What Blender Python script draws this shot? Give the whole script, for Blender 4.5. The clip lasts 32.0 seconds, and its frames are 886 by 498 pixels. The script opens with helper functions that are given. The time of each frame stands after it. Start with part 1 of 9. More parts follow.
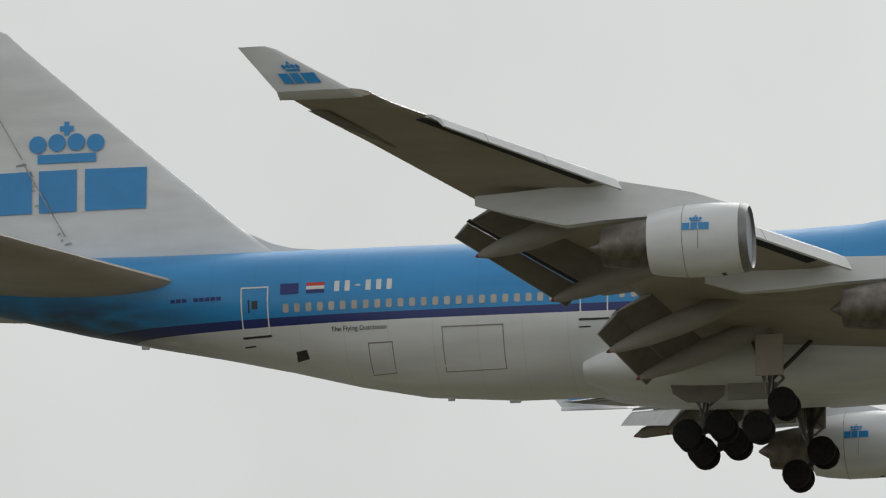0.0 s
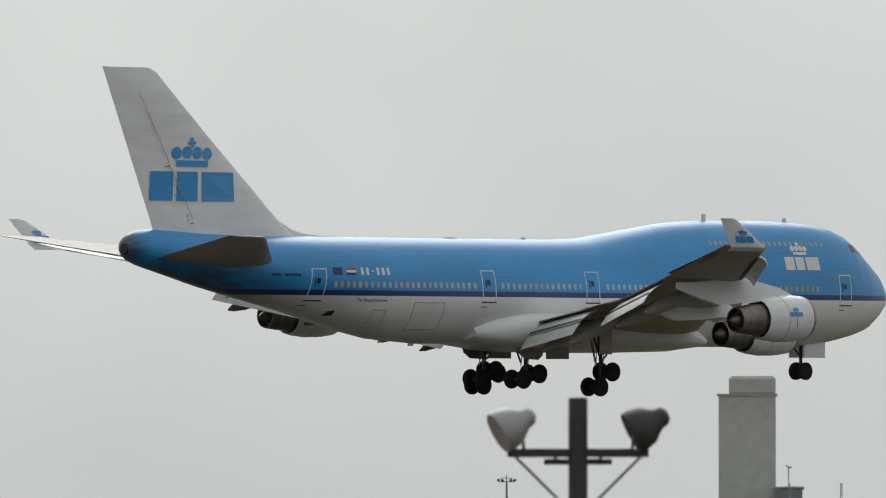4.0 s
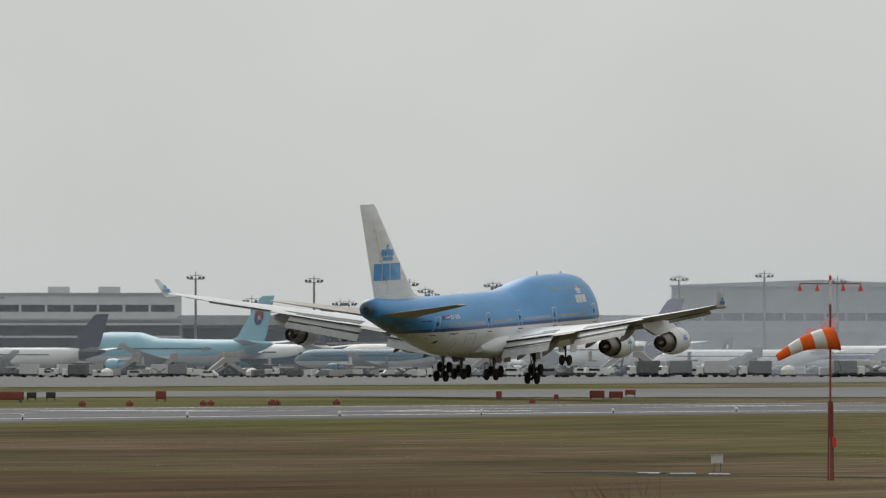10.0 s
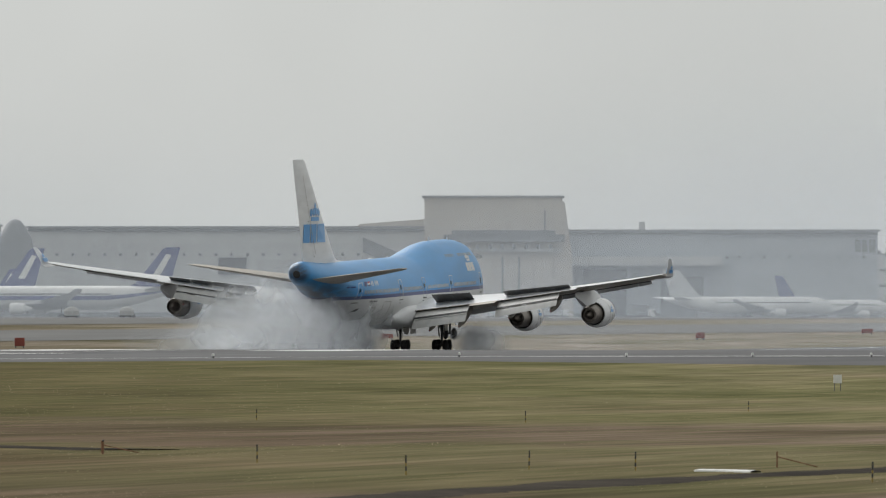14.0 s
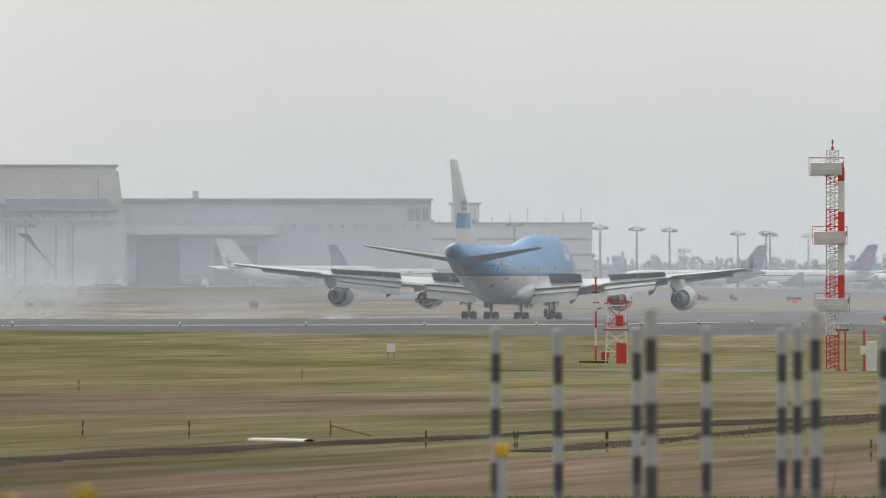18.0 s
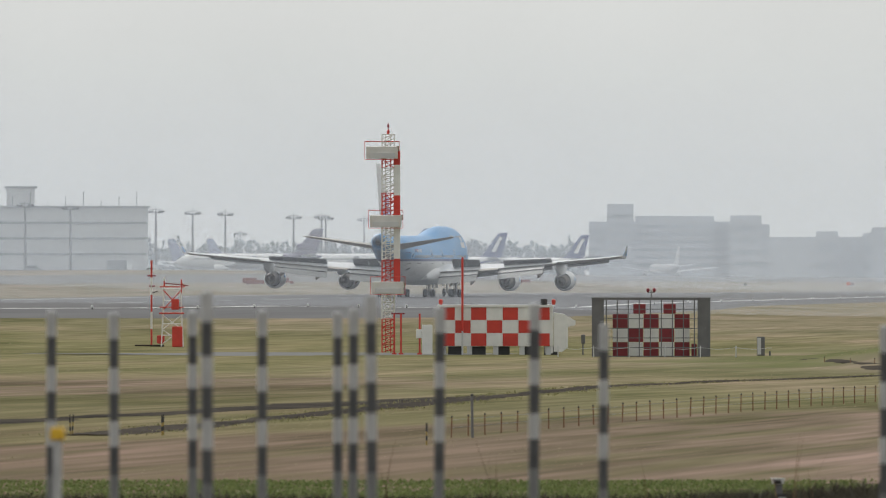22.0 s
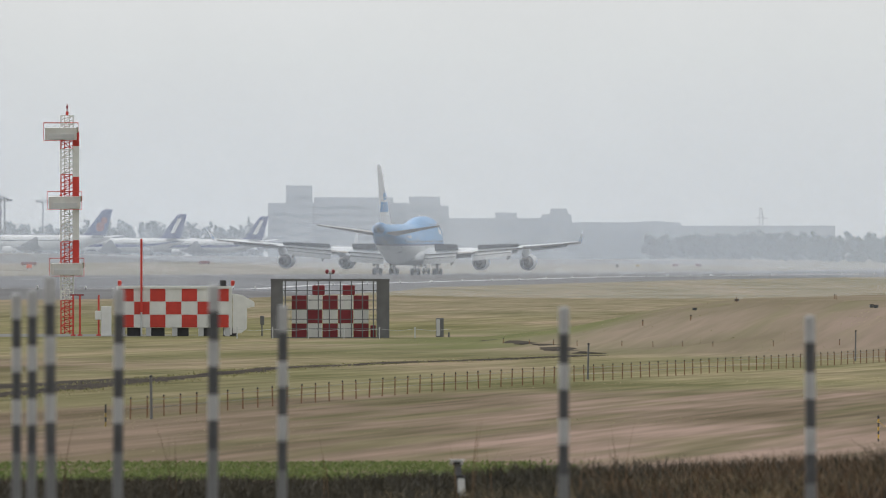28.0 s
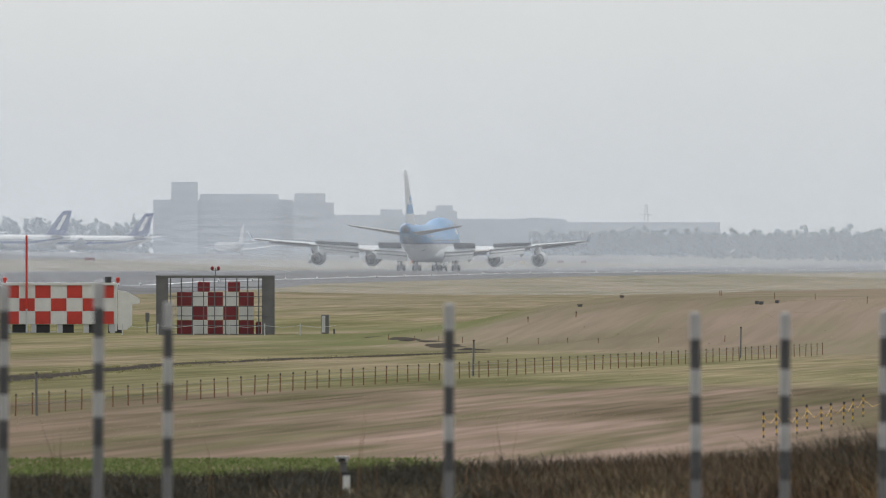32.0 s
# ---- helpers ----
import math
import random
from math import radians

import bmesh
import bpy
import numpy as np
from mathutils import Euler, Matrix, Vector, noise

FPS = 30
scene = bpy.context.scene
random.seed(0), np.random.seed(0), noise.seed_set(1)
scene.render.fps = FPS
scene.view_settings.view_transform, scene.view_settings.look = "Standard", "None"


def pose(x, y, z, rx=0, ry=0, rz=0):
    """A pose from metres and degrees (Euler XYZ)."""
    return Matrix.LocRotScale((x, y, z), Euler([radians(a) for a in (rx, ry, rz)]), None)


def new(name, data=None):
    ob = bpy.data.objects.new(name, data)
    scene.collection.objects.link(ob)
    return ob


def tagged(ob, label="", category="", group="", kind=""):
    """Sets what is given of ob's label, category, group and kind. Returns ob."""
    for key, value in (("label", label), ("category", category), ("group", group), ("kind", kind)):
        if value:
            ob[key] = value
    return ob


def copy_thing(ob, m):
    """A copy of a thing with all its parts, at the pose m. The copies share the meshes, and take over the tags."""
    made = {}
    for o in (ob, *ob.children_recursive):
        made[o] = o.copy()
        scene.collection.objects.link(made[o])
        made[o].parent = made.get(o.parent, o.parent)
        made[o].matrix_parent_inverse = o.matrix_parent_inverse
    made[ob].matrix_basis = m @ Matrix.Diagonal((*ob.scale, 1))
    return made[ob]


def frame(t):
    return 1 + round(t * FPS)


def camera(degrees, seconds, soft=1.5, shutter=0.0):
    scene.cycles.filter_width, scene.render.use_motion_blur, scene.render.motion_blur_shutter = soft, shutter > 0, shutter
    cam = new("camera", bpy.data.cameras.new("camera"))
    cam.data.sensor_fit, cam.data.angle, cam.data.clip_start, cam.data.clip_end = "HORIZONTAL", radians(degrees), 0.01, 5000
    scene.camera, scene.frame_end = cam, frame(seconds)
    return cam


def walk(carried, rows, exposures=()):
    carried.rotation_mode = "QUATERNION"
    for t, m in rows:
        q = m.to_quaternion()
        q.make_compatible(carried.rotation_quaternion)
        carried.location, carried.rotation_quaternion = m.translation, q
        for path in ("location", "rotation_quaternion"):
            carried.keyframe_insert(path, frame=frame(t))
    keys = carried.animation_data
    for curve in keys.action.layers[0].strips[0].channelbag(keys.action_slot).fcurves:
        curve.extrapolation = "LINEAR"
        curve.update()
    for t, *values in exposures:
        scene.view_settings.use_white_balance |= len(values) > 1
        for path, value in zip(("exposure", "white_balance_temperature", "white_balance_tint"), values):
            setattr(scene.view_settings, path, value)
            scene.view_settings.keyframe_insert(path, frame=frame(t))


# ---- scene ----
# ---- camera and its way ----
cam = camera(4.6047, 32.0, soft=1.1, shutter=0.0)
# seconds, place, tilt and turn
CAMERA_ROWS = [
    (0, pose(26.69, -80.70, 6.15, 96.0003, 0, 68.2481)),
    (0.5, pose(26.69, -80.70, 6.15, 95.8146, 0, 63.2521)),
    (1, pose(26.69, -80.70, 6.15, 95.4759, 0, 58.1185)),
    (1.5, pose(26.69, -80.70, 6.15, 94.8526, 0, 53.0341)),
    (2, pose(26.69, -80.70, 6.15, 94.3174, 0, 47.8600)),
    (2.5, pose(26.69, -80.70, 6.15, 93.5357, 0, 43.9978)),
    (3.5, pose(26.69, -80.70, 6.15, 92.2892, 0, 35.1234)),
    (4.5, pose(26.69, -80.70, 6.15, 91.6890, 0, 30.8050)),
    (4.7, pose(26.69, -80.70, 6.15, 91.6127, 0, 29.9450)),
    (5, pose(26.69, -80.70, 6.15, 91.5275, 0, 28.5490)),
    (5.5, pose(26.69, -80.70, 6.15, 91.3895, 0, 27.1944)),
    (6, pose(26.69, -80.70, 6.15, 91.0341, 0, 25.9798)),
    (6.5, pose(26.69, -80.70, 6.15, 90.8276, 0, 24.6570)),
    (7, pose(26.69, -80.70, 6.15, 90.6905, 0, 23.4464)),
    (7.2, pose(26.69, -80.70, 6.15, 90.6846, 0, 22.9910)),
    (7.5, pose(26.69, -80.70, 6.15, 90.6376, 0, 22.4268)),
    (8, pose(26.69, -80.70, 6.15, 90.6170, 0, 21.6511)),
    (8.5, pose(26.69, -80.70, 6.15, 90.5436, 0, 20.8226)),
    (9, pose(26.16, -79.09, 6.17, 90.5054, 0, 19.9675)),
    (9.5, pose(21.35, -64.56, 6.32, 90.6082, 0, 20.0527)),
    (10, pose(16.55, -50.03, 6.47, 90.5847, 0, 19.2917)),
    (10.5, pose(12.01, -36.32, 6.62, 90.5259, 0, 18.6894)),
    (11, pose(7.74, -23.40, 6.75, 90.5201, 0, 18.3074)),
    (11.5, pose(5.07, -15.33, 6.84, 90.4613, 0, 17.6669)),
    (12, pose(2.94, -8.88, 6.91, 90.5024, 0, 17.0645)),
    (12.5, pose(1.07, -3.23, 6.97, 90.5259, 0, 16.0920)),
    (13, pose(0.00, -0.00, 7.00, 90.5024, 0, 15.4397)),
    (13.5, pose(0.00, -0.00, 7.00, 90.4789, 0, 14.8520)),
    (14, pose(0.00, -0.00, 7.00, 90.2674, 0, 14.2791)),
    (14.5, pose(0.00, -0.00, 7.00, 90.0382, 0, 14.0822)),
    (16.5, pose(0.00, -0.00, 7.00, 90.0646, 0, 12.7865)),
    (17, pose(0.00, -0.00, 7.00, 90.0793, 0, 12.4192)),
    (17.5, pose(0.00, -0.00, 7.00, 90.0911, 0, 12.0960)),
    (18, pose(0.00, -0.00, 7.00, 90.1058, 0, 11.9579)),
    (18.5, pose(0.00, -0.00, 7.00, 90.1146, 0, 11.6875)),
    (19, pose(0.00, -0.00, 7.00, 90.1146, 0, 11.0000)),
    (19.5, pose(0.00, -0.00, 7.00, 90.1263, 0, 10.5093)),
    (20, pose(0.00, -0.00, 7.00, 90.1087, 0, 10.2243)),
    (20.5, pose(0.00, -0.00, 7.00, 90.0940, 0, 10.1391)),
    (21, pose(0.00, -0.00, 7.00, 90.1058, 0, 10.1038)),
    (21.5, pose(0.00, -0.00, 7.00, 90.0940, 0, 9.8600)),
    (22, pose(0.00, -0.00, 7.00, 90.0206, 0, 9.6484)),
    (22.5, pose(0.00, -0.00, 7.00, 89.9794, 0, 9.5368)),
    (23, pose(0.00, -0.00, 7.00, 89.9736, 0, 9.3428)),
    (23.5, pose(0.00, -0.00, 7.00, 89.9471, 0, 9.1871)),
    (24, pose(0.00, -0.00, 7.00, 89.9119, 0, 9.0549)),
    (24.5, pose(0.00, -0.00, 7.00, 89.9148, 0, 8.9021)),
    (25, pose(0.00, -0.00, 7.00, 89.9236, 0, 8.8169)),
    (25.5, pose(0.00, -0.00, 7.00, 89.9207, 0, 8.6377)),
    (27.5, pose(0.00, -0.00, 7.00, 89.9236, 0, 8.1558)),
    (28, pose(0.00, -0.00, 7.00, 89.9236, 0, 7.9795)),
    (28.5, pose(0.00, -0.00, 7.00, 89.9148, 0, 7.8238)),
    (29, pose(0.00, -0.00, 7.00, 89.9060, 0, 7.8326)),
    (29.5, pose(0.00, -0.00, 7.00, 89.9060, 0, 7.8238)),
    (30, pose(0.00, -0.00, 7.00, 89.9030, 0, 7.7650)),
    (30.5, pose(0.00, -0.00, 7.00, 89.9060, 0, 7.7239)),
    (31, pose(0.00, -0.00, 7.00, 89.9148, 0, 7.7062)),
    (31.5, pose(0.00, -0.00, 7.00, 89.9119, 0, 7.6328)),
    (32, pose(0.00, -0.00, 7.00, 89.9060, 0, 7.3830)),
]
cam.data.dof.use_dof, cam.data.dof.focus_distance, cam.data.dof.aperture_fstop = True, 650.0, 5.6
walk(cam, CAMERA_ROWS, exposures=[(0, -0.03, 6440, 10), (5, -0.06, 6460, 10), (6.5, -0.1, 6480, 10), (8, -0.0, 6500, 10), (10, -0.03, 6500, 10), (11, 0.06, 6500, 10), (13, -0.05, 6480, 10), (14.5, 0.06, 6540, 10), (17, 0.28, 6560, 11), (20, 0.22, 6560, 11), (22, 0.24, 6540, 11), (24, 0.18, 6540, 13), (25, 0.33, 6500, 12), (28, 0.32, 6400, 12), (32, 0.29, 6380, 12)])


# ---- light ----
SUN_TURN, SUN_HEIGHT = 42.0, 38.0
world = bpy.data.worlds.new("overcast_sky")
scene.world = world
world.use_nodes = True
wn = world.node_tree
sky = wn.nodes.new("ShaderNodeTexSky")
sky.sky_type, sky.sun_disc = "NISHITA", False
sky.sun_elevation, sky.sun_rotation = radians(SUN_HEIGHT), radians(-SUN_TURN)
sky.air_density, sky.dust_density, sky.ozone_density = 1.0, 6.0, 1.0
grey = wn.nodes.new("ShaderNodeHueSaturation")
grey.inputs["Saturation"].default_value = 0.10
cloud = wn.nodes.new("ShaderNodeMixRGB")
cloud.inputs["Fac"].default_value = 0.86
cloud.inputs["Color2"].default_value = (5.56, 5.72, 5.56, 1)
tc = wn.nodes.new("ShaderNodeTexCoord")
cn = wn.nodes.new("ShaderNodeTexNoise")
cn.inputs["Scale"].default_value, cn.inputs["Detail"].default_value = 26.0, 3.0
cr = wn.nodes.new("ShaderNodeMapRange")
cr.inputs["From Min"].default_value, cr.inputs["From Max"].default_value = 0.3, 0.7
cr.inputs["To Min"].default_value, cr.inputs["To Max"].default_value = 0.955, 1.03
veil = wn.nodes.new("ShaderNodeMixRGB")
veil.blend_type = "MULTIPLY"
veil.inputs["Fac"].default_value = 1.0
wn.links.new(sky.outputs[0], grey.inputs["Color"])
wn.links.new(grey.outputs[0], cloud.inputs["Color1"])
wn.links.new(tc.outputs["Generated"], cn.inputs["Vector"])
wn.links.new(cn.outputs["Fac"], cr.inputs["Value"])
wn.links.new(cloud.outputs[0], veil.inputs["Color1"])
wn.links.new(cr.outputs[0], veil.inputs["Color2"])
wn.links.new(veil.outputs[0], wn.nodes["Background"].inputs["Color"])
wn.nodes["Background"].inputs["Strength"].default_value = 0.115
sun_data = bpy.data.lights.new("sun", "SUN")
sun_data.energy, sun_data.angle, sun_data.color = 1.3, radians(45), (1.0, 0.98, 0.95)
sun = new("sun", sun_data)
sun.rotation_euler = (radians(90 - SUN_HEIGHT), 0, radians(180 + SUN_TURN))


# ---- materials ----
def material(name, colour, rough=0.6, metal=0.0, vary=0.12, scale=1.0, bump=0.0, second=None, stretch=(1, 1, 1), coat=0.0):
    """Procedural surface: base colour broken up at two scales, with fine relief."""
    m = bpy.data.materials.new(name)
    m.use_nodes = True
    nt = m.node_tree
    b = nt.nodes["Principled BSDF"]
    b.inputs["Roughness"].default_value, b.inputs["Metallic"].default_value = rough, metal
    b.inputs["Coat Weight"].default_value, b.inputs["Coat Roughness"].default_value = coat, 0.12
    if rough > 0.74:
        b.inputs["Specular IOR Level"].default_value = 0.15 if rough < 0.92 else 0.03
    co = nt.nodes.new("ShaderNodeTexCoord")
    mp = nt.nodes.new("ShaderNodeMapping")
    mp.inputs["Scale"].default_value = stretch
    n1 = nt.nodes.new("ShaderNodeTexNoise")
    n1.inputs["Scale"].default_value, n1.inputs["Detail"].default_value = scale, 5
    n2 = nt.nodes.new("ShaderNodeTexNoise")
    n2.inputs["Scale"].default_value, n2.inputs["Detail"].default_value = scale * 0.11, 3
    add = nt.nodes.new("ShaderNodeMath")
    add.operation = "ADD"
    half = nt.nodes.new("ShaderNodeMath")
    half.operation = "MULTIPLY"
    half.inputs[1].default_value = 0.5
    ramp = nt.nodes.new("ShaderNodeValToRGB")
    c2 = second or [c * (1 - vary) for c in colour]
    c1 = colour if second else [min(1, c * (1 + vary)) for c in colour]
    ramp.color_ramp.elements[0].position, ramp.color_ramp.elements[0].color = 0.38, (*c2, 1)
    ramp.color_ramp.elements[1].position, ramp.color_ramp.elements[1].color = 0.62, (*c1, 1)
    nt.links.new(co.outputs["Object"], mp.inputs["Vector"])
    for n in (n1, n2):
        nt.links.new(mp.outputs[0], n.inputs["Vector"])
    nt.links.new(n1.outputs["Fac"], add.inputs[0])
    nt.links.new(n2.outputs["Fac"], add.inputs[1])
    nt.links.new(add.outputs[0], half.inputs[0])
    nt.links.new(half.outputs[0], ramp.inputs["Fac"])
    nt.links.new(ramp.outputs[0], b.inputs["Base Color"])
    if bump:
        bp = nt.nodes.new("ShaderNodeBump")
        bp.inputs["Strength"].default_value, bp.inputs["Distance"].default_value = bump, 0.02
        nt.links.new(n1.outputs["Fac"], bp.inputs["Height"])
        nt.links.new(bp.outputs[0], b.inputs["Normal"])
    return m


WHITE = material("white_paint", (0.72, 0.72, 0.70), 0.4, vary=0.07, scale=2)
LIGHT = material("light_grey_paint", (0.55, 0.56, 0.56), 0.45, vary=0.08, scale=1)
JETGREY = material("pale_grey_skin", (0.71, 0.72, 0.735), 0.35, vary=0.09, scale=1.5, stretch=(1, 0.25, 1))
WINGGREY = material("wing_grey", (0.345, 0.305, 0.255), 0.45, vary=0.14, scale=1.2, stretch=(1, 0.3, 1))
# flap grey darkened for undersides turned from the sky
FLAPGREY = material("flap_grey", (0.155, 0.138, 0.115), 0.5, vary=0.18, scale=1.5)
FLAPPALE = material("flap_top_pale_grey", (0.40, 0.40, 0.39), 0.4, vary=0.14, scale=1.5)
# upper wing paler than WINGGREY: the sky it mirrors is put into the colour
WINGWHITE = material("wing_white_skylit_top", (0.66, 0.675, 0.69), 0.35, vary=0.08, scale=1.2)
SPOILER = material("spoiler_grey", (0.10, 0.10, 0.10), 0.5, vary=0.2, scale=1.5)
STAIN = material("oily_grey_stain", (0.42, 0.41, 0.39), 0.7, vary=0.4, scale=6)
LIP = material("dull_intake_metal", (0.24, 0.24, 0.24), 0.45, 0.7, vary=0.15, scale=3)
CANOE = material("weathered_canoe_grey", (0.265, 0.245, 0.215), 0.5, vary=0.16, scale=1.5, stretch=(1, 0.3, 1))
STEEL = material("bare_metal", (0.42, 0.41, 0.40), 0.3, 0.9, vary=0.15, scale=3)
HOTMETAL = material("burnt_exhaust_metal", (0.20, 0.18, 0.16), 0.45, 0.8, vary=0.3, scale=3)
DARK = material("dark_metal", (0.035, 0.035, 0.037), 0.6, vary=0.3, scale=3)
BLACK = material("black_paint", (0.012, 0.012, 0.013), 0.6, vary=0.2, scale=4)
RUBBER = material("tyre_rubber", (0.018, 0.017, 0.017), 0.85, vary=0.3, scale=5, bump=0.3)
BLUE = material("sky_blue_paint", (0.028, 0.27, 0.63), 0.3, vary=0.06, scale=1, coat=0.3)
NAVY = material("navy_paint", (0.012, 0.025, 0.16), 0.35, vary=0.1, scale=1)
PALEBLUE = material("pale_blue_paint", (0.19, 0.42, 0.52), 0.35, vary=0.06, scale=1)
BROWN = material("dark_brown_paint", (0.035, 0.026, 0.022), 0.35, vary=0.1, scale=1)
RED = material("signal_red_paint", (0.55, 0.045, 0.03), 0.5, vary=0.12, scale=2)
MAROON = material("maroon_paint", (0.22, 0.02, 0.03), 0.5, vary=0.15, scale=2)
ORANGE = material("orange_fabric", (0.80, 0.13, 0.02), 0.8, vary=0.12, scale=3, bump=0.2)
YELLOW = material("yellow_paint", (0.65, 0.40, 0.02), 0.5, vary=0.1, scale=3)
OCHRE = material("faded_yellow_stake", (0.30, 0.21, 0.05), 0.7, vary=0.2, scale=3)
PURPLE = material("purple_paint", (0.06, 0.03, 0.10), 0.4, vary=0.1, scale=1)
GOLD = material("gold_paint", (0.50, 0.30, 0.06), 0.4, vary=0.1, scale=1)
SLATE = material("dark_slate_paint", (0.012, 0.016, 0.034), 0.4, vary=0.1, scale=1)
TEAL = material("deep_teal_paint", (0.02, 0.10, 0.16), 0.4, vary=0.1, scale=1)
GLASS = material("dark_window_glass", (0.02, 0.025, 0.03), 0.12, vary=0.3, scale=0.5)
CABIN = material("cabin_window", (0.40, 0.39, 0.36), 0.2, vary=0.25, scale=0.8)
CONCRETE = material("concrete_wall", (0.42, 0.42, 0.41), 0.8, vary=0.12, scale=0.3, bump=0.2)
PANEL = material("pale_wall_panels", (0.60, 0.61, 0.61), 0.6, vary=0.08, scale=0.2)
GREYWALL = material("mid_grey_wall", (0.24, 0.25, 0.26), 0.6, vary=0.14, scale=0.2)
DARKWALL = material("dark_grey_wall", (0.10, 0.105, 0.11), 0.6, vary=0.2, scale=0.2)
HANGARGREY = material("hangar_grey_sheet", (0.30, 0.315, 0.32), 0.6, vary=0.14, scale=0.2)
BLUEGREY = material("blue_grey_sheets", (0.46, 0.49, 0.52), 0.6, vary=0.08, scale=0.2)
BEIGE = material("warm_hangar_sheets", (0.60, 0.56, 0.51), 0.6, vary=0.08, scale=0.2)
ROOF = material("metal_roof", (0.36, 0.37, 0.38), 0.5, 0.2, vary=0.12, scale=0.3)
POLE = material("galvanised_pole", (0.16, 0.16, 0.165), 0.5, 0.5, vary=0.2, scale=1)
TIMBER = material("weathered_stake", (0.235, 0.125, 0.075), 0.85, vary=0.3, scale=4, bump=0.3)
# far woods, walls and window bands: distance haze mixed into the base colours
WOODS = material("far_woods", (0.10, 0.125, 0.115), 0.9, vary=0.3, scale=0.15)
HAZEWALL = material("haze_pale_far_wall", (0.50, 0.53, 0.56), 0.8, vary=0.08, scale=0.1)
HAZEGLASS = material("haze_pale_window_bands", (0.35, 0.385, 0.42), 0.6, vary=0.2, scale=0.3)
ASPHALT = material("runway_asphalt", (0.098, 0.098, 0.102), 0.75, vary=0.25, scale=0.25, bump=0.2, stretch=(1, 0.05, 1))
APRON = material("apron_concrete", (0.145, 0.145, 0.142), 0.8, vary=0.15, scale=0.1, stretch=(1, 0.15, 1))
LINE = material("runway_paint", (0.75, 0.75, 0.73), 0.6, vary=0.12, scale=0.6)
POLEWHITE = material("worn_white_pole_paint", (0.40, 0.405, 0.41), 0.5, vary=0.15, scale=6)
POLEGREY = material("bare_pole_grey", (0.17, 0.175, 0.18), 0.5, vary=0.2, scale=4)
POLEBLACK = material("worn_black_pole_paint", (0.06, 0.062, 0.067), 0.5, vary=0.25, scale=6)
SIGNRED = material("faded_sign_red", (0.22, 0.048, 0.034), 0.6, vary=0.15, scale=1)
# brown soil, darkened further for the shade down in the ditch
DIRT = material("dark_soil", (0.046, 0.038, 0.030), 0.95, vary=0.45, scale=1.2, bump=0.5)


# the way the field is mown
MOWN = radians(-12.0)


def grass_material():
    m = bpy.data.materials.new("dry_grass_field")
    m.use_nodes = True
    nt = m.node_tree
    b = nt.nodes["Principled BSDF"]
    b.inputs["Roughness"].default_value = 0.95
    b.inputs["Specular IOR Level"].default_value = 0.02
    co, sep = nt.nodes.new("ShaderNodeTexCoord"), nt.nodes.new("ShaderNodeSeparateXYZ")
    nt.links.new(co.outputs["Object"], sep.inputs[0])
    X, Y = sep.outputs["X"], sep.outputs["Y"]

    def layer(sx, sy, detail, seed):
        mp = nt.nodes.new("ShaderNodeMapping")
        mp.inputs["Scale"].default_value, mp.inputs["Location"].default_value = (sx, sy, 0.2), (seed, seed * 2, 0)
        n = nt.nodes.new("ShaderNodeTexNoise")
        n.inputs["Scale"].default_value, n.inputs["Detail"].default_value = 1.0, detail
        mp.inputs["Rotation"].default_value = (0, 0, MOWN)
        nt.links.new(co.outputs["Object"], mp.inputs["Vector"])
        nt.links.new(mp.outputs[0], n.inputs["Vector"])
        return n.outputs["Fac"]

    def sums(op, a, b, c=0.0):
        n = nt.nodes.new("ShaderNodeMath")
        n.operation = op
        for i, v in enumerate((a, b, c)):
            if isinstance(v, (int, float)):
                n.inputs[i].default_value = v
            else:
                nt.links.new(v, n.inputs[i])
        return n.outputs[0]

    def step(v, lo, hi, a=0.0, b=1.0):
        n = nt.nodes.new("ShaderNodeMapRange")
        n.interpolation_type = "SMOOTHSTEP"
        n.inputs["From Min"].default_value, n.inputs["From Max"].default_value = lo, hi
        n.inputs["To Min"].default_value, n.inputs["To Max"].default_value = a, b
        nt.links.new(v, n.inputs["Value"])
        return n.outputs[0]

    def ramp(v, *stops):
        n = nt.nodes.new("ShaderNodeValToRGB")
        e = n.color_ramp.elements
        for k, (pos, col) in enumerate(stops):
            el = e[k] if k < 2 else e.new(pos)
            el.position, el.color = pos, (*col, 1)
        nt.links.new(v, n.inputs["Fac"])
        return n.outputs[0]

    def mix(fac, a, b, how="MIX"):
        n = nt.nodes.new("ShaderNodeMixRGB")
        n.blend_type = how
        for i, v in enumerate((fac, a, b)):
            if isinstance(v, tuple):
                n.inputs[i].default_value = (*v, 1)
            elif isinstance(v, float):
                n.inputs[i].default_value = v
            else:
                nt.links.new(v, n.inputs[i])
        return n.outputs[0]

    big, mid, streak, clump, fine = layer(0.040, 0.010, 5, 3), layer(0.075, 0.024, 4, 7), layer(0.085, 0.016, 3, 1), layer(0.42, 0.028, 3, 5), layer(1.5, 0.055, 4, 9)
    # worn tan turf over green turf
    turf = ramp(sums("MULTIPLY_ADD", big, 0.5, sums("MULTIPLY", mid, 0.5)), (0.38, (0.135, 0.128, 0.058)), (0.62, (0.236, 0.190, 0.122)), (0.50, (0.190, 0.171, 0.090)))
    # bare soil: a strip along the field, the ground by the public side, the top of the mound
    wob = sums("MULTIPLY_ADD", mid, 150.0, -75.0)
    yw = sums("ADD", Y, wob)
    strip = sums("MULTIPLY", sums("MULTIPLY", step(yw, 395, 425), step(yw, 500, 565, 1.0, 0.0)), step(X, -92, -74, 1.0, 0.0))
    limit = step(X, -68, -50, 282.0, 385.0)
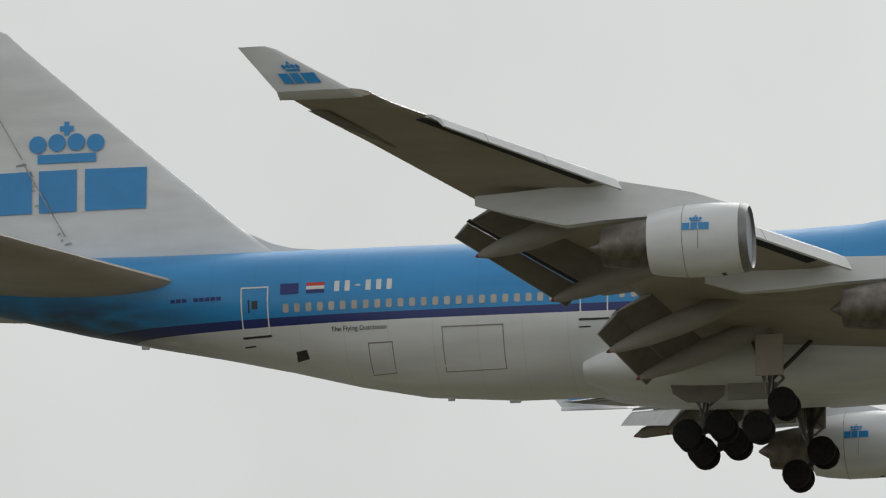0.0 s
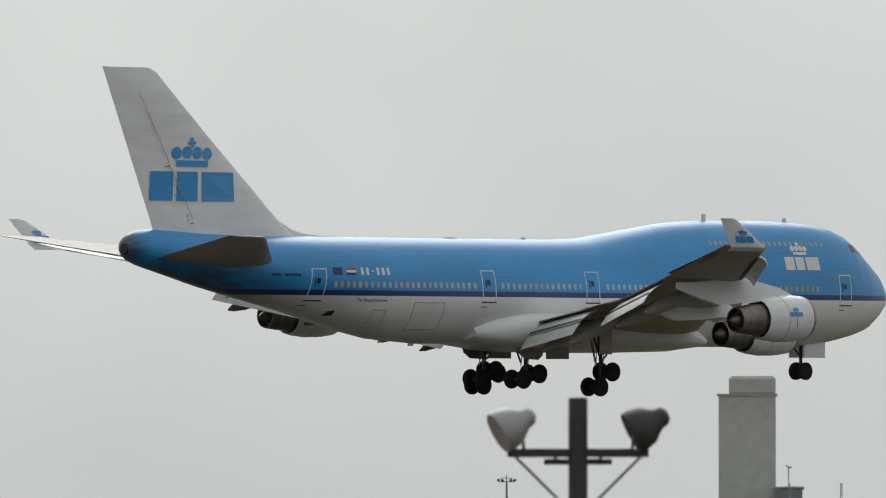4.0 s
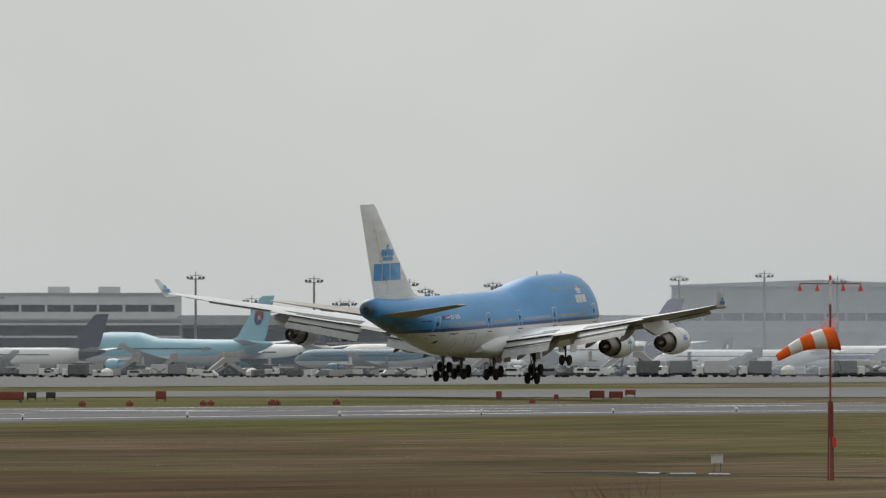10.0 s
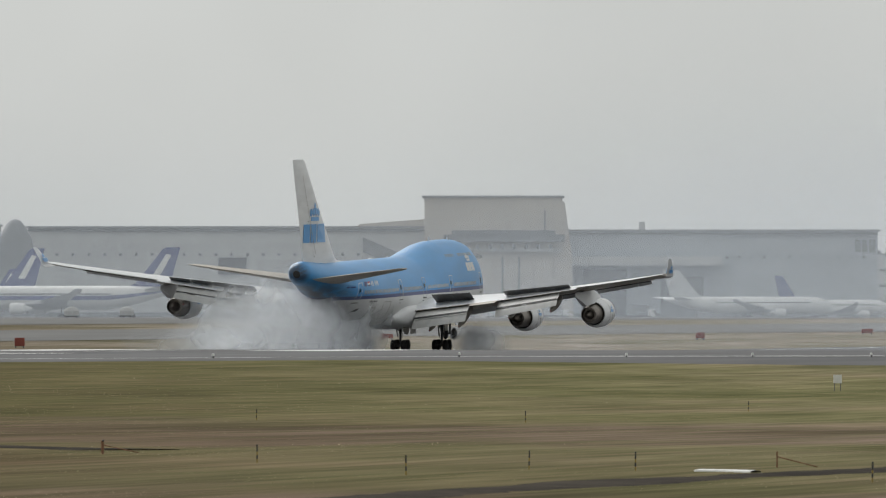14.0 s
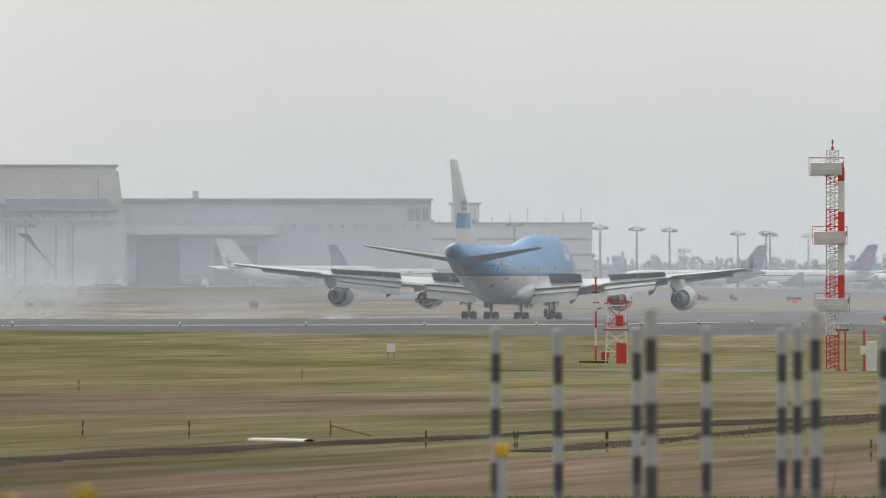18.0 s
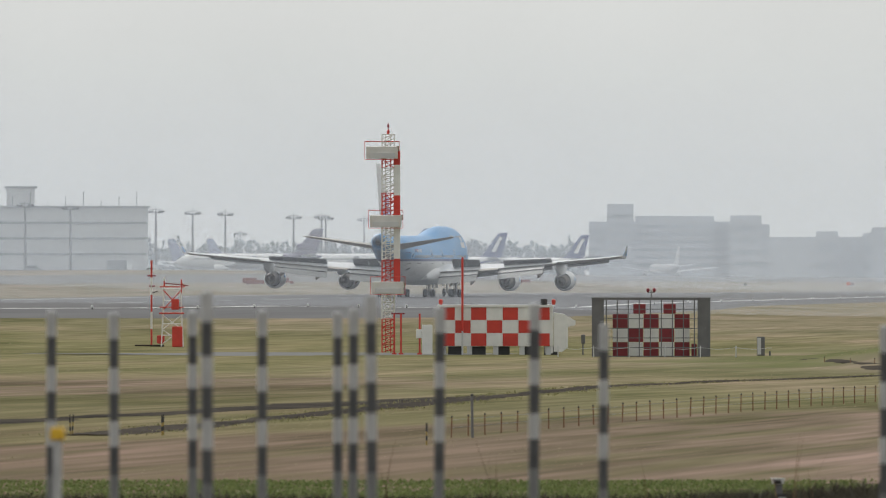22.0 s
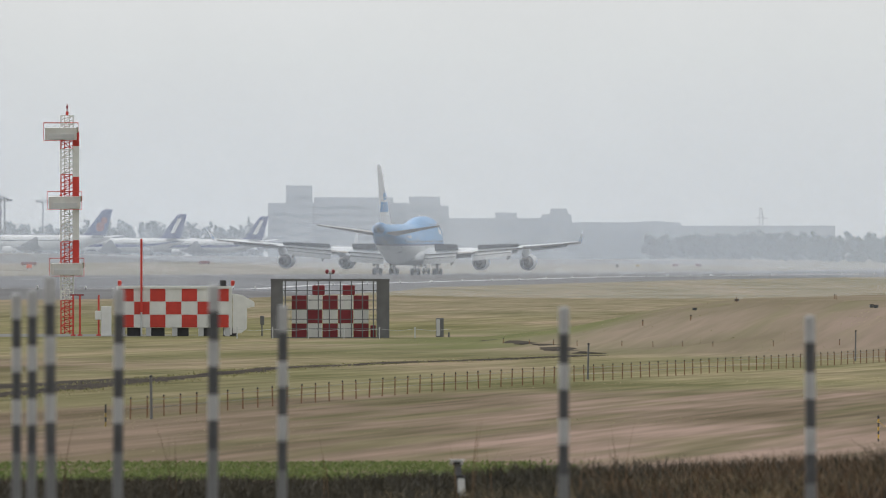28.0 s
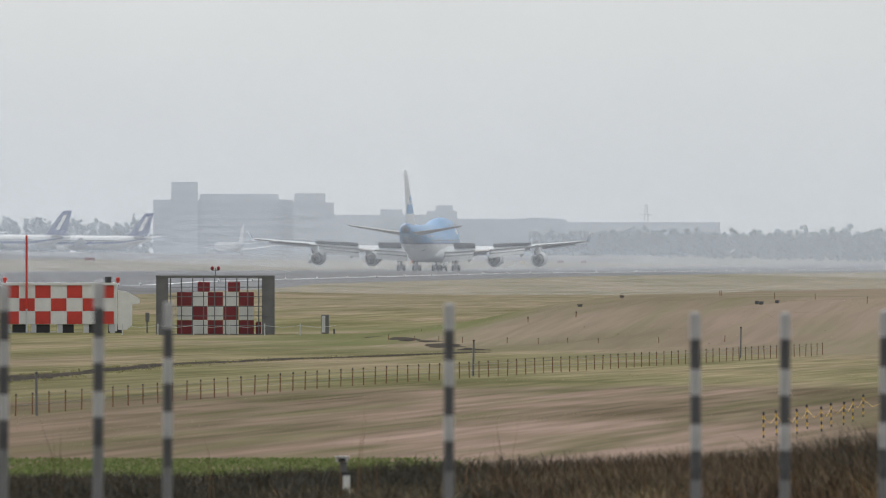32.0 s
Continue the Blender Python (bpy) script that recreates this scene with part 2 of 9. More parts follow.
    side = step(sums("SUBTRACT", limit, sums("MULTIPLY_ADD", wob, 0.7, Y)), -18, 18)
    mx, my = sums("MULTIPLY_ADD", X, 1 / 57.0, 40 / 57.0), sums("MULTIPLY_ADD", Y, 1 / 170.0, -735 / 170.0)
    mr = sums("SQRT", sums("ADD", sums("MULTIPLY", mx, mx), sums("MULTIPLY", my, my)), 0.0)
    mr = sums("ADD", mr, sums("MULTIPLY_ADD", mid, 0.5, -0.25))
    mx = sums("ADD", mx, sums("MULTIPLY_ADD", mid, 0.3, -0.15))
    top = sums("MULTIPLY", sums("MULTIPLY", step(mx, -0.84, -0.70), step(mr, 0.95, 1.15, 1.0, 0.0)), 0.6)
    flank = sums("MULTIPLY", sums("MULTIPLY", step(mx, -0.82, -0.68, 1.0, 0.0), step(mr, 1.0, 1.2, 1.0, 0.0)), 0.9)
    soil = ramp(streak, (0.36, (0.146, 0.108, 0.076)), (0.64, (0.208, 0.160, 0.117)), (0.5, (0.184, 0.139, 0.100)))
    west = sums("ADD", sums("MULTIPLY_ADD", X, -0.956, sums("MULTIPLY", Y, -0.292)), sums("MULTIPLY", mid, 40.0))
    yn = sums("MULTIPLY_ADD", wob, 0.45, Y)
    worn = sums("MULTIPLY", sums("MULTIPLY", step(yn, 235, 280), step(yn, 372, 412, 1.0, 0.0)), step(west, 10, 36))
    fresh = sums("MAXIMUM", step(west, 112, 135), sums("MULTIPLY", step(west, 40, 64), step(yn, 366, 400)))
    bare = sums("MAXIMUM", sums("MAXIMUM", sums("MAXIMUM", strip, side), top), worn)
    bare = sums("MULTIPLY", bare, step(west, 112, 135, 1.0, 0.1))
    # a burnt patch beside the runway, its eastern limit running out from the public side
    bq = sums("ADD", sums("MULTIPLY_ADD", X, -0.914, sums("MULTIPLY_ADD", Y, -0.407, -13.0)), sums("MULTIPLY_ADD", mid, 24.0, -12.0))
    by = sums("MULTIPLY_ADD", wob, 0.2, Y)
    burnt = sums("MULTIPLY", sums("MULTIPLY", step(bq, -4, 5), step(by, 386, 408)), step(by, 540, 600, 1.0, 0.0))
    # far turf fades to pale tan, distance haze mixed into its colour
    col = mix(step(yw, 780, 1000, 0.0, 0.75), turf, (0.225, 0.190, 0.125))
    near_runway = sums("MULTIPLY", sums("MULTIPLY", step(X, -125, -95, 1.0, 0.0), step(yw, 410, 500)), step(yw, 800, 950, 0.5, 0.0))
    col = mix(near_runway, col, (0.165, 0.155, 0.065))
    col = mix(step(X, -345, -322, 0.8, 0.0), col, mix(step(mid, 0.4, 0.6), (0.27, 0.24, 0.195), (0.215, 0.195, 0.145)))
    col = mix(sums("MULTIPLY", fresh, 0.7), col, (0.205, 0.225, 0.075))
    col = mix(flank, col, (0.120, 0.130, 0.045))
    col = mix(sums("MULTIPLY", bare, step(clump, 0.34, 0.54, 0.40, 0.95)), col, soil)
    # darker streaks of damp and longer grass, tufts, blades, all weaker on the mound
    even = step(mr, 1.0, 1.3, 0.3, 1.0)
    col = mix(even, col, ramp(streak, (0.34, (0.72, 0.74, 0.62)), (0.62, (1.10, 1.06, 1.06)), (0.46, (0.95, 0.96, 0.90))), "MULTIPLY")
    col = mix(even, col, ramp(clump, (0.32, (0.78, 0.80, 0.72)), (0.68, (1.14, 1.12, 1.10))), "MULTIPLY")
    col = mix(even, col, ramp(fine, (0.32, (0.66, 0.69, 0.58)), (0.66, (1.20, 1.17, 1.17))), "MULTIPLY")
    # darker, browner turf to the west
    col = mix(step(west, -48, 45), col, (0.53, 0.485, 0.38), "MULTIPLY")
    col = mix(sums("MULTIPLY", sums("MULTIPLY", worn, step(west, 112, 135, 1.0, 0.0)), step(west, -48, 45)), col, (0.86, 0.74, 0.66), "MULTIPLY")
    col = mix(1.0, col, (1.15, 1.15, 1.36), "MULTIPLY")
    col = mix(sums("MULTIPLY", burnt, step(clump, 0.30, 0.66, 0.97, 0.72)), col, (0.030, 0.025, 0.022))
    nt.links.new(col, b.inputs["Base Color"])
    bp = nt.nodes.new("ShaderNodeBump")
    bp.inputs["Strength"].default_value, bp.inputs["Distance"].default_value = 0.5, 0.1
    nt.links.new(clump, bp.inputs["Height"])
    nt.links.new(bp.outputs[0], b.inputs["Normal"])
    return m


GRASS = grass_material()


# ---- mesh helpers ----
def part(name, bm, mat, parent=None, label="", smooth=True, at=None):
    """Links a bmesh as one mesh object, under a thing or a part."""
    me = bpy.data.meshes.new(name)
    bm.normal_update()
    bm.to_mesh(me)
    bm.free()
    for p in me.polygons:
        p.use_smooth = smooth
    if smooth:
        me.set_sharp_from_angle(angle=radians(35))
    me.materials.append(mat)
    ob = new(name, me)
    if parent:
        ob.parent = parent
    if at is not None:
        ob.matrix_basis = at
    if label:
        tagged(ob, label)
    return ob


def thing(name, m, label, category, group="", kind=""):
    """An empty at the base of a thing, which carries its parts."""
    ob = new(name)
    ob.matrix_basis = m
    return tagged(ob, label, category, group, kind)


def loft(bm, rings, caps=True, closed=True):
    """Skin through rings of equally many points."""
    vs = [[bm.verts.new(p) for p in r] for r in rings]
    n = len(vs[0])
    for a, b in zip(vs, vs[1:]):
        for i in range(n if closed else n - 1):
            j = (i + 1) % n
            bm.faces.new((a[i], a[j], b[j], b[i]))
    if caps:
        for r in (vs[0][::-1], vs[-1]):
            try:
                bm.faces.new(r)
            except ValueError:
                pass
    bmesh.ops.recalc_face_normals(bm, faces=bm.faces)
    return bm


def box(bm, x0, x1, y0, y1, z0, z1, bevel=0.0):
    r = bmesh.ops.create_cube(bm, size=1)
    m = Matrix.Translation(((x0 + x1) / 2, (y0 + y1) / 2, (z0 + z1) / 2)) @ Matrix.Diagonal((x1 - x0, y1 - y0, z1 - z0, 1))
    bmesh.ops.transform(bm, matrix=m, verts=r["verts"])
    if bevel:
        es = list({e for v in r["verts"] for e in v.link_edges})
        bmesh.ops.bevel(bm, geom=es, offset=bevel, segments=1, affect="EDGES")
    return bm


def boxes(*dims, bevel=0.0):
    bm = bmesh.new()
    for d in dims:
        box(bm, *d, bevel=bevel)
    return bm


def rod(bm, a, b, r, r2=None, n=8):
    a, b = Vector(a), Vector(b)
    d = b - a
    q = d.to_track_quat("Z", "Y").to_matrix()
    rings = []
    for p, rr in ((a, r), (b, r if r2 is None else r2)):
        rings.append([p + q @ Vector((rr * math.cos(6.28319 * i / n), rr * math.sin(6.28319 * i / n), 0)) for i in range(n)])
    return loft(bm, rings)


def rods(*ends, n=6):
    bm = bmesh.new()
    for a, b, r in ends:
        rod(bm, a, b, r, n=n)
    return bm


def lathe(profile, n=24, axis="Y", at=(0, 0, 0)):
    """Turned body; profile of (along, radius)."""
    bm = bmesh.new()
    rings = []
    for s, r in profile:
        ring = []
        for i in range(n):
            a = 6.283185 * i / n
            c, d = r * math.cos(a), r * math.sin(a)
            p = (c, s, d) if axis == "Y" else ((s, c, d) if axis == "X" else (c, d, s))
            ring.append(Vector(p) + Vector(at))
        rings.append(ring)
    return loft(bm, rings)


def flat(pts, depth, fn):
    """A thin plate of an outline in (u, v), mapped to space by fn(u, v, w) with w from 0 to depth."""
    bm = bmesh.new()
    loft(bm, [[fn(u, v, 0) for u, v in pts], [fn(u, v, depth) for u, v in pts]])
    return bm


# ---- the landing airliner: x to its right, y ahead, z up from the tyres; s is metres aft of the nose ----
SY = 33.5


def livery():
    """Fuselage paint: sky blue above, a navy line, pale grey below."""
    m = bpy.data.materials.new("blue_over_grey_livery")
    m.use_nodes = True
    nt = m.node_tree
    b = nt.nodes["Principled BSDF"]
    b.inputs["Roughness"].default_value = 0.42
    b.inputs["Coat Weight"].default_value, b.inputs["Coat Roughness"].default_value = 0.35, 0.34
    co = nt.nodes.new("ShaderNodeTexCoord")
    sep = nt.nodes.new("ShaderNodeSeparateXYZ")
    nt.links.new(co.outputs["Object"], sep.inputs[0])
    ramp = nt.nodes.new("ShaderNodeValToRGB")
    ramp.color_ramp.interpolation = "CONSTANT"
    e = ramp.color_ramp.elements
    e[0].position, e[0].color = 0.0, (0.77, 0.775, 0.78, 1)
    e[1].position, e[1].color = 0.539, (0.012, 0.025, 0.17, 1)
    k = e.new(0.574)
    k.color = (0.016, 0.275, 0.64, 1)
    div = nt.nodes.new("ShaderNodeMath")
    div.operation = "DIVIDE"
    div.inputs[1].default_value = 10.0
    nt.links.new(sep.outputs["Z"], div.inputs[0])
    nt.links.new(div.outputs[0], ramp.inputs["Fac"])
    mp = nt.nodes.new("ShaderNodeMapping")
    mp.inputs["Scale"].default_value = (1, 0.25, 0.8)
    n = nt.nodes.new("ShaderNodeTexNoise")
    n.inputs["Scale"].default_value, n.inputs["Detail"].default_value = 0.7, 6
    nt.links.new(co.outputs["Object"], mp.inputs["Vector"])
    nt.links.new(mp.outputs[0], n.inputs["Vector"])
    r2 = nt.nodes.new("ShaderNodeValToRGB")
    r2.color_ramp.elements[0].position, r2.color_ramp.elements[0].color = 0.35, (0.85, 0.85, 0.85, 1)
    r2.color_ramp.elements[1].position, r2.color_ramp.elements[1].color = 0.65, (1, 1, 1, 1)
    nt.links.new(n.outputs["Fac"], r2.inputs["Fac"])
    # frame joints, a hand wide, every few metres
    w = nt.nodes.new("ShaderNodeTexWave")
    w.inputs["Scale"].default_value, w.inputs["Distortion"].default_value = 0.16, 0.0
    w.bands_direction = "Y"
    nt.links.new(co.outputs["Object"], w.inputs["Vector"])
    r3 = nt.nodes.new("ShaderNodeValToRGB")
    r3.color_ramp.elements[0].position, r3.color_ramp.elements[0].color = 0.0, (0.93, 0.93, 0.93, 1)
    r3.color_ramp.elements[1].position, r3.color_ramp.elements[1].color = 0.004, (1, 1, 1, 1)
    nt.links.new(w.outputs["Fac"], r3.inputs["Fac"])
    m1, m2 = nt.nodes.new("ShaderNodeMixRGB"), nt.nodes.new("ShaderNodeMixRGB")
    for q in (m1, m2):
        q.blend_type = "MULTIPLY"
        q.inputs["Fac"].default_value = 1
    nt.links.new(ramp.outputs[0], m1.inputs["Color1"])
    nt.links.new(r2.outputs[0], m1.inputs["Color2"])
    nt.links.new(m1.outputs[0], m2.inputs["Color1"])
    nt.links.new(r3.outputs[0], m2.inputs["Color2"])
    # soot and oil blown back along the lower tail
    def ramped(sock, lo, hi, a, z):
        q = nt.nodes.new("ShaderNodeMapRange")
        q.interpolation_type = "SMOOTHSTEP"
        for key, val in (("From Min", lo), ("From Max", hi), ("To Min", a), ("To Max", z)):
            q.inputs[key].default_value = val
        nt.links.new(sock, q.inputs["Value"])
        return q.outputs[0]

    def times(u, v):
        q = nt.nodes.new("ShaderNodeMath")
        q.operation = "MULTIPLY"
        nt.links.new(u, q.inputs[0])
        nt.links.new(v, q.inputs[1])
        return q.outputs[0]

    mp2 = nt.nodes.new("ShaderNodeMapping")
    mp2.inputs["Scale"].default_value = (1.5, 0.35, 2.2)
    n2 = nt.nodes.new("ShaderNodeTexNoise")
    n2.inputs["Scale"].default_value, n2.inputs["Detail"].default_value = 1.0, 8
    nt.links.new(co.outputs["Object"], mp2.inputs["Vector"])
    nt.links.new(mp2.outputs[0], n2.inputs["Vector"])
    soot = times(times(ramped(sep.outputs["Z"], 6.0, 8.2, 1.0, 0.0), ramped(sep.outputs["Y"], -31.0, -21.0, 0.95, 0.0)), ramped(n2.outputs["Fac"], 0.25, 0.62, 0.25, 1.0))
    rim = times(ramped(sep.outputs["Y"], -35.9, -34.4, 0.9, 0.0), ramped(n2.outputs["Fac"], 0.25, 0.55, 0.5, 1.0))
    most = nt.nodes.new("ShaderNodeMath")
    most.operation = "MAXIMUM"
    nt.links.new(soot, most.inputs[0])
    nt.links.new(rim, most.inputs[1])
    soot = most.outputs[0]
    m3 = nt.nodes.new("ShaderNodeMixRGB")
    m3.inputs["Color2"].default_value = (0.030, 0.034, 0.045, 1)
    nt.links.new(soot, m3.inputs["Fac"])
    nt.links.new(m2.outputs[0], m3.inputs["Color1"])
    nt.links.new(m3.outputs[0], b.inputs["Base Color"])
    return m


LIVERY = livery()
# station, belly, crown, half-width
HULL = [(0.0, 5.35, 5.75, 0.22), (0.5, 4.6, 6.6, 0.95), (1.3, 4.0, 7.45, 1.55), (2.4, 3.3, 8.3, 2.08), (3.6, 2.95, 9.25, 2.5), (4.6, 2.75, 9.85, 2.74),
        (6.0, 2.5, 10.3, 2.98), (8.0, 2.3, 10.55, 3.16), (10.5, 2.22, 10.66, 3.25), (14, 2.2, 10.68, 3.25), (18.5, 2.2, 10.62, 3.25), (21.5, 2.2, 10.42, 3.25),
        (24, 2.2, 10.08, 3.25), (26.5, 2.22, 9.7, 3.25), (29, 2.25, 9.34, 3.25), (32, 2.28, 9.22, 3.25), (44, 2.3, 9.2, 3.25), (48, 2.58, 9.2, 3.24), (51, 3.16, 9.2, 3.16),
        (54, 3.92, 9.2, 2.98), (57, 4.6, 9.2, 2.72), (60, 5.2, 9.22, 2.36), (63, 5.85, 9.28, 1.95), (65.5, 6.48, 9.42, 1.6), (67.2, 6.9, 9.5, 1.38), (68.2, 7.15, 9.45, 1.2), (68.9, 7.4, 9.25, 0.98), (69.25, 7.65, 9.0, 0.75), (69.42, 8.0, 8.65, 0.4)]


def hull_at(s):
    k = [h[0] for h in HULL]
    return tuple(float(np.interp(s, k, [h[i] for h in HULL])) for i in (1, 2, 3))


def side_x(s, z):
    """Half-width of the fuselage at a station and height."""
    zb, zt, hw = hull_at(s)
    zc = zb + min(hw, (zt - zb) * 0.5)
    u = (z - zc) / ((zt - zc) if z > zc else (zc - zb))
    return hw * math.sqrt(max(0.0, 1 - u * u))


def ring_at(s, n=40, grow=0.0):
    zb, zt, hw = hull_at(s)
    zc = zb + min(hw, (zt - zb) * 0.5)
    r = []
    for i in range(n):
        a = 6.283185 * i / n
        c, d = math.cos(a), math.sin(a)
        r.append(Vector(((hw + grow) * c, SY - s, zc + d * ((zt - zc if d > 0 else zc - zb) + grow))))
    return r


def wing_geo(y):
    """Leading edge, trailing edge and height of the wing at a span station."""
    le = float(np.interp(y, [0, 3.2, 32.4], [17.6, 20.4, 44.2]))
    te = float(np.interp(y, [0, 3.2, 12.8, 32.4], [36.0, 36.0, 38.0, 47.95]))
    z = 3.75 + max(0, y - 3.2) * 0.112 + 0.6 * (y / 32.4) ** 2
    return le, te, z


def foil(le, te, z, x, thick, camber=0.02, n=9, drop=0.0):
    """Aerofoil ring across the chord from le to te, at side x."""
    c = te - le
    up, lo = [], []
    for i in range(n + 1):
        u = 0.5 - 0.5 * math.cos(math.pi * i / n)
        t = 5 * thick * (0.2969 * math.sqrt(u) - 0.126 * u - 0.3516 * u * u + 0.2843 * u ** 3 - 0.1015 * u ** 4) * c
        m = camber * c * 4 * u * (1 - u) - drop * u
        up.append(Vector((x, SY - le - u * c, z + m + t)))
        lo.append(Vector((x, SY - le - u * c, z + m - t - 0.004)))
    return up + lo[1:][::-1]


def panel(y0, y1, f0, f1, lift=0.03, thick=0.05, under=False):
    """A thin plate on the wing skin between span stations and chord fractions."""
    rings = []
    for y in (y0, y1):
        le, te, z = wing_geo(y)
        c = te - le
        def h(f):
            t = 5 * 0.11 * (0.2969 * math.sqrt(f) - 0.126 * f - 0.3516 * f * f + 0.2843 * f ** 3 - 0.1015 * f ** 4) * c
            return z + 0.02 * c * 4 * f * (1 - f) + (-t - lift if under else t + lift)
        a, b = (SY - le - f0 * c, h(f0)), (SY - le - f1 * c, h(f1))
        rings.append([Vector((y, a[0], a[1])), Vector((y, b[0], b[1])), Vector((y, b[0], b[1] - thick)), Vector((y, a[0], a[1] - thick))])
    return rings


def mirror(rings, side):
    return [[Vector((p.x * side, p.y, p.z)) for p in r] for r in rings]


def slab(y0, y1, chord0, chord1, off_s, off_z, angle, side, th=0.16):
    """One flap segment behind the trailing edge, turned down by angle."""
    rings = []
    for y, c in ((y0, chord0), (y1, chord1)):
        le, te, z = wing_geo(y)
        k = c / max(chord0, chord1)
        s0, z0 = te + off_s * k, z + off_z * k
        a = radians(angle)
        ring = []
        for u, w in ((0, 0.0), (0.06, 0.55), (0.25, 1.0), (0.6, 0.6), (1.0, 0.03), (1.0, -0.03), (0.6, -0.35), (0.25, -0.7), (0.06, -0.5)):
            ds, dz = u * c, w * th * 0.5 * c / 1.6
            ring.append(Vector((side * y, SY - (s0 + ds * math.cos(a) + dz * math.sin(a)), z0 - ds * math.sin(a) + dz * math.cos(a))))
        rings.append(ring)
    return loft(bmesh.new(), rings)


def disc_outline(cx, cy, r, n=16):
    return [(cx + r * math.cos(6.283185 * i / n), cy + r * math.sin(6.283185 * i / n)) for i in range(n)]


def crown_and_blocks(w):
    """Outlines of the tail badge: a crown of four discs, a cross and a bar, over three blocks. w is its width."""
    k = w / 6.4
    out = []
    for i in range(4):
        out.append(("badge_disc", disc_outline((1.95 + 0.79 * i) * k, 2.78 * k + (0.05 * k if i in (1, 2) else 0), 0.36 * k)))
    out.append(("badge_bar", [(1.94 * k, 2.0 * k), (4.34 * k, 2.0 * k), (4.34 * k, 2.36 * k), (1.94 * k, 2.36 * k)]))
    cx, cy, a, q = 3.14 * k, 3.40 * k, 0.1 * k, 0.28 * k
    out.append(("badge_cross", [(cx - a, cy - q), (cx + a, cy - q), (cx + a, cy - a), (cx + q, cy - a), (cx + q, cy + a), (cx + a, cy + a), (cx + a, cy + q), (cx - a, cy + q), (cx - a, cy + a), (cx - q, cy + a), (cx - q, cy - a), (cx - a, cy - a)]))
    # three plain blocks stand for the lettering
    for x0, x1 in ((0, 1.7), (2.0, 3.55), (3.9, 6.4)):
        out.append(("badge_block", [(x0 * k, 0), (x1 * k, 0), (x1 * k, 1.7 * k), (x0 * k, 1.7 * k)]))
    return out


def words(text, size, mat, parent, m, name="lettering"):
    cu = bpy.data.curves.new(name, "FONT")
    cu.body, cu.size, cu.extrude = text, size, 0.004
    tmp = new(name, cu)
    me = bpy.data.meshes.new_from_object(tmp)
    bpy.data.objects.remove(tmp)
    me.materials.clear()
    me.materials.append(mat)
    ob = new(name, me)
    ob.parent, ob.matrix_basis = parent, m
    return ob


def bogie(jet, x):
    """Four-wheel truck; its origin is the pivot of the beam."""
    bm = rods(((0, 0.95, 0), (0, -0.95, 0), 0.13), ((-0.62, 0.74, 0), (0.62, 0.74, 0), 0.1), ((-0.62, -0.74, 0), (0.62, -0.74, 0), 0.1), n=8)
    tr = part("bogie", bm, DARK, jet, "dark steel four-wheel bogie truck")
    for dx in (-0.56, 0.56):
        for dy in (-0.74, 0.74):
            part("tyre", lathe([(-0.2, 0.3), (-0.2, 0.5), (-0.15, 0.6), (-0.06, 0.63), (0.06, 0.63), (0.15, 0.6), (0.2, 0.5), (0.2, 0.3)], 20, "X"), RUBBER, tr, at=pose(dx, dy, 0))
            part("wheel_hub", lathe([(-0.17, 0.02), (-0.17, 0.29), (0.17, 0.29), (0.17, 0.02)], 12, "X"), LIGHT if dx * x < 0 else STEEL, tr, at=pose(dx, dy, 0))
    return tr


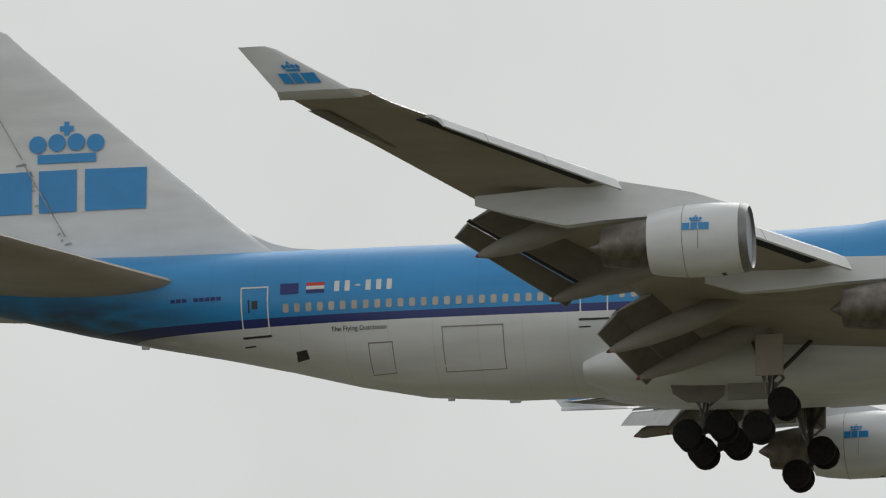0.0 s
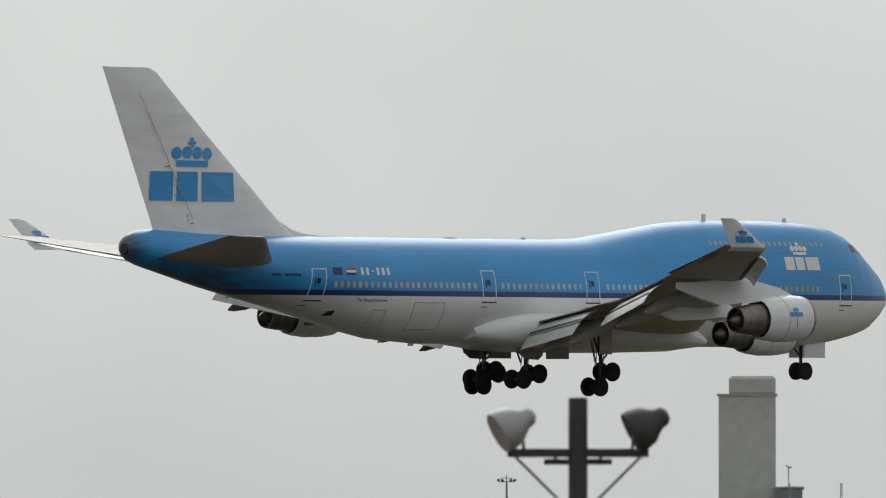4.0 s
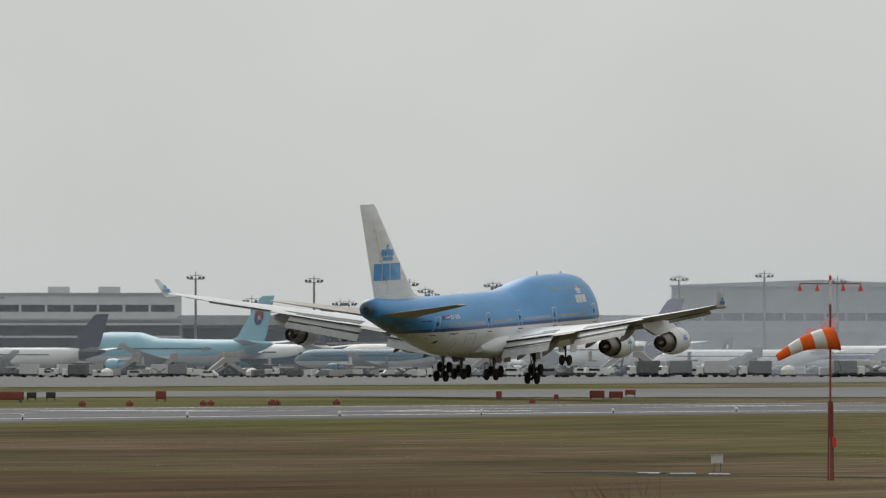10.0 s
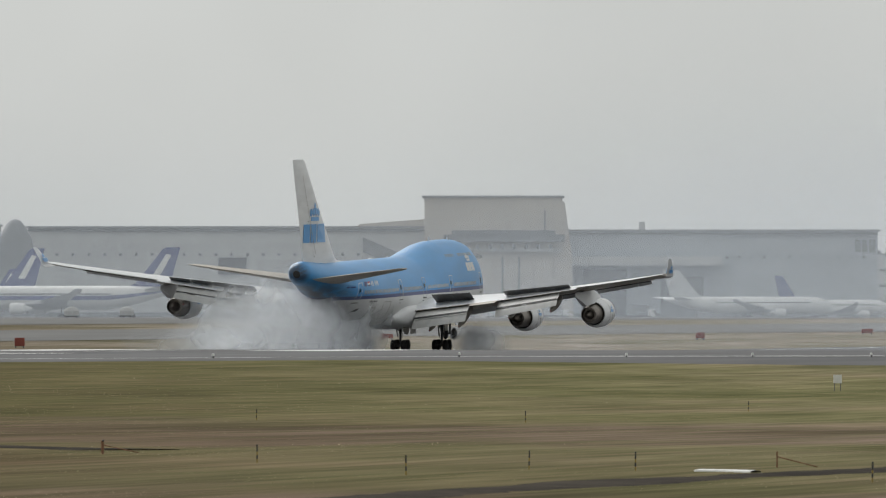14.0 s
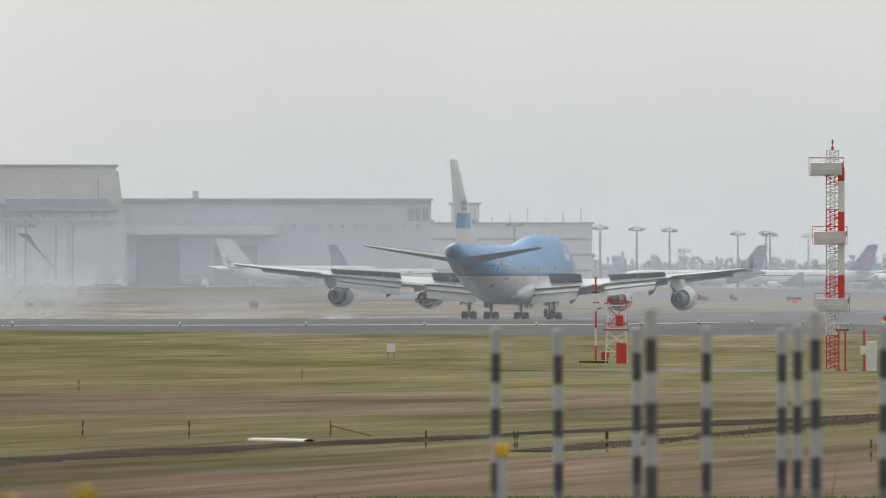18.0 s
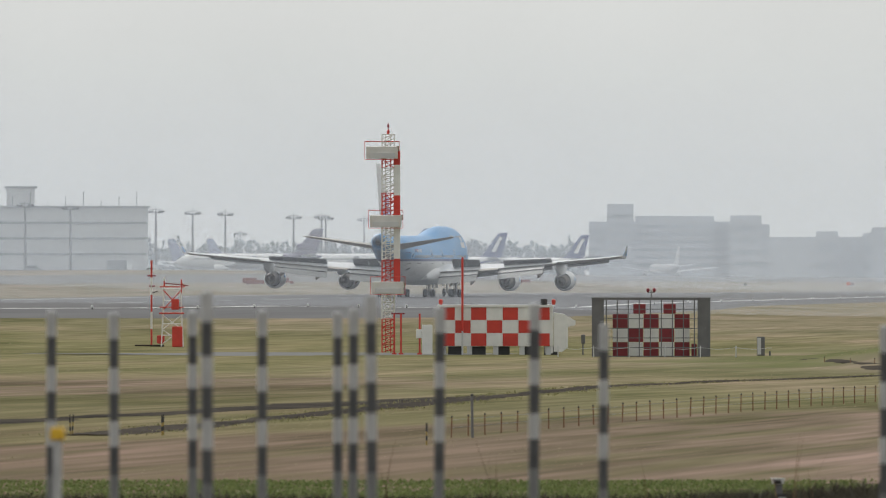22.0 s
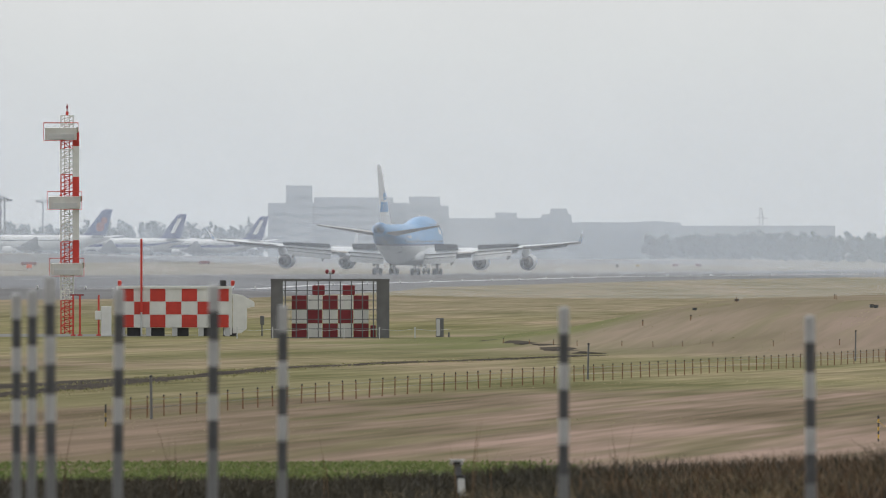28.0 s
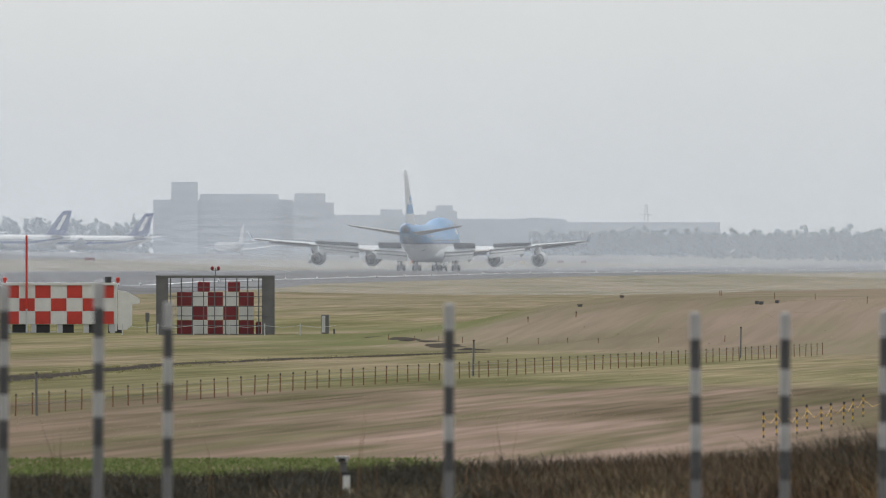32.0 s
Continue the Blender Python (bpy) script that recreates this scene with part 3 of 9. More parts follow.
def build_jet():
    jet = thing("jet_airliner", pose(0, 0, 0), "sky-blue and grey four-engined jumbo airliner landing with gear and flaps down", "airplane")
    part("fuselage", loft(bmesh.new(), [ring_at(s) for s in sorted({h[0] for h in HULL} | {i * 1.5 for i in range(1, 45)})]), LIVERY, jet, "sky-blue upper and pale grey lower fuselage with navy line")
    part("tail_exhaust", lathe([(-0.06, 0.08), (-0.06, 0.34), (0.06, 0.42), (0.5, 0.5), (0.5, 0.08)], 16, "Y", (0, SY - 69.42, 8.25)), BLACK, jet, "black exhaust ring in tail cone")
    # belly fairing round the wing root
    rings = []
    for s, w, zb, zt in ((19, 2.2, 2.15, 3.0), (22, 3.35, 1.85, 4.6), (27, 3.7, 1.75, 4.8), (34, 3.7, 1.75, 4.8), (36.2, 3.66, 1.8, 4.8), (37.8, 3.55, 1.92, 4.6), (39.0, 3.38, 2.08, 4.3), (40.0, 3.1, 2.3, 3.95), (40.8, 2.6, 2.55, 3.6)):
        zc = (zb + zt) / 2
        rings.append([Vector((w * math.copysign(abs(math.cos(a)) ** 0.7, math.cos(a)), SY - s, zc + (zt - zc) * math.copysign(abs(math.sin(a)) ** 0.8, math.sin(a)))) for a in [6.283185 * i / 24 for i in range(24)]])
    part("belly_fairing", loft(bmesh.new(), rings), JETGREY, jet, "pale grey wing-to-body fairing")
    # fin
    fr = []
    for z, le, te, t in ((9.0, 54.0, 66.7, 0.075), (9.4, 55.0, 66.95, 0.08), (10.6, 56.6, 67.45, 0.085), (12, 58.2, 68.05, 0.085), (15, 61.7, 69.35, 0.08), (18.7, 65.9, 70.95, 0.075), (19.5, 66.75, 71.3, 0.05), (19.8, 67.45, 71.43, 0.02)):
        ring = foil(le, te, 0, 0, t, 0.0, 18)
        fr.append([Vector((p.z, p.y, z)) for p in ring])
    part("tail_fin", loft(bmesh.new(), fr), JETGREY, jet, "pale grey tail fin with rudder hinge stains")
    part("fin_fillet", loft(bmesh.new(), [[Vector((x * k, SY - s, z)) for x, z in ((-0.32, 8.9), (0, h), (0.32, 8.9))] for s, h, k in ((50.6, 9.2, 0.3), (52.6, 9.25, 0.6), (54.0, 9.39, 0.9), (54.9, 9.62, 1.0), (56.0, 10.15, 1.0))]), JETGREY, jet)
    for x in (-1, 1):
        for z0, z1 in ((10.2, 13.6), (13.75, 18.2)):
            part("rudder_joint", flat([(66.55 + (z0 - 10.2) * 0.455 - 2.6 + (z0 - 10.2) * 0.10, z0), (66.6 + (z1 - 10.2) * 0.455 - 2.6 + (z1 - 10.2) * 0.10, z1), (66.66 + (z1 - 10.2) * 0.455 - 2.6 + (z1 - 10.2) * 0.10, z1), (66.61 + (z0 - 10.2) * 0.455 - 2.6 + (z0 - 10.2) * 0.10, z0)],
                                      0.012, lambda u, v, w, x=x: Vector((x * (0.2 + 0.28 * (66.6 - u + (v - 10.2) * 0.455) / 2.6 * (1 - (v - 10) / 14) + w), SY - u, v))), STAIN, jet)
        # badge on the fin
        for nm, pts in crown_and_blocks(7.0):
            def on_fin(u, v, w, x=x):
                z = 11.35 + v
                le, te = float(np.interp(z, [9.4, 19.3], [55.0, 66.5])), float(np.interp(z, [8.9, 19.6], [66.7, 71.35]))
                s = 67.4 - u if x > 0 else 60.4 + u
                f = min(max((s - le) / (te - le), 0.02), 0.98)
                t = 5 * 0.085 * (0.2969 * math.sqrt(f) - 0.126 * f - 0.3516 * f * f + 0.2843 * f ** 3 - 0.1015 * f ** 4) * (te - le)
                return Vector((x * (t + 0.04 + w), SY - s, z))
            part(nm, flat(pts, 0.02, on_fin), BLUE, jet, "sky-blue badge on tail fin")
        # oil and soot streaks down the rudder hinges
        rs = random.Random(40 + x)
        for i in range(15):
            v0 = rs.uniform(9.8, 14.2)
            u0 = 66.55 + (v0 - 10.2) * 0.555 - 2.6 + rs.uniform(-0.15, 0.35)
            du, dv = rs.uniform(0.1, 0.7), rs.uniform(0.04, 0.12)
            def on_side(u, v, w, x=x):
                le, te = float(np.interp(v, [9.4, 19.3], [55.0, 66.5])), float(np.interp(v, [8.9, 19.6], [66.7, 71.35]))
                f = min(max((u - le) / (te - le), 0.02), 0.98)
                t = 5 * 0.085 * (0.2969 * math.sqrt(f) - 0.126 * f - 0.3516 * f * f + 0.2843 * f ** 3 - 0.1015 * f ** 4) * (te - le)
                return Vector((x * (t + 0.03 + w), SY - u, v))
            part("hinge_stain", flat([(u0, v0), (u0 + du, v0 - dv * 0.4), (u0 + du * 0.9, v0 + dv * 0.5), (u0 + du * 0.2, v0 + dv)], 0.008, on_side), STAIN, jet)
    # tailplane
    for sd in (-1, 1):
        rg = []
        for y, le, te, t in ((1.2, 57.6, 67.6, 0.09), (6, 62.4, 69.0, 0.085), (10.4, 66.8, 70.3, 0.08), (11.0, 67.5, 70.55, 0.06), (11.2, 68.2, 70.6, 0.03)):
            rg.append(foil(le, te, 7.22 + y * 0.16, sd * y, t, -0.01, drop=-0.03 * (te - le)))
        part("tailplane", loft(bmesh.new(), rg), WINGGREY, jet, "weathered grey tailplane")
        part("elevator_joint", loft(bmesh.new(), mirror([[Vector((y, SY - s, 7.42 + y * 0.16 - dz)) for s, dz in ((a, 0.30 - y * 0.014), (a + 0.06, 0.30 - y * 0.014), (a + 0.06, 0.33 - y * 0.014), (a, 0.33 - y * 0.014))] for y, a in ((2.6, 64.2), (10.6, 68.3))], sd)), BLACK, jet)
    # wings
    spoilers, wings = [], []
    for sd in (-1, 1):
        ys = (1.5, 3.2, 6, 9.4, 12.8, 17, 21, 25, 29, 31.6, 32.7)
        rg = []
        for y in ys:
            le, te, z = wing_geo(y)
            rg.append(foil(le, te - 0.05, z, sd * y, float(np.interp(y, [3, 12, 32], [0.13, 0.105, 0.085])), 0.02, drop=-0.25 * max(0.0, (y - 18) / 14.4)))
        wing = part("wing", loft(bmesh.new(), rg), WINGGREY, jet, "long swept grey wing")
        wings.append((wing, sd))
        # paler copy of the top skin, sky light painted into its colour
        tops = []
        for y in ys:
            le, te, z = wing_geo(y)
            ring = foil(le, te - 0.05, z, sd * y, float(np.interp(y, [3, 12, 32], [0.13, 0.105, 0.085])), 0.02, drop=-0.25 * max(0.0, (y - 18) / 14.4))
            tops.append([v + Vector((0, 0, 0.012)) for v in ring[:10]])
        part("skylit_upper_skin", loft(bmesh.new(), tops, caps=False, closed=False), WINGWHITE, wing, "upper wing skin, pale with sky light in its colour")
        # bright leading-edge flaps, drooped
        for y0, y1 in ((5.6, 10.8), (13.4, 17.0), (17.05, 20.4), (23.0, 26.0), (26.05, 28.4), (28.45, 30.2)):
            rr = []
            for y in (y0, y1):
                le, te, z = wing_geo(y)
                c = 0.09 * (te - le) + 0.35
                rr.append([Vector((sd * y, SY - le + a * c, z - b * c)) for a, b in ((-0.35, -0.02), (0.25, -0.06), (0.75, 0.16), (1.0, 0.62), (0.9, 0.66), (0.62, 0.32), (0.2, 0.1), (-0.35, 0.06))])
            part("leading_edge_flap", loft(bmesh.new(), rr), WINGWHITE, wing, "pale drooped leading-edge flap")
        # black strip on the under surface, painted shade of the gap behind them
        for y0, y1 in ((13.4, 20.4), (23.0, 30.3)):
            part("gap_shade_strip", loft(bmesh.new(), mirror(panel(y0, y1, 0.02, 0.075, 0.03, 0.04, True), sd)), BLACK, wing, "black strip for shade behind leading-edge flap")
        # slotted trailing flaps in three segments
        for y0, y1 in ((3.7, 9.7), (13.0, 20.4)):
            k0 = (wing_geo(y0)[1] - wing_geo(y0)[0]) / 13
            k1 = (wing_geo(y1)[1] - wing_geo(y1)[0]) / 13
            k0, k1 = (0.65 + 0.35 * k0, 0.65 + 0.35 * k1) if y0 < 10 else (0.85, 0.66)
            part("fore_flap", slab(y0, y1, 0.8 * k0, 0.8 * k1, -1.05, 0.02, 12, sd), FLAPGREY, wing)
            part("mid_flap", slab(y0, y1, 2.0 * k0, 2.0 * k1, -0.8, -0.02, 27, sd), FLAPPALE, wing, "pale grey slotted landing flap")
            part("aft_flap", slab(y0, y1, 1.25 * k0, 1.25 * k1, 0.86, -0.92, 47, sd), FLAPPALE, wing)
            # dark copies below the pale flaps: underside shade put into the colour
            part("flap_underside", slab(y0 + 0.05, y1 - 0.05, 1.9 * k0, 1.9 * k1, -0.78, -0.075, 27, sd), FLAPGREY, wing, "grey flap underside, shade in its colour")
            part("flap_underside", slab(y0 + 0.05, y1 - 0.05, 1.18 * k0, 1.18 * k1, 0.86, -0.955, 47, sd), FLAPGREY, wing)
            # black strips laid on the flaps, standing in for shade inside the slots
            part("slot_shade_strip", slab(y0, y1, 0.34 * k0, 0.34 * k1, -1.0, 0.16, 16, sd, 0.10), BLACK, wing, "black strip for shade between flap segments")
            part("slot_shade_strip", slab(y0, y1, 0.30 * k0, 0.30 * k1, 0.74, -0.70, 38, sd, 0.10), BLACK, wing)
        part("inboard_aileron", slab(10.0, 12.9, 1.5, 1.4, -0.25, 0.02, 8, sd), WINGGREY, wing)
        # outboard aileron takes the dark flap grey for its shaded rear face
        part("outboard_aileron", slab(22.4, 30.8, 1.15, 0.9, -1.06, 0.12, -6, sd), FLAPGREY, wing, "outboard aileron, darkened for its underside shade")
        # flap-track canoes
        for y, ln, ang in ((5.6, 6.6, 16), (8.9, 6.6, 15), (14.6, 5.8, 13), (19.6, 5.2, 12)):
            le, te, z = wing_geo(y)
            prof = [(-ln * 0.5, 0.03), (-ln * 0.42, 0.2), (-ln * 0.22, 0.38), (0.0, 0.46), (ln * 0.25, 0.42), (ln * 0.42, 0.22), (ln * 0.5, 0.03)]
            bm = lathe(prof, 12)
            bmesh.ops.transform(bm, matrix=pose(sd * y, SY - te + 1.6, z - 1.1, ang + 5, 0, 0) @ Matrix.Diagonal((0.75, 1, 1.15, 1)), verts=bm.verts)
            fairing = part("flap_track_fairing", bm, CANOE, wing, "grey canoe-shaped flap-track fairing")
            tip = lathe([(-ln * 0.505, 0.01), (-ln * 0.49, 0.06), (-ln * 0.475, 0.09), (-ln * 0.47, 0.02)], 10)
            bmesh.ops.transform(tip, matrix=pose(sd * y, SY - te + 1.6, z - 1.1, ang + 5, 0, 0) @ Matrix.Diagonal((0.75, 1, 1.15, 1)), verts=tip.verts)
            part("tail_tip", tip, MAROON, fairing, "small red tip")
        # spoilers, hinged at their front edge
        for y0, y1 in ((5.2, 7.4), (7.45, 9.6), (13.4, 15.4), (15.45, 17.4), (17.45, 19.4), (19.45, 21.4)):
            r2 = mirror(panel(y0, y1, 0.775, 0.925), sd)
            hinge = r2[0][0]
            bm = loft(bmesh.new(), [[p - hinge for p in r] for r in r2])
            sp = part("spoiler", bm, SPOILER, wing, "grey hinged wing spoiler", at=Matrix.Translation(hinge))
            spoilers.append((sp, hinge.copy(), r2[1][0] - r2[0][0], sd))
        # winglet
        rg = []
        le, te, z = wing_geo(32.4)
        for k, dy, dz, a, b in ((0, 0.1, -0.1, 0.3, 0.0), (1, 0.5, 0.15, 0.75, 0.05), (2, 1.05, 1.8, 3.75, 1.45), (3, 1.1, 1.92, 4.15, 1.55)):
            rg.append([Vector((sd * (32.7 + dy + (p.z - z) * 0.8), p.y, z + dz)) for p in foil(le + a, te + b, z, 0, 0.07, 0.0)])
        part("winglet", loft(bmesh.new(), rg), JETGREY, wing, "pale upturned winglet with blue badge")
        for nm, pts in crown_and_blocks(1.5):
            for face in (-1, 1):
                def on_wl(u, v, w, face=face, sd=sd):
                    s = (le + 3.1 - u) if sd * face > 0 else (le + 1.6 + u)
                    dz = 0.42 + v
                    return Vector((sd * (33.15 + (dz - 0.15) * 0.333 + (0.15 + w) * face), SY - s - dz * 0.75, z + dz))
                part(nm, flat(pts, 0.015, on_wl), BLUE, wing)
        # engines
        for y, s0, zc in ((12.4, 21.9, 3.0), (22.2, 30.4, 3.65)):
            at = pose(sd * y, SY - s0, zc, 1.5)
            part("engine_cowl", lathe([(-0.9, 1.14), (-0.25, 1.16), (0.0, 1.27), (-0.12, 1.37), (-0.5, 1.45), (-1.4, 1.52), (-2.6, 1.5), (-3.6, 1.38), (-4.15, 1.25), (-4.1, 1.18), (-3.2, 1.16), (-2.0, 1.1)], 32), JETGREY, wing, "pale grey fan cowl with blue badge", at=at)
            part("intake_lip", lathe([(-0.1, 1.22), (0.02, 1.28), (-0.1, 1.378), (-0.32, 1.43), (-0.33, 1.40), (-0.15, 1.3)], 32), LIP, wing, "polished metal intake lip", at=at)
            part("intake_liner", lathe([(-0.95, 1.125), (-0.25, 1.145), (-0.08, 1.205), (-0.1, 1.23), (-0.25, 1.16)], 32), GREYWALL, wing, at=at)
            part("fan", lathe([(-1.0, 1.15), (-0.95, 0.4), (-0.6, 0.25), (-0.35, 0.02)], 24), DARK, wing, at=at)
            part("fan_exhaust", lathe([(-3.3, 1.18), (-3.35, 0.8), (-3.5, 0.8), (-3.5, 1.17)], 24), BLACK, wing, at=at)
            part("core_cowl", lathe([(-3.2, 1.06), (-4.2, 1.04), (-5.0, 0.97), (-6.0, 0.84), (-6.15, 0.80), (-6.15, 0.75), (-5.6, 0.7)], 24), HOTMETAL, wing, "heat-stained metal core cowl", at=at)
            part("exhaust_plug", lathe([(-5.5, 0.5), (-6.2, 0.38), (-6.7, 0.05)], 16), HOTMETAL, wing, at=at)
            # pylon
            le, te, z = wing_geo(y)
            rr = []
            for ss, zt, zb, wd in ((s0 + 1.0, zc + 1.5, zc + 1.2, 0.05), (s0 + 2.4, zc + 1.95, zc + 1.1, 0.22), (le + 0.6, z + 0.15, zc + 0.9, 0.26), (le + 2.2, z - 0.1, zc + 0.75, 0.28), (le + 4.4, z - 0.25, z - 1.2, 0.2), (le + 6.0, z - 0.3, z - 0.7, 0.05)):
                rr.append([Vector((sd * y + dx * wd, SY - ss, zz)) for dx, zz in ((-1, zb), (-1, zt), (1, zt), (1, zb))])
            part("pylon", loft(bmesh.new(), rr), JETGREY, wing, "pale grey engine pylon")
            for nm, pts in crown_and_blocks(1.1):
                for face in (-1, 1):
                    def on_cowl(u, v, w, face=face, y=y, s0=s0, zc=zc):
                        s = s0 + 2.6 - u if face > 0 else s0 + 1.5 + u
                        dz = v + 0.05
                        return Vector((sd * y + face * (math.sqrt(1.5 ** 2 - dz * dz) + 0.035 + w), SY - s, zc + dz))
                    part(nm, flat(pts, 0.01, on_cowl), BLUE, wing)
            for face in (-1, 1):
                part("cowl_latch_line", boxes((sd * y + face * 1.50 - 0.02, sd * y + face * 1.50 + 0.02, SY - s0 - 1.98, SY - s0 - 1.95, zc - 0.75, zc + 0.05)), STAIN, wing, smooth=False)
            part("cowl_vent", boxes((sd * y - 0.2, sd * y + 0.2, SY - s0 - 1.2, SY - s0 - 1.0, zc - 1.53, zc - 1.46)), DARK, wing, smooth=False)
            part("cowl_joint", lathe([(-2.62, 1.50), (-2.62, 1.513), (-2.65, 1.513), (-2.65, 1.50)], 32), STAIN, wing, at=at)
    # cabin doors, windows and marks on both sides
    for sd in (-1, 1):
        for s in (6.6, 19.8, 30.7, 40.2, 55.1):
            fr = bmesh.new()
            for s0, s1, z0, z1 in ((s - 0.62, s - 0.56, 5.1, 7.1), (s + 0.56, s + 0.62, 5.1, 7.1), (s - 0.62, s + 0.62, 7.06, 7.12), (s - 0.62, s + 0.62, 5.08, 5.15)):
                loft(fr, [[Vector((sd * (side_x(q, h) + dd), SY - q, h)) for q, h, dd in ((s0, zz, 0.0), (s1, zz, 0.0), (s1, zz, 0.022), (s0, zz, 0.022))] for zz in np.linspace(z0, z1, 5 if z1 - z0 > 1 else 2)])
            part("door_outline", fr, WHITE if s != 30.7 else LIGHT, jet, "white outline of cabin door")
            part("door_window", flat([(s - 0.13, 6.15), (s + 0.13, 6.15), (s + 0.13, 6.5), (s - 0.13, 6.5)], 0.02, lambda u, v, w: Vector((sd * (side_x(u, v) + 0.004 + w), SY - u, v))), GLASS, jet)
            part("door_handle", flat([(s + 0.24, 6.0), (s + 0.30, 6.0), (s + 0.30, 6.55), (s + 0.24, 6.55)], 0.03, lambda u, v, w: Vector((sd * (side_x(u, v) + 0.004 + w), SY - u, v))), DARK, jet)
            part("door_sill", flat([(s - 0.66, 5.0), (s + 0.66, 5.0), (s + 0.66, 5.08), (s - 0.66, 5.08)], 0.03, lambda u, v, w: Vector((sd * (side_x(u, v) + 0.004 + w), SY - u, v))), DARK, jet, "dark sill under cabin door")
            part("sill_mark", flat([(s + 0.15, 4.70), (s + 0.66, 4.70), (s + 0.66, 4.75), (s + 0.15, 4.75)], 0.02, lambda u, v, w: Vector((sd * (side_x(u, v) + 0.004 + w), SY - u, v))), DARK, jet)
        part("outflow_vent", flat([(52.9, 4.1), (53.5, 4.05), (53.45, 4.38), (52.95, 4.42)], 0.02, lambda u, v, w: Vector((sd * (side_x(u, v) + 0.006 + w), SY - u, v))), DARK, jet, "dark outflow vent")
        for q in range(9):
            if q != 5:
                part("type_mark_bar", flat([(56.6 + 0.26 * q, 6.62), (56.8 + 0.26 * q, 6.62), (56.8 + 0.26 * q, 6.78), (56.6 + 0.26 * q, 6.78)], 0.02, lambda u, v, w: Vector((sd * (side_x(u, v) + 0.006 + w), SY - u, v))), NAVY, jet)
        s, k = 9.0, 0
        while s < 63 and k < 110:
            s += 0.508
            if any(abs(s - q) < 0.95 for q in (6.6, 19.8, 30.7, 40.2, 55.1)) or 57 < s or (s > 54.0):
                continue
            k += 1
            part("cabin_window", flat([(s - 0.09, 5.92), (s - 0.13, 5.98), (s - 0.13, 6.24), (s - 0.09, 6.3), (s + 0.09, 6.3), (s + 0.13, 6.24), (s + 0.13, 5.98), (s + 0.09, 5.92)], 0.016,
                                      lambda u, v, w: Vector((sd * (side_x(u, v) + 0.004 + w), SY - u, v))), CABIN, jet)
        for i in range(22):
            s = 8.2 + 0.508 * i
            if 14.0 < s < 15.4:
                continue
            part("upper_deck_window", flat([(s - 0.1, 9.0), (s + 0.1, 9.0), (s + 0.12, 9.28), (s - 0.12, 9.28)], 0.016, lambda u, v, w: Vector((sd * (side_x(u, v) + 0.006 + w), SY - u, v))), CABIN, jet)
        # registration as plain bars, flags
        for i in range(6):
            s = (51.45 - 0.46 * i) if sd > 0 else (49.15 + 0.46 * i)
            h = (6.74, 7.22) if i != 2 else (6.95, 7.02)
            part("registration_bar", flat([(s - 0.11, h[0]), (s + 0.11, h[0]), (s + 0.11, h[1]), (s - 0.11, h[1])], 0.016, lambda u, v, w: Vector((sd * (side_x(u, v) + 0.004 + w), SY - u, v))), WHITE, jet)
        for nm, s, cols in (("blue_flag", 53.55, ((NAVY, 6.72, 7.2),)), ("tricolour_flag", 52.4, ((NAVY, 6.72, 6.88), (WHITE, 6.88, 7.04), (RED, 7.04, 7.2)))):
            for mt, h0, h1 in cols:
                part(nm, flat([(s - 0.4, h0), (s + 0.4, h0), (s + 0.4, h1), (s - 0.4, h1)], 0.016, lambda u, v, w: Vector((sd * (side_x(u, v) + 0.004 + w), SY - u, v))), mt, jet)
        for nm, pts in crown_and_blocks(3.3):
            part(nm, flat(pts, 0.016, lambda u, v, w: Vector((sd * (side_x(12.3 - u if sd > 0 else 9.0 + u, 7.4 + v) + 0.012 + w), SY - (12.3 - u if sd > 0 else 9.0 + u), 7.4 + v))), WHITE, jet, "white badge on forward fuselage")
        # hold doors, hatches
        for s, z0, z1, w in ((45.5, 3.2, 5.0, 2.7), (49.6, 3.3, 4.5, 1.1), (15.8, 3.2, 5.0, 2.7)):
            fr = bmesh.new()
            for s0, s1, a, b in ((s - w / 2, s - w / 2 + 0.04, z0, z1), (s + w / 2 - 0.04, s + w / 2, z0, z1), (s - w / 2, s + w / 2, z1 - 0.05, z1), (s - w / 2, s + w / 2, z0, z0 + 0.03)):
                loft(fr, [[Vector((sd * (side_x(q, h) + dd), SY - q, h)) for q, h, dd in ((s0, zz, 0.0), (s1, zz, 0.0), (s1, zz, 0.015), (s0, zz, 0.015))] for zz in np.linspace(a, b, 5 if b - a > 0.5 else 2)])
            part("hold_door_joint", fr, CANOE, jet)
    title = words("The Flying Dutchman", 0.29, DARK, jet, pose(0, 0, 0))
    for v in title.data.vertices:
        s, z = 51.75 - v.co.x, 5.02 + v.co.y
        v.co = (side_x(s, z) + 0.012 + v.co.z, SY - s, z)
    # cockpit windows
    for sd in (-1, 1):
        for s0, s1, z0, z1 in ((3.0, 3.55, 8.55, 9.0), (3.65, 4.3, 8.6, 9.15), (4.4, 5.0, 8.65, 9.2)):
            part("cockpit_window", flat([(s0, z0), (s1, z0 + 0.03), (s1, z1), (s0 + 0.2, z1 - 0.1)], 0.02, lambda u, v, w: Vector((sd * (side_x(u, v) + 0.01 + w), SY - u, v))), GLASS, jet)
    for s, h in ((9.5, 0.28), (17.2, 0.45), (34, 0.12)):
        zt = hull_at(s)[1]
        part("antenna", boxes((-0.03, 0.03, SY - s - 0.2, SY - s + 0.15, zt - 0.05, zt + h)), JETGREY, jet)
    # landing gear
    trucks = []
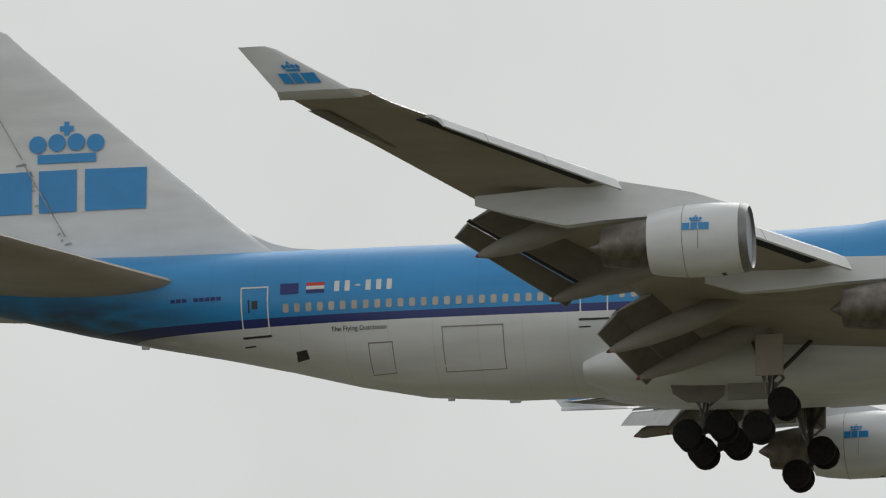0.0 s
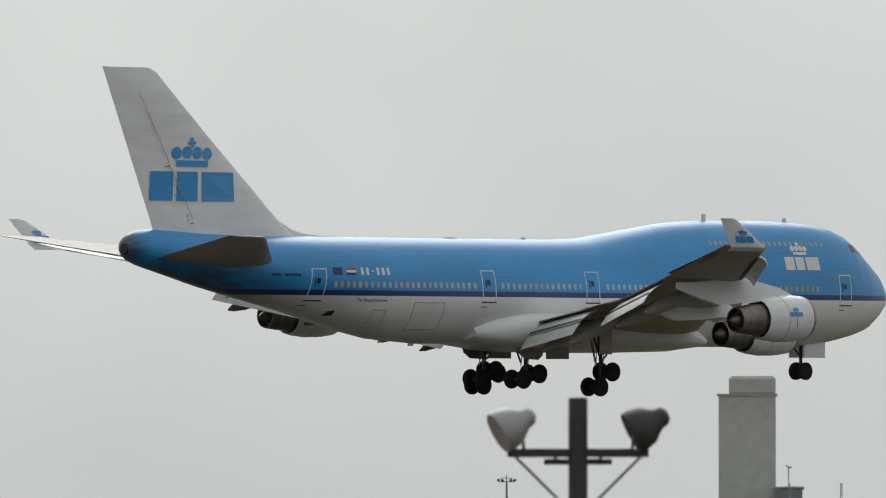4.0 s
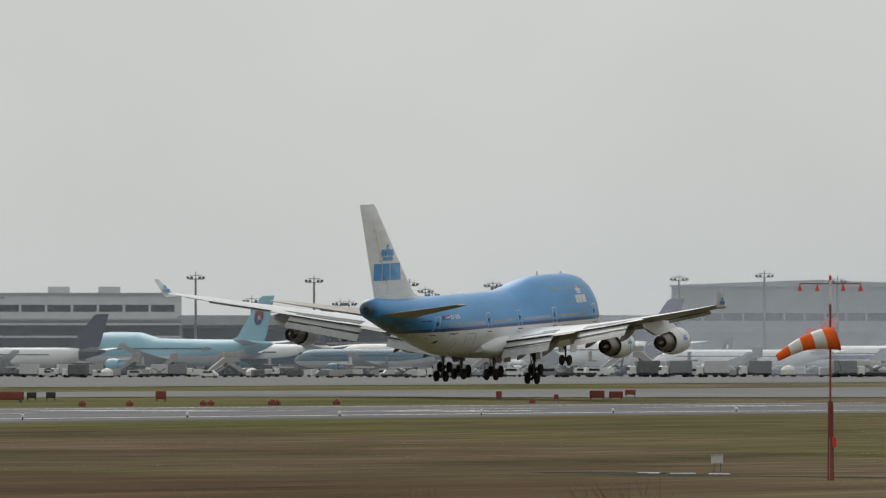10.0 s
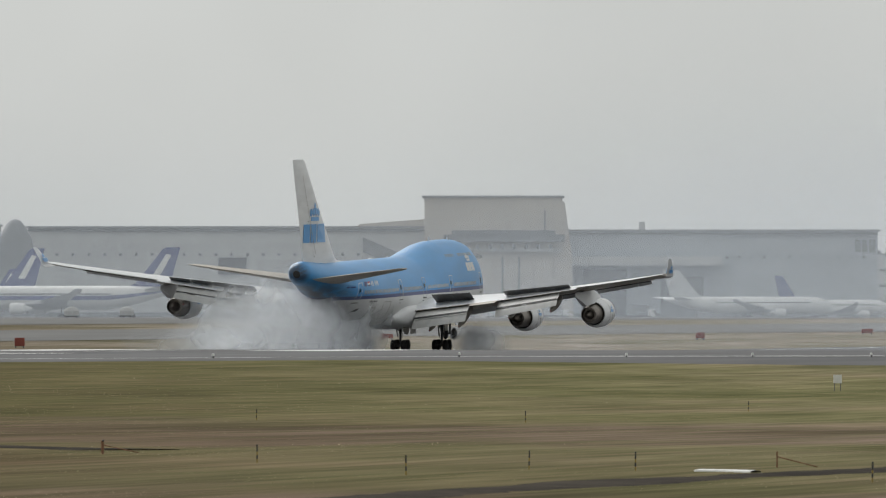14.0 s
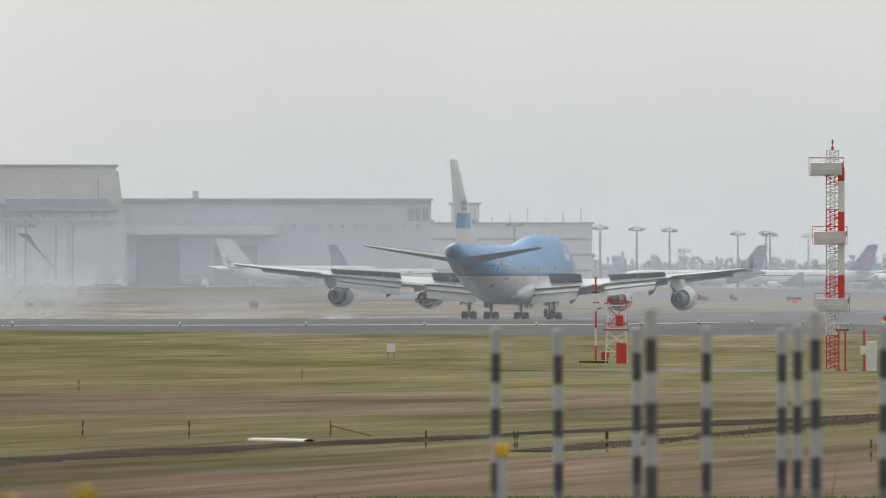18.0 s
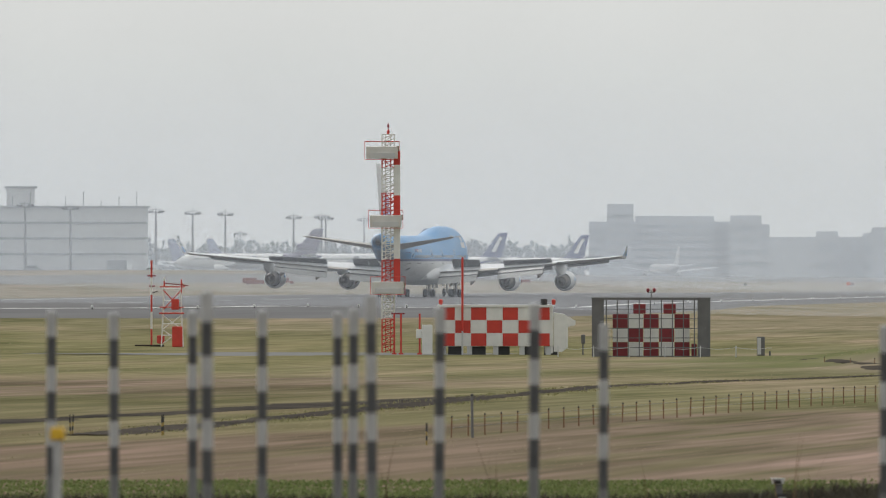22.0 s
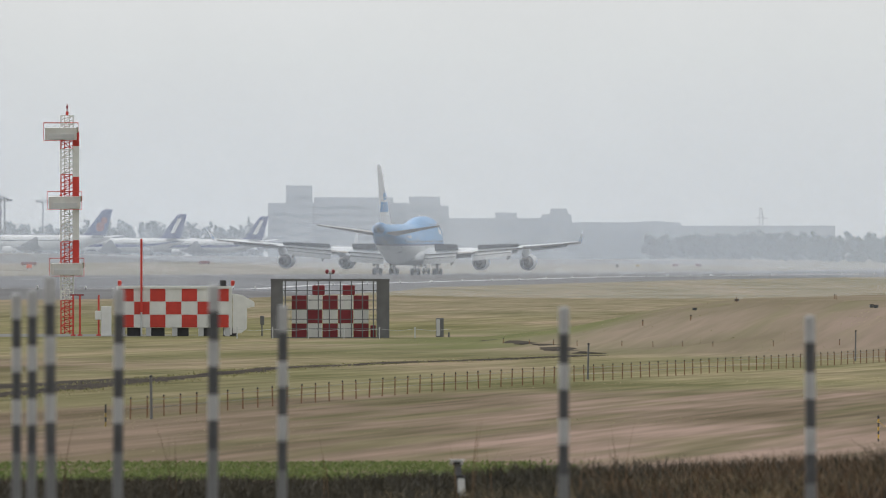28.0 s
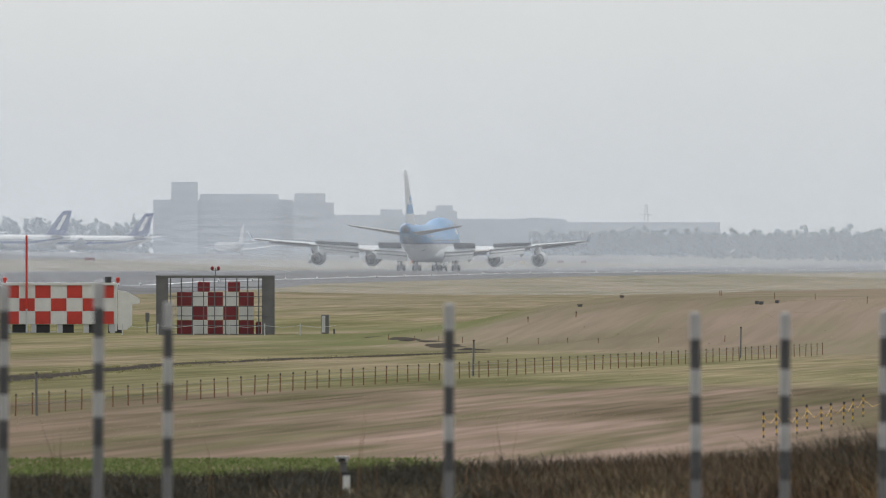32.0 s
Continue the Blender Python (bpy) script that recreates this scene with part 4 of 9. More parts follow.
    for x, s, z_top in ((-5.5, 32.2, 3.6), (5.5, 32.2, 3.6), (-1.95, 35.6, 2.6), (1.95, 35.6, 2.6)):
        wing = abs(x) > 3
        tr = bogie(jet, x)
        trucks.append((tr, x, SY - s, wing))
        part("gear_leg", rods(((x, SY - s, 0.2), (x, SY - s, 1.9), 0.13), ((x, SY - s, 1.9), (x, SY - s, z_top), 0.2), ((x, SY - s, 1.6), (x * (0.75 if wing else 1.0), SY - s + 1.6, z_top), 0.09),
                                ((x, SY - s - 0.1, 1.6), (x + (-0.9 if x > 0 else 0.9), SY - s, z_top - 0.3), 0.07), n=10), DARK, jet, "dark main gear leg with braces")
        if wing:
            part("gear_door", boxes((x + math.copysign(0.45, x), x + math.copysign(0.5, x), SY - s - 0.6, SY - s + 0.6, 1.7, 3.5), bevel=0.02), WINGGREY, jet)
        else:
            part("gear_door", boxes((x + math.copysign(0.75, x), x + math.copysign(0.81, x), SY - s + 1.1, SY - s + 3.2, 1.35, 2.6), bevel=0.02), CANOE, jet, "grey hanging gear-bay door")
        # drag braces, actuators and hoses
        sd = 1 if x > 0 else -1
        part("gear_brace", rods(((x, SY - s + 0.15, 1.3), (x, SY - s + 0.55, 1.65), 0.06), ((x, SY - s + 0.55, 1.65), (x, SY - s + 0.15, 2.1), 0.06), ((x - 0.25 * sd, SY - s - 0.2, 1.1), (x - 0.3 * sd, SY - s - 0.9, z_top), 0.07),
                                  ((x + 0.2 * sd, SY - s, 1.0), (x + 0.25 * sd, SY - s + 0.3, z_top), 0.035), ((x - 0.2, SY - s - 0.25, 0.9), (x + 0.1, SY - s - 0.3, z_top), 0.03), n=8), HOTMETAL, jet, "greasy gear braces and hoses")
        if not wing:
            part("gear_bay_door", loft(bmesh.new(), [[Vector((x + (0.62 + q) * sd, SY - s + u, v)) for u, v in ((-1.5, 2.45), (-1.3, 1.75), (-0.7, 1.35), (0.5, 1.3), (0.9, 1.6), (1.0, 2.4))] for q in (0.0, 0.06)]), FLAPGREY, jet, "grimy grey open gear-bay door")
            part("gear_bay", boxes((x - 0.55, x + 0.55, SY - s - 1.3, SY - s + 1.5, 2.1, 2.5), bevel=0.1), DARK, jet, "dark open gear bay")
    for s, ln in ((60.5, 0.35), (47.0, 0.3), (44.2, 0.5), (20.0, 0.4)):
        zz = hull_at(s)[0]
        part("belly_antenna", boxes((-0.03, 0.03, SY - s - ln / 2, SY - s + ln / 2, zz - 0.16, zz + 0.3), bevel=0.01), JETGREY, jet)
    part("satcom_fairing", lathe([(-0.75, 0.02), (-0.5, 0.10), (0.5, 0.11), (0.72, 0.02)], 10, "Y", (0, SY - 40.8, 9.2)), WHITE, jet, "low white antenna fairing on crown")
    part("nose_gear_leg", rods(((0, SY - 7.8, 0.62), (0, SY - 7.8, 2.9), 0.12), ((0, SY - 7.8, 1.6), (0, SY - 9.3, 2.8), 0.07), ((-0.45, SY - 7.8, 0.6), (0.45, SY - 7.8, 0.6), 0.09), n=10), DARK, jet)
    for dx in (-0.45, 0.45):
        part("nose_tyre", lathe([(-0.18, 0.3), (-0.18, 0.5), (-0.1, 0.6), (0.1, 0.6), (0.18, 0.5), (0.18, 0.3)], 20, "X"), RUBBER, jet, at=pose(dx, SY - 7.8, 0.6))
    for dx in (-0.7, 0.7):
        part("nose_gear_door", boxes((dx - 0.03, dx + 0.03, SY - 8.2, SY - 6.2, 1.5, 2.7)), JETGREY, jet)
    return jet, trucks, spoilers, wings


jet, trucks, spoilers, wings = build_jet()


# ---- the ground ----
def line_at(v, pts):
    return float(np.interp(v, [p[0] for p in pts], [p[1] for p in pts]))


RUNWAY_Z = [(-500, 2.65), (620, 2.62), (850, 2.4), (1050, 2.1), (1130, 1.45), (1300, 0.42), (1440, 0.41), (1700, 0.3), (1980, -0.4), (2170, -1.0), (3000, -3.0), (5000, -6.0)]
FIELD_Z = [(-500, 2.4), (0, 2.2), (380, 1.6), (560, 0.7), (760, 0.1), (1000, 0.3), (1300, -0.2), (1800, -1.5), (2200, -2.0), (3000, -4.0), (5000, -7.0)]
APRON_Z = [(-500, 3.3), (2400, 3.2), (2800, 1.5), (3400, -1.0), (5000, -4.0)]


def ease(u):
    u = min(max(u, 0.0), 1.0)
    return u * u * (3 - 2 * u)


def ground_z(x, y):
    """Height of the land: apron beyond the runway, runway, field, mound and the near bank."""
    r, f, a = line_at(y, RUNWAY_Z), line_at(y, FIELD_Z), line_at(y, APRON_Z)
    if x < -214:
        z = r + (a - r) * ease((-330 - x) / 130)
    else:
        z = r + (f - r) * ease((x + 214) / 64)
    # grassy mound
    d = math.hypot((x + 40) / 57.0, (y - 735) / 170.0)
    if d < 1:
        z += 2.65 * ease((1 - d) / 0.3)
    return z


GX = [-5200, -4000, -3000, -2200, -1600, -1200, -900, -700, -600, -520, -480, -460, -430, -400, -370, -345, -330, -322, -314, -299, -284, -269, -254, -246, -240, -225, -214, -195, -180, -164, -150, -138] + list(range(-126, 130, 6)) + [140, 170, 220, 300, 400, 600, 900, 1400, 2200, 3200, 4500]
GY = [-700, -500, -300, -200] + list(range(-150, 1500, 18)) + list(range(1500, 2600, 40)) + list(range(2600, 5400, 200))


def strip(name, x0, x1, y0, y1, lift, mat, label, kind="structure"):
    """A band laid on the land, following its rise along y."""
    xs = sorted({x0, x1} | {x for x in GX if x0 < x < x1})
    ys = sorted({y0, y1} | {y for y in GY if y0 < y < y1})
    bm = bmesh.new()
    g = [[bm.verts.new((x, y, lift + land(x, y))) for x in xs] for y in ys]
    for a, b in zip(g, g[1:]):
        for i in range(len(xs) - 1):
            bm.faces.new((a[i], a[i + 1], b[i + 1], b[i]))
    ob = part(name, bm, mat, smooth=True)
    return tagged(ob, label, name.split("_")[0], kind=kind) if label else ob


def land(x, y):
    """Height of the ground sheet itself, flat between its grid lines."""
    i = min(max(int(np.searchsorted(GX, x)) - 1, 0), len(GX) - 2)
    j = min(max(int(np.searchsorted(GY, y)) - 1, 0), len(GY) - 2)
    u, v = (x - GX[i]) / (GX[i + 1] - GX[i]), (y - GY[j]) / (GY[j + 1] - GY[j])
    a, b = ground_z(GX[i], GY[j]), ground_z(GX[i + 1], GY[j])
    c, d = ground_z(GX[i], GY[j + 1]), ground_z(GX[i + 1], GY[j + 1])
    return (a * (1 - u) + b * u) * (1 - v) + (c * (1 - u) + d * u) * v


bm = bmesh.new()
grid = [[bm.verts.new((x, y, ground_z(x, y))) for x in GX] for y in GY]
for a, b in zip(grid, grid[1:]):
    for i in range(len(GX) - 1):
        bm.faces.new((a[i], a[i + 1], b[i + 1], b[i]))
tagged(part("ground", bm, GRASS), "dry brown and green mown airfield grass", "ground", kind="structure")
NEAR_EDGE = [(-400, -240), (760, -236), (800, -222), (860, -192), (1000, -174), (1086, -170), (1200, -177), (1390, -195), (5000, -195)]
bm = bmesh.new()
rows_r = []
for y in [q for q in GY if -400 <= q <= 3600]:
    near = line_at(y, NEAR_EDGE)
    xs = [-328] + [q for q in GX if -328 < q < -240] + [-240 + (near + 240) * k / 12 for k in range(13)]
    rows_r.append([bm.verts.new((q, y, land(q, y) + (0.06 if q < -240 else 0.10 if q < near - 0.01 else -0.06))) for q in xs])
for a, b in zip(rows_r, rows_r[1:]):
    for i in range(len(a) - 1):
        bm.faces.new((a[i], a[i + 1], b[i + 1], b[i]))
tagged(part("runway", bm, ASPHALT), "worn grey asphalt runway with white markings", "runway", kind="structure")
tagged(strip("taxiway", -430, -395, -400, 3600, 0.06, APRON, "x"), "pale concrete taxiway beside grass strip", "taxiway", kind="structure")
tagged(strip("apron", -1600, -480, -400, 4800, 0.06, APRON, "x"), "pale concrete aircraft apron", "apron", kind="structure")
runway = bpy.data.objects["runway"]


def mark(x0, x1, y0, y1, mat=LINE, name="runway_marking", lift=0.085):
    ob = strip(name, x0, x1, y0, y1, lift, mat, "")
    ob.parent = runway
    return ob


mark(-318, -316.8, -400, 3500)
EDGE_LINE = [(-400, -247), (760, -246), (800, -238), (860, -214), (1000, -196), (1200, -198), (1390, -212), (5000, -212)]
bm = bmesh.new()
pairs = []
for y in [q for q in GY if -400 <= q <= 3500]:
    x = line_at(y, EDGE_LINE)
    pairs.append([bm.verts.new((q, y, land(q, y) + 0.14)) for q in (x, x + 1.2)])
for a, b in zip(pairs, pairs[1:]):
    bm.faces.new((a[0], a[1], b[1], b[0]))
part("runway_marking", bm, LINE, runway)
for k in range(40):
    mark(-284.45, -283.55, 200 + k * 60, 236 + k * 60)
for y0, n in ((760, 3), (910, 2), (1060, 2), (1210, 1), (1360, 1)):
    for k in range(n):
        mark(-293 - 3.0 * k * 1.5, -291 - 3.0 * k * 1.5, y0, y0 + 22.5)
        mark(-277 + 3.0 * k * 1.5, -275 + 3.0 * k * 1.5, y0, y0 + 22.5)
mark(-303, -293, 1000, 1050)
mark(-275, -265, 1000, 1050)
for y0, y1, x0 in ((820, 1500, -291.5), (840, 1450, -281.2), (900, 1380, -287)):
    mark(x0, x0 + 4.5, y0, y1, BLACK, "tyre_mark", 0.075)

WEST, EAST = (26.7, -80.7), (0.0, 0.0)


def spot(az, dist, base=EAST):
    """Plan place at a bearing (degrees left of the runway's heading) and distance from a station."""
    return base[0] - dist * math.sin(radians(az)), base[1] + dist * math.cos(radians(az))


def stand(az, dist, base=EAST, z=None, turn=0.0):
    """Pose on the ground at a bearing, with its front towards the station."""
    x, y = spot(az, dist, base)
    return pose(x, y, land(x, y) if z is None else z, 0, 0, az + turn)


def building(name, az0, az1, dist, top, base, label, wall=PANEL, roof=ROOF, bands=(), cols=0, depth=50, category="building", gable=0.0, mat_band=GLASS):
    """A long block between two bearings: wall, roof, window bands and wall ribs. top is its height over the world's zero."""
    mid = (az0 + az1) / 2
    x, y = spot(mid, dist, base)
    z0 = land(x, y) - 0.3
    w = dist * math.tan(radians(abs(az0 - az1)))
    h = top - z0
    b = thing(name, pose(x, y, z0, 0, 0, mid), label, category)
    part("wall", boxes((-w / 2, w / 2, 0, depth, 0, h)), wall, b, smooth=False)
    rb = bmesh.new()
    if gable:
        loft(rb, [[Vector((xx, yy, zz)) for xx, zz in ((-w / 2 - 0.5, h), (0, h + gable), (w / 2 + 0.5, h), (w / 2 + 0.5, h - 0.4), (-w / 2 - 0.5, h - 0.4))] for yy in (-0.6, depth)])
    else:
        e = 0.0 if dist > 3700 else 0.6
        box(rb, -w / 2 - e, w / 2 + e, -e, depth + e, h + 0.003, h + 0.5)
    part("roof", rb, roof, b, smooth=False)
    for z_lo, z_hi, u0, u1 in bands:
        n = max(1, int((u1 - u0) * w / 7))
        for i in range(n):
            a, c = -w / 2 + w * (u0 + (u1 - u0) * i / n), -w / 2 + w * (u0 + (u1 - u0) * (i + 1) / n)
            part("window", boxes((a + 0.35, c - 0.35, -0.12, 0.1, z_lo * h, z_hi * h)), mat_band, b, smooth=False)
    for i in range(cols):
        xx = -w / 2 + w * (i + 0.5) / cols
        part("wall_rib", boxes((xx - 0.2, xx + 0.2, -0.3, 0.05, 0, h * 0.98)), wall, b, smooth=False)
    return b, w, h


# ---- buildings beyond the apron ----
def vents(b, w, h, n, mat=NAVY):
    for i in range(n):
        x = -w / 2 + w * (i + 0.5) / n
        part("roof_vent", boxes((x - 0.9, x + 0.9, 8, 10, h + 0.4, h + 1.0), (x - 1.6, x + 1.6, 7.6, 10.4, h + 1.0, h + 1.5), bevel=0.1), mat, b, "dark blue roof ventilator")


def storeys(b, w, h, n, z_lo, z_hi, mat=GLASS, gap=0.15, edge=LIGHT):
    """Rows of long glazing strips with ledges between."""
    for k in range(n):
        a = h * (z_lo + (z_hi - z_lo) * k / n)
        c = h * (z_lo + (z_hi - z_lo) * (k + 1) / n)
        part("glazing", boxes((-w / 2 + 0.6, w / 2 - 0.6, -0.14, 0.1, a, a + (c - a) * (1 - gap))), mat, b, smooth=False)
        part("ledge", boxes((-w / 2, w / 2, -0.9, 0.0, c - (c - a) * gap, c)), edge, b, smooth=False)


b, w, h = building("cargo_hangar", 31.061, 26.638, 2900, 20.87, WEST, "long pale panelled cargo hangar with blue roof vents", bands=((0.60, 0.72, 0.0, 1.0),), cols=44)
vents(b, w, h, 27)
part("canopy", boxes((w * 0.02, w * 0.2, -12, -0.3, h * 0.34, h * 0.40)), GREYWALL, b, smooth=False)
part("loading_bay", boxes((-w * 0.1, w * 0.1, -0.5, -0.12, 0.3, h * 0.3)), DARKWALL, b, smooth=False)
part("loading_bay", boxes((w * 0.22, w * 0.34, -0.5, -0.12, 0.3, h * 0.28)), GREYWALL, b, smooth=False)
b, w, h = building("hangar_gable", 26.638, 26.329, 2890, 19.34, WEST, "white gabled hangar end with red round emblem", wall=WHITE, gable=1.6, cols=0, depth=40)
part("emblem", lathe([(-0.3, 0.2), (-0.3, 1.5), (-0.05, 1.5), (-0.05, 0.2)], 20, "Y", (0, 0, h * 0.72)), RED, b, "red round emblem on wall")
part("window", boxes((-w * 0.46, w * 0.46, -0.12, 0.1, h * 0.28, h * 0.38)), GLASS, b)
part("notice", boxes((-w * 0.2, -w * 0.04, -0.15, 0.05, h * 0.46, h * 0.56)), DARKWALL, b)
b, w, h = building("office_annex", 26.52, 25.683, 3150, 23.11, WEST, "grey glazed office annex behind hangar", wall=GREYWALL)
storeys(b, w, h, 4, 0.15, 0.95)
b, w, h = building("terminal_hall", 25.933, 24.758, 2950, 16.59, WEST, "long dark glazed terminal hall with pale roof edge", wall=DARKWALL)
storeys(b, w, h, 3, 0.1, 0.92)
part("roof_saucer", lathe([(0, 1), (0.2, 6.2), (0.7, 6.6), (1.2, 5.0), (1.2, 0.5)], 20, "Z", (-w * 0.05, 6, h + 0.4)), LIGHT, b, "flat round roof lookout")
b, w, h = building("terminal_pier", 24.78, 22.415, 2960, 20.42, WEST, "dark glazed terminal pier with pale roof edge", wall=DARKWALL)
storeys(b, w, h, 4, 0.1, 0.95)
for i in range(5):
    part("jet_bridge", boxes((-w * 0.42 + w * 0.2 * i, -w * 0.42 + w * 0.2 * i + 3.4, -32, -0.8, 3.6, 6.6), (-w * 0.42 + w * 0.2 * i + 0.8, -w * 0.42 + w * 0.2 * i + 2.6, -30, -27, 0.3, 3.6)), LIGHT, b, "pale boarding bridge", smooth=False)
b, w, h = building("terminal_wing", 22.445, 20.626, 2965, 17.4, WEST, "grey terminal wing with pale upper storey", wall=GREYWALL)
storeys(b, w, h, 4, 0.1, 0.95)
b, w, h = building("terminal_block", 22.121, 21.549, 3050, 23.67, WEST, "pale boxy terminal upper block", wall=PANEL)
storeys(b, w, h, 2, 0.62, 0.95)
b, w, h = building("terminal_block", 22.153, 20.626, 3050, 24.78, WEST, "pale boxy terminal block with roof plant", wall=PANEL, bands=((0.8, 0.88, 0.02, 0.98),))
storeys(b, w, h, 3, 0.1, 0.62)
for u in (-0.2, 0.05, 0.22):
    part("roof_plant", boxes((w * u, w * u + 6, 4, 12, h + 0.5, h + 2.2)), LIGHT, b, smooth=False)
b, w, h = building("low_terminal", 20.626, 18.011, 3050, 18.64, WEST, "low dark terminal with broad pale roof", wall=DARKWALL)
storeys(b, w, h, 3, 0.1, 0.86, edge=GREYWALL)
part("roof_band", boxes((-w / 2 - 1, w / 2 + 1, -3, 10, h * 0.87, h * 1.02)), ROOF, b, smooth=False)
b, w, h = building("arched_hangar", 18.1, 16.577, 2700, 25.55, EAST, "wide grey hangar with shallow arched roof", cols=14, wall=HANGARGREY, gable=1.3)
part("window", boxes((-w * 0.45, w * 0.45, -0.12, 0.1, h * 0.62, h * 0.70)), GLASS, b)
part("hangar_door", boxes((-w * 0.4, w * 0.2, -0.5, -0.1, 0.3, h * 0.5)), GREYWALL, b, smooth=False)
globe = thing("domed_glasshouse", stand(16.503, 2680), "tall rounded glass vault with steel ribs", "building")
gh = 26.79 - globe.matrix_basis.translation.z
part("vault", lathe([(0, 4.6), (gh * 0.66, 4.6), (gh * 0.80, 4.2), (gh * 0.88, 3.0), (gh * 0.95, 2.1), (gh * 0.985, 1.2), (gh, 0.05)], 18, "Z"), GREYWALL, globe)
for k in range(6):
    part("rib", lathe([(gh * (0.15 * k) + 0.2, 4.25), (gh * (0.15 * k) + 0.5, 4.25), (gh * (0.15 * k) + 0.5, 4.0), (gh * (0.15 * k) + 0.2, 4.0)], 18, "Z"), LIGHT, globe)
b, w, h = building("maintenance_hangar", 16.436, 14.376, 2700, 24.72, EAST, "very long pale maintenance hangar", cols=26, wall=PANEL, bands=((0.78, 0.84, 0.0, 1.0),), mat_band=LIGHT)
for i in range(24):
    part("ledge_lamp", boxes((-w * 0.47 + i * w * 0.04, -w * 0.47 + i * w * 0.04 + 0.7, -0.7, 0.0, h * 0.70, h * 0.73), bevel=0.15), GREYWALL, b)
part("dark_plinth", boxes((-w * 0.5, w * 0.5, -0.35, 0.0, 0.3, h * 0.09)), GREYWALL, b, smooth=False)
part("gutter", boxes((-w * 0.5, w * 0.5, -0.75, -0.62, h * 0.965, h * 0.99)), GREYWALL, b, smooth=False)
part("hangar_door", boxes((w * 0.08, w * 0.3, -0.5, -0.12, 0.3, h * 0.66)), LIGHT, b, smooth=False)
part("raised_roof", loft(bmesh.new(), [[Vector((xx, yy, zz)) for xx, zz in ((w * 0.33, h - 0.2), (w * 0.335, h + 1.0), (w * 0.499, h + 2.2), (w * 0.499, h - 0.2))] for yy in (0.5, 40)]), BEIGE, b, "sloping raised roof bay", smooth=False)
part("lean_roof", loft(bmesh.new(), [[Vector((w * u0, -0.7, h * z0)), Vector((w * u0, -0.1, h * z0)), Vector((w * u0, -0.1, h * z1)), Vector((w * u0, -0.7, h * z1))] for u0, z0, z1 in ((0.345, 0.74, 0.90), (0.475, 0.52, 0.66))]), GREYWALL, b, "dark sloping glazed strip", smooth=False)
part("doorway", boxes((-w * 0.02, w * 0.05, -0.5, -0.12, h * 0.5, h * 0.68)), DARKWALL, b, smooth=False)
b, w, h = building("tail_hangar", 14.376, 13.66, 2685, 32.06, EAST, "tall beige hangar block with door track canopy", wall=BEIGE, cols=9)
part("canopy", boxes((-w * 0.36, w * 0.52, -3, -0.2, h * 0.64, h * 0.7)), GREYWALL, b, smooth=False)
part("canopy", boxes((-w * 0.42, w * 0.5, -2, -0.2, h * 0.56, h * 0.59)), LIGHT, b, smooth=False)
for i in range(6):
    part("door_leaf", boxes((-w * 0.4 + i * w * 0.14, -w * 0.4 + (i + 0.92) * w * 0.14, -0.6, -0.2, 0.3, h * 0.5)), BEIGE, b, smooth=False)
for i in range(9):
    part("ledge_lamp", boxes((-w * 0.30 + i * w * 0.088, -w * 0.30 + i * w * 0.088 + 0.8, -3.2, -2.4, h * 0.58, h * 0.62), bevel=0.2), GREYWALL, b)
part("canopy_soffit", boxes((-w * 0.30, w * 0.45, -3.4, -0.2, h * 0.70, h * 0.735)), GREYWALL, b, smooth=False)
part("downpipe", boxes((w * 0.37, w * 0.38, -0.5, -0.1, h * 0.72, h * 0.9)), GREYWALL, b, smooth=False)
for u in (-0.3, -0.27, -0.24, 0.06, 0.18):
    part("door_rail", boxes((w * u, w * u + 0.5, -0.85, -0.6, 0.3, h * 0.52)), GREYWALL, b, smooth=False)
part("side_wing", loft(bmesh.new(), [[Vector((xx, yy, zz)) for xx, zz in ((w * 0.5, 0), (w * 0.5, h * 0.97), (w * 0.52, h * 0.96), (w * 0.57, h * 0.55), (w * 0.585, 0))] for yy in (0.4, 30)]), BEIGE, b, "sloping end wall", smooth=False)
b, w, h = building("link_block", 13.718, 13.577, 2740, 22.74, EAST, "low pale link building between hangars", wall=PANEL)
b, w, h = building("flat_hangar", 13.632, 12.02, 2700, 23.89, EAST, "broad flat-roofed blue-grey hangar with dark doorway", wall=BLUEGREY, cols=16)
for i in range(24):
    part("ledge_lamp", boxes((-w * 0.47 + i * w * 0.04, -w * 0.47 + i * w * 0.04 + 0.7, -0.7, 0.0, h * 0.70, h * 0.73), bevel=0.15), GREYWALL, b)
part("dark_plinth", boxes((-w * 0.5, w * 0.5, -0.35, 0.0, 0.3, h * 0.09)), GREYWALL, b, smooth=False)
part("gutter", boxes((-w * 0.5, w * 0.5, -0.75, -0.62, h * 0.965, h * 0.99)), GREYWALL, b, smooth=False)
part("open_doorway", boxes((-w * 0.45, -w * 0.31, -0.4, -0.1, 0.3, h * 0.58)), DARKWALL, b, smooth=False)
part("lean_to", boxes((-w * 0.5, w * 0.0, -8, -0.2, h * 0.62, h * 0.72)), LIGHT, b, smooth=False)
part("open_doorway", boxes((-w * 0.2, -w * 0.06, -0.4, -0.1, 0.3, h * 0.5)), GREYWALL, b, smooth=False)
for u0, u1 in ((0.425, 0.445), (0.449, 0.467), (0.471, 0.493)):
    part("sign_bar", boxes((w * u0, w * u1, -0.3, -0.02, h * 0.77, h * 0.91)), GREYWALL, b, "dark bar of a wall sign", smooth=False)
part("roof_hut", boxes((-w * 0.27, -w * 0.25, 3, 8, h, h + 2.4)), LIGHT, b, smooth=False)
b, w, h = building("stair_block", 11.917, 11.77, 2900, 24.1, EAST, "square pale stair tower on office roof", wall=PANEL)
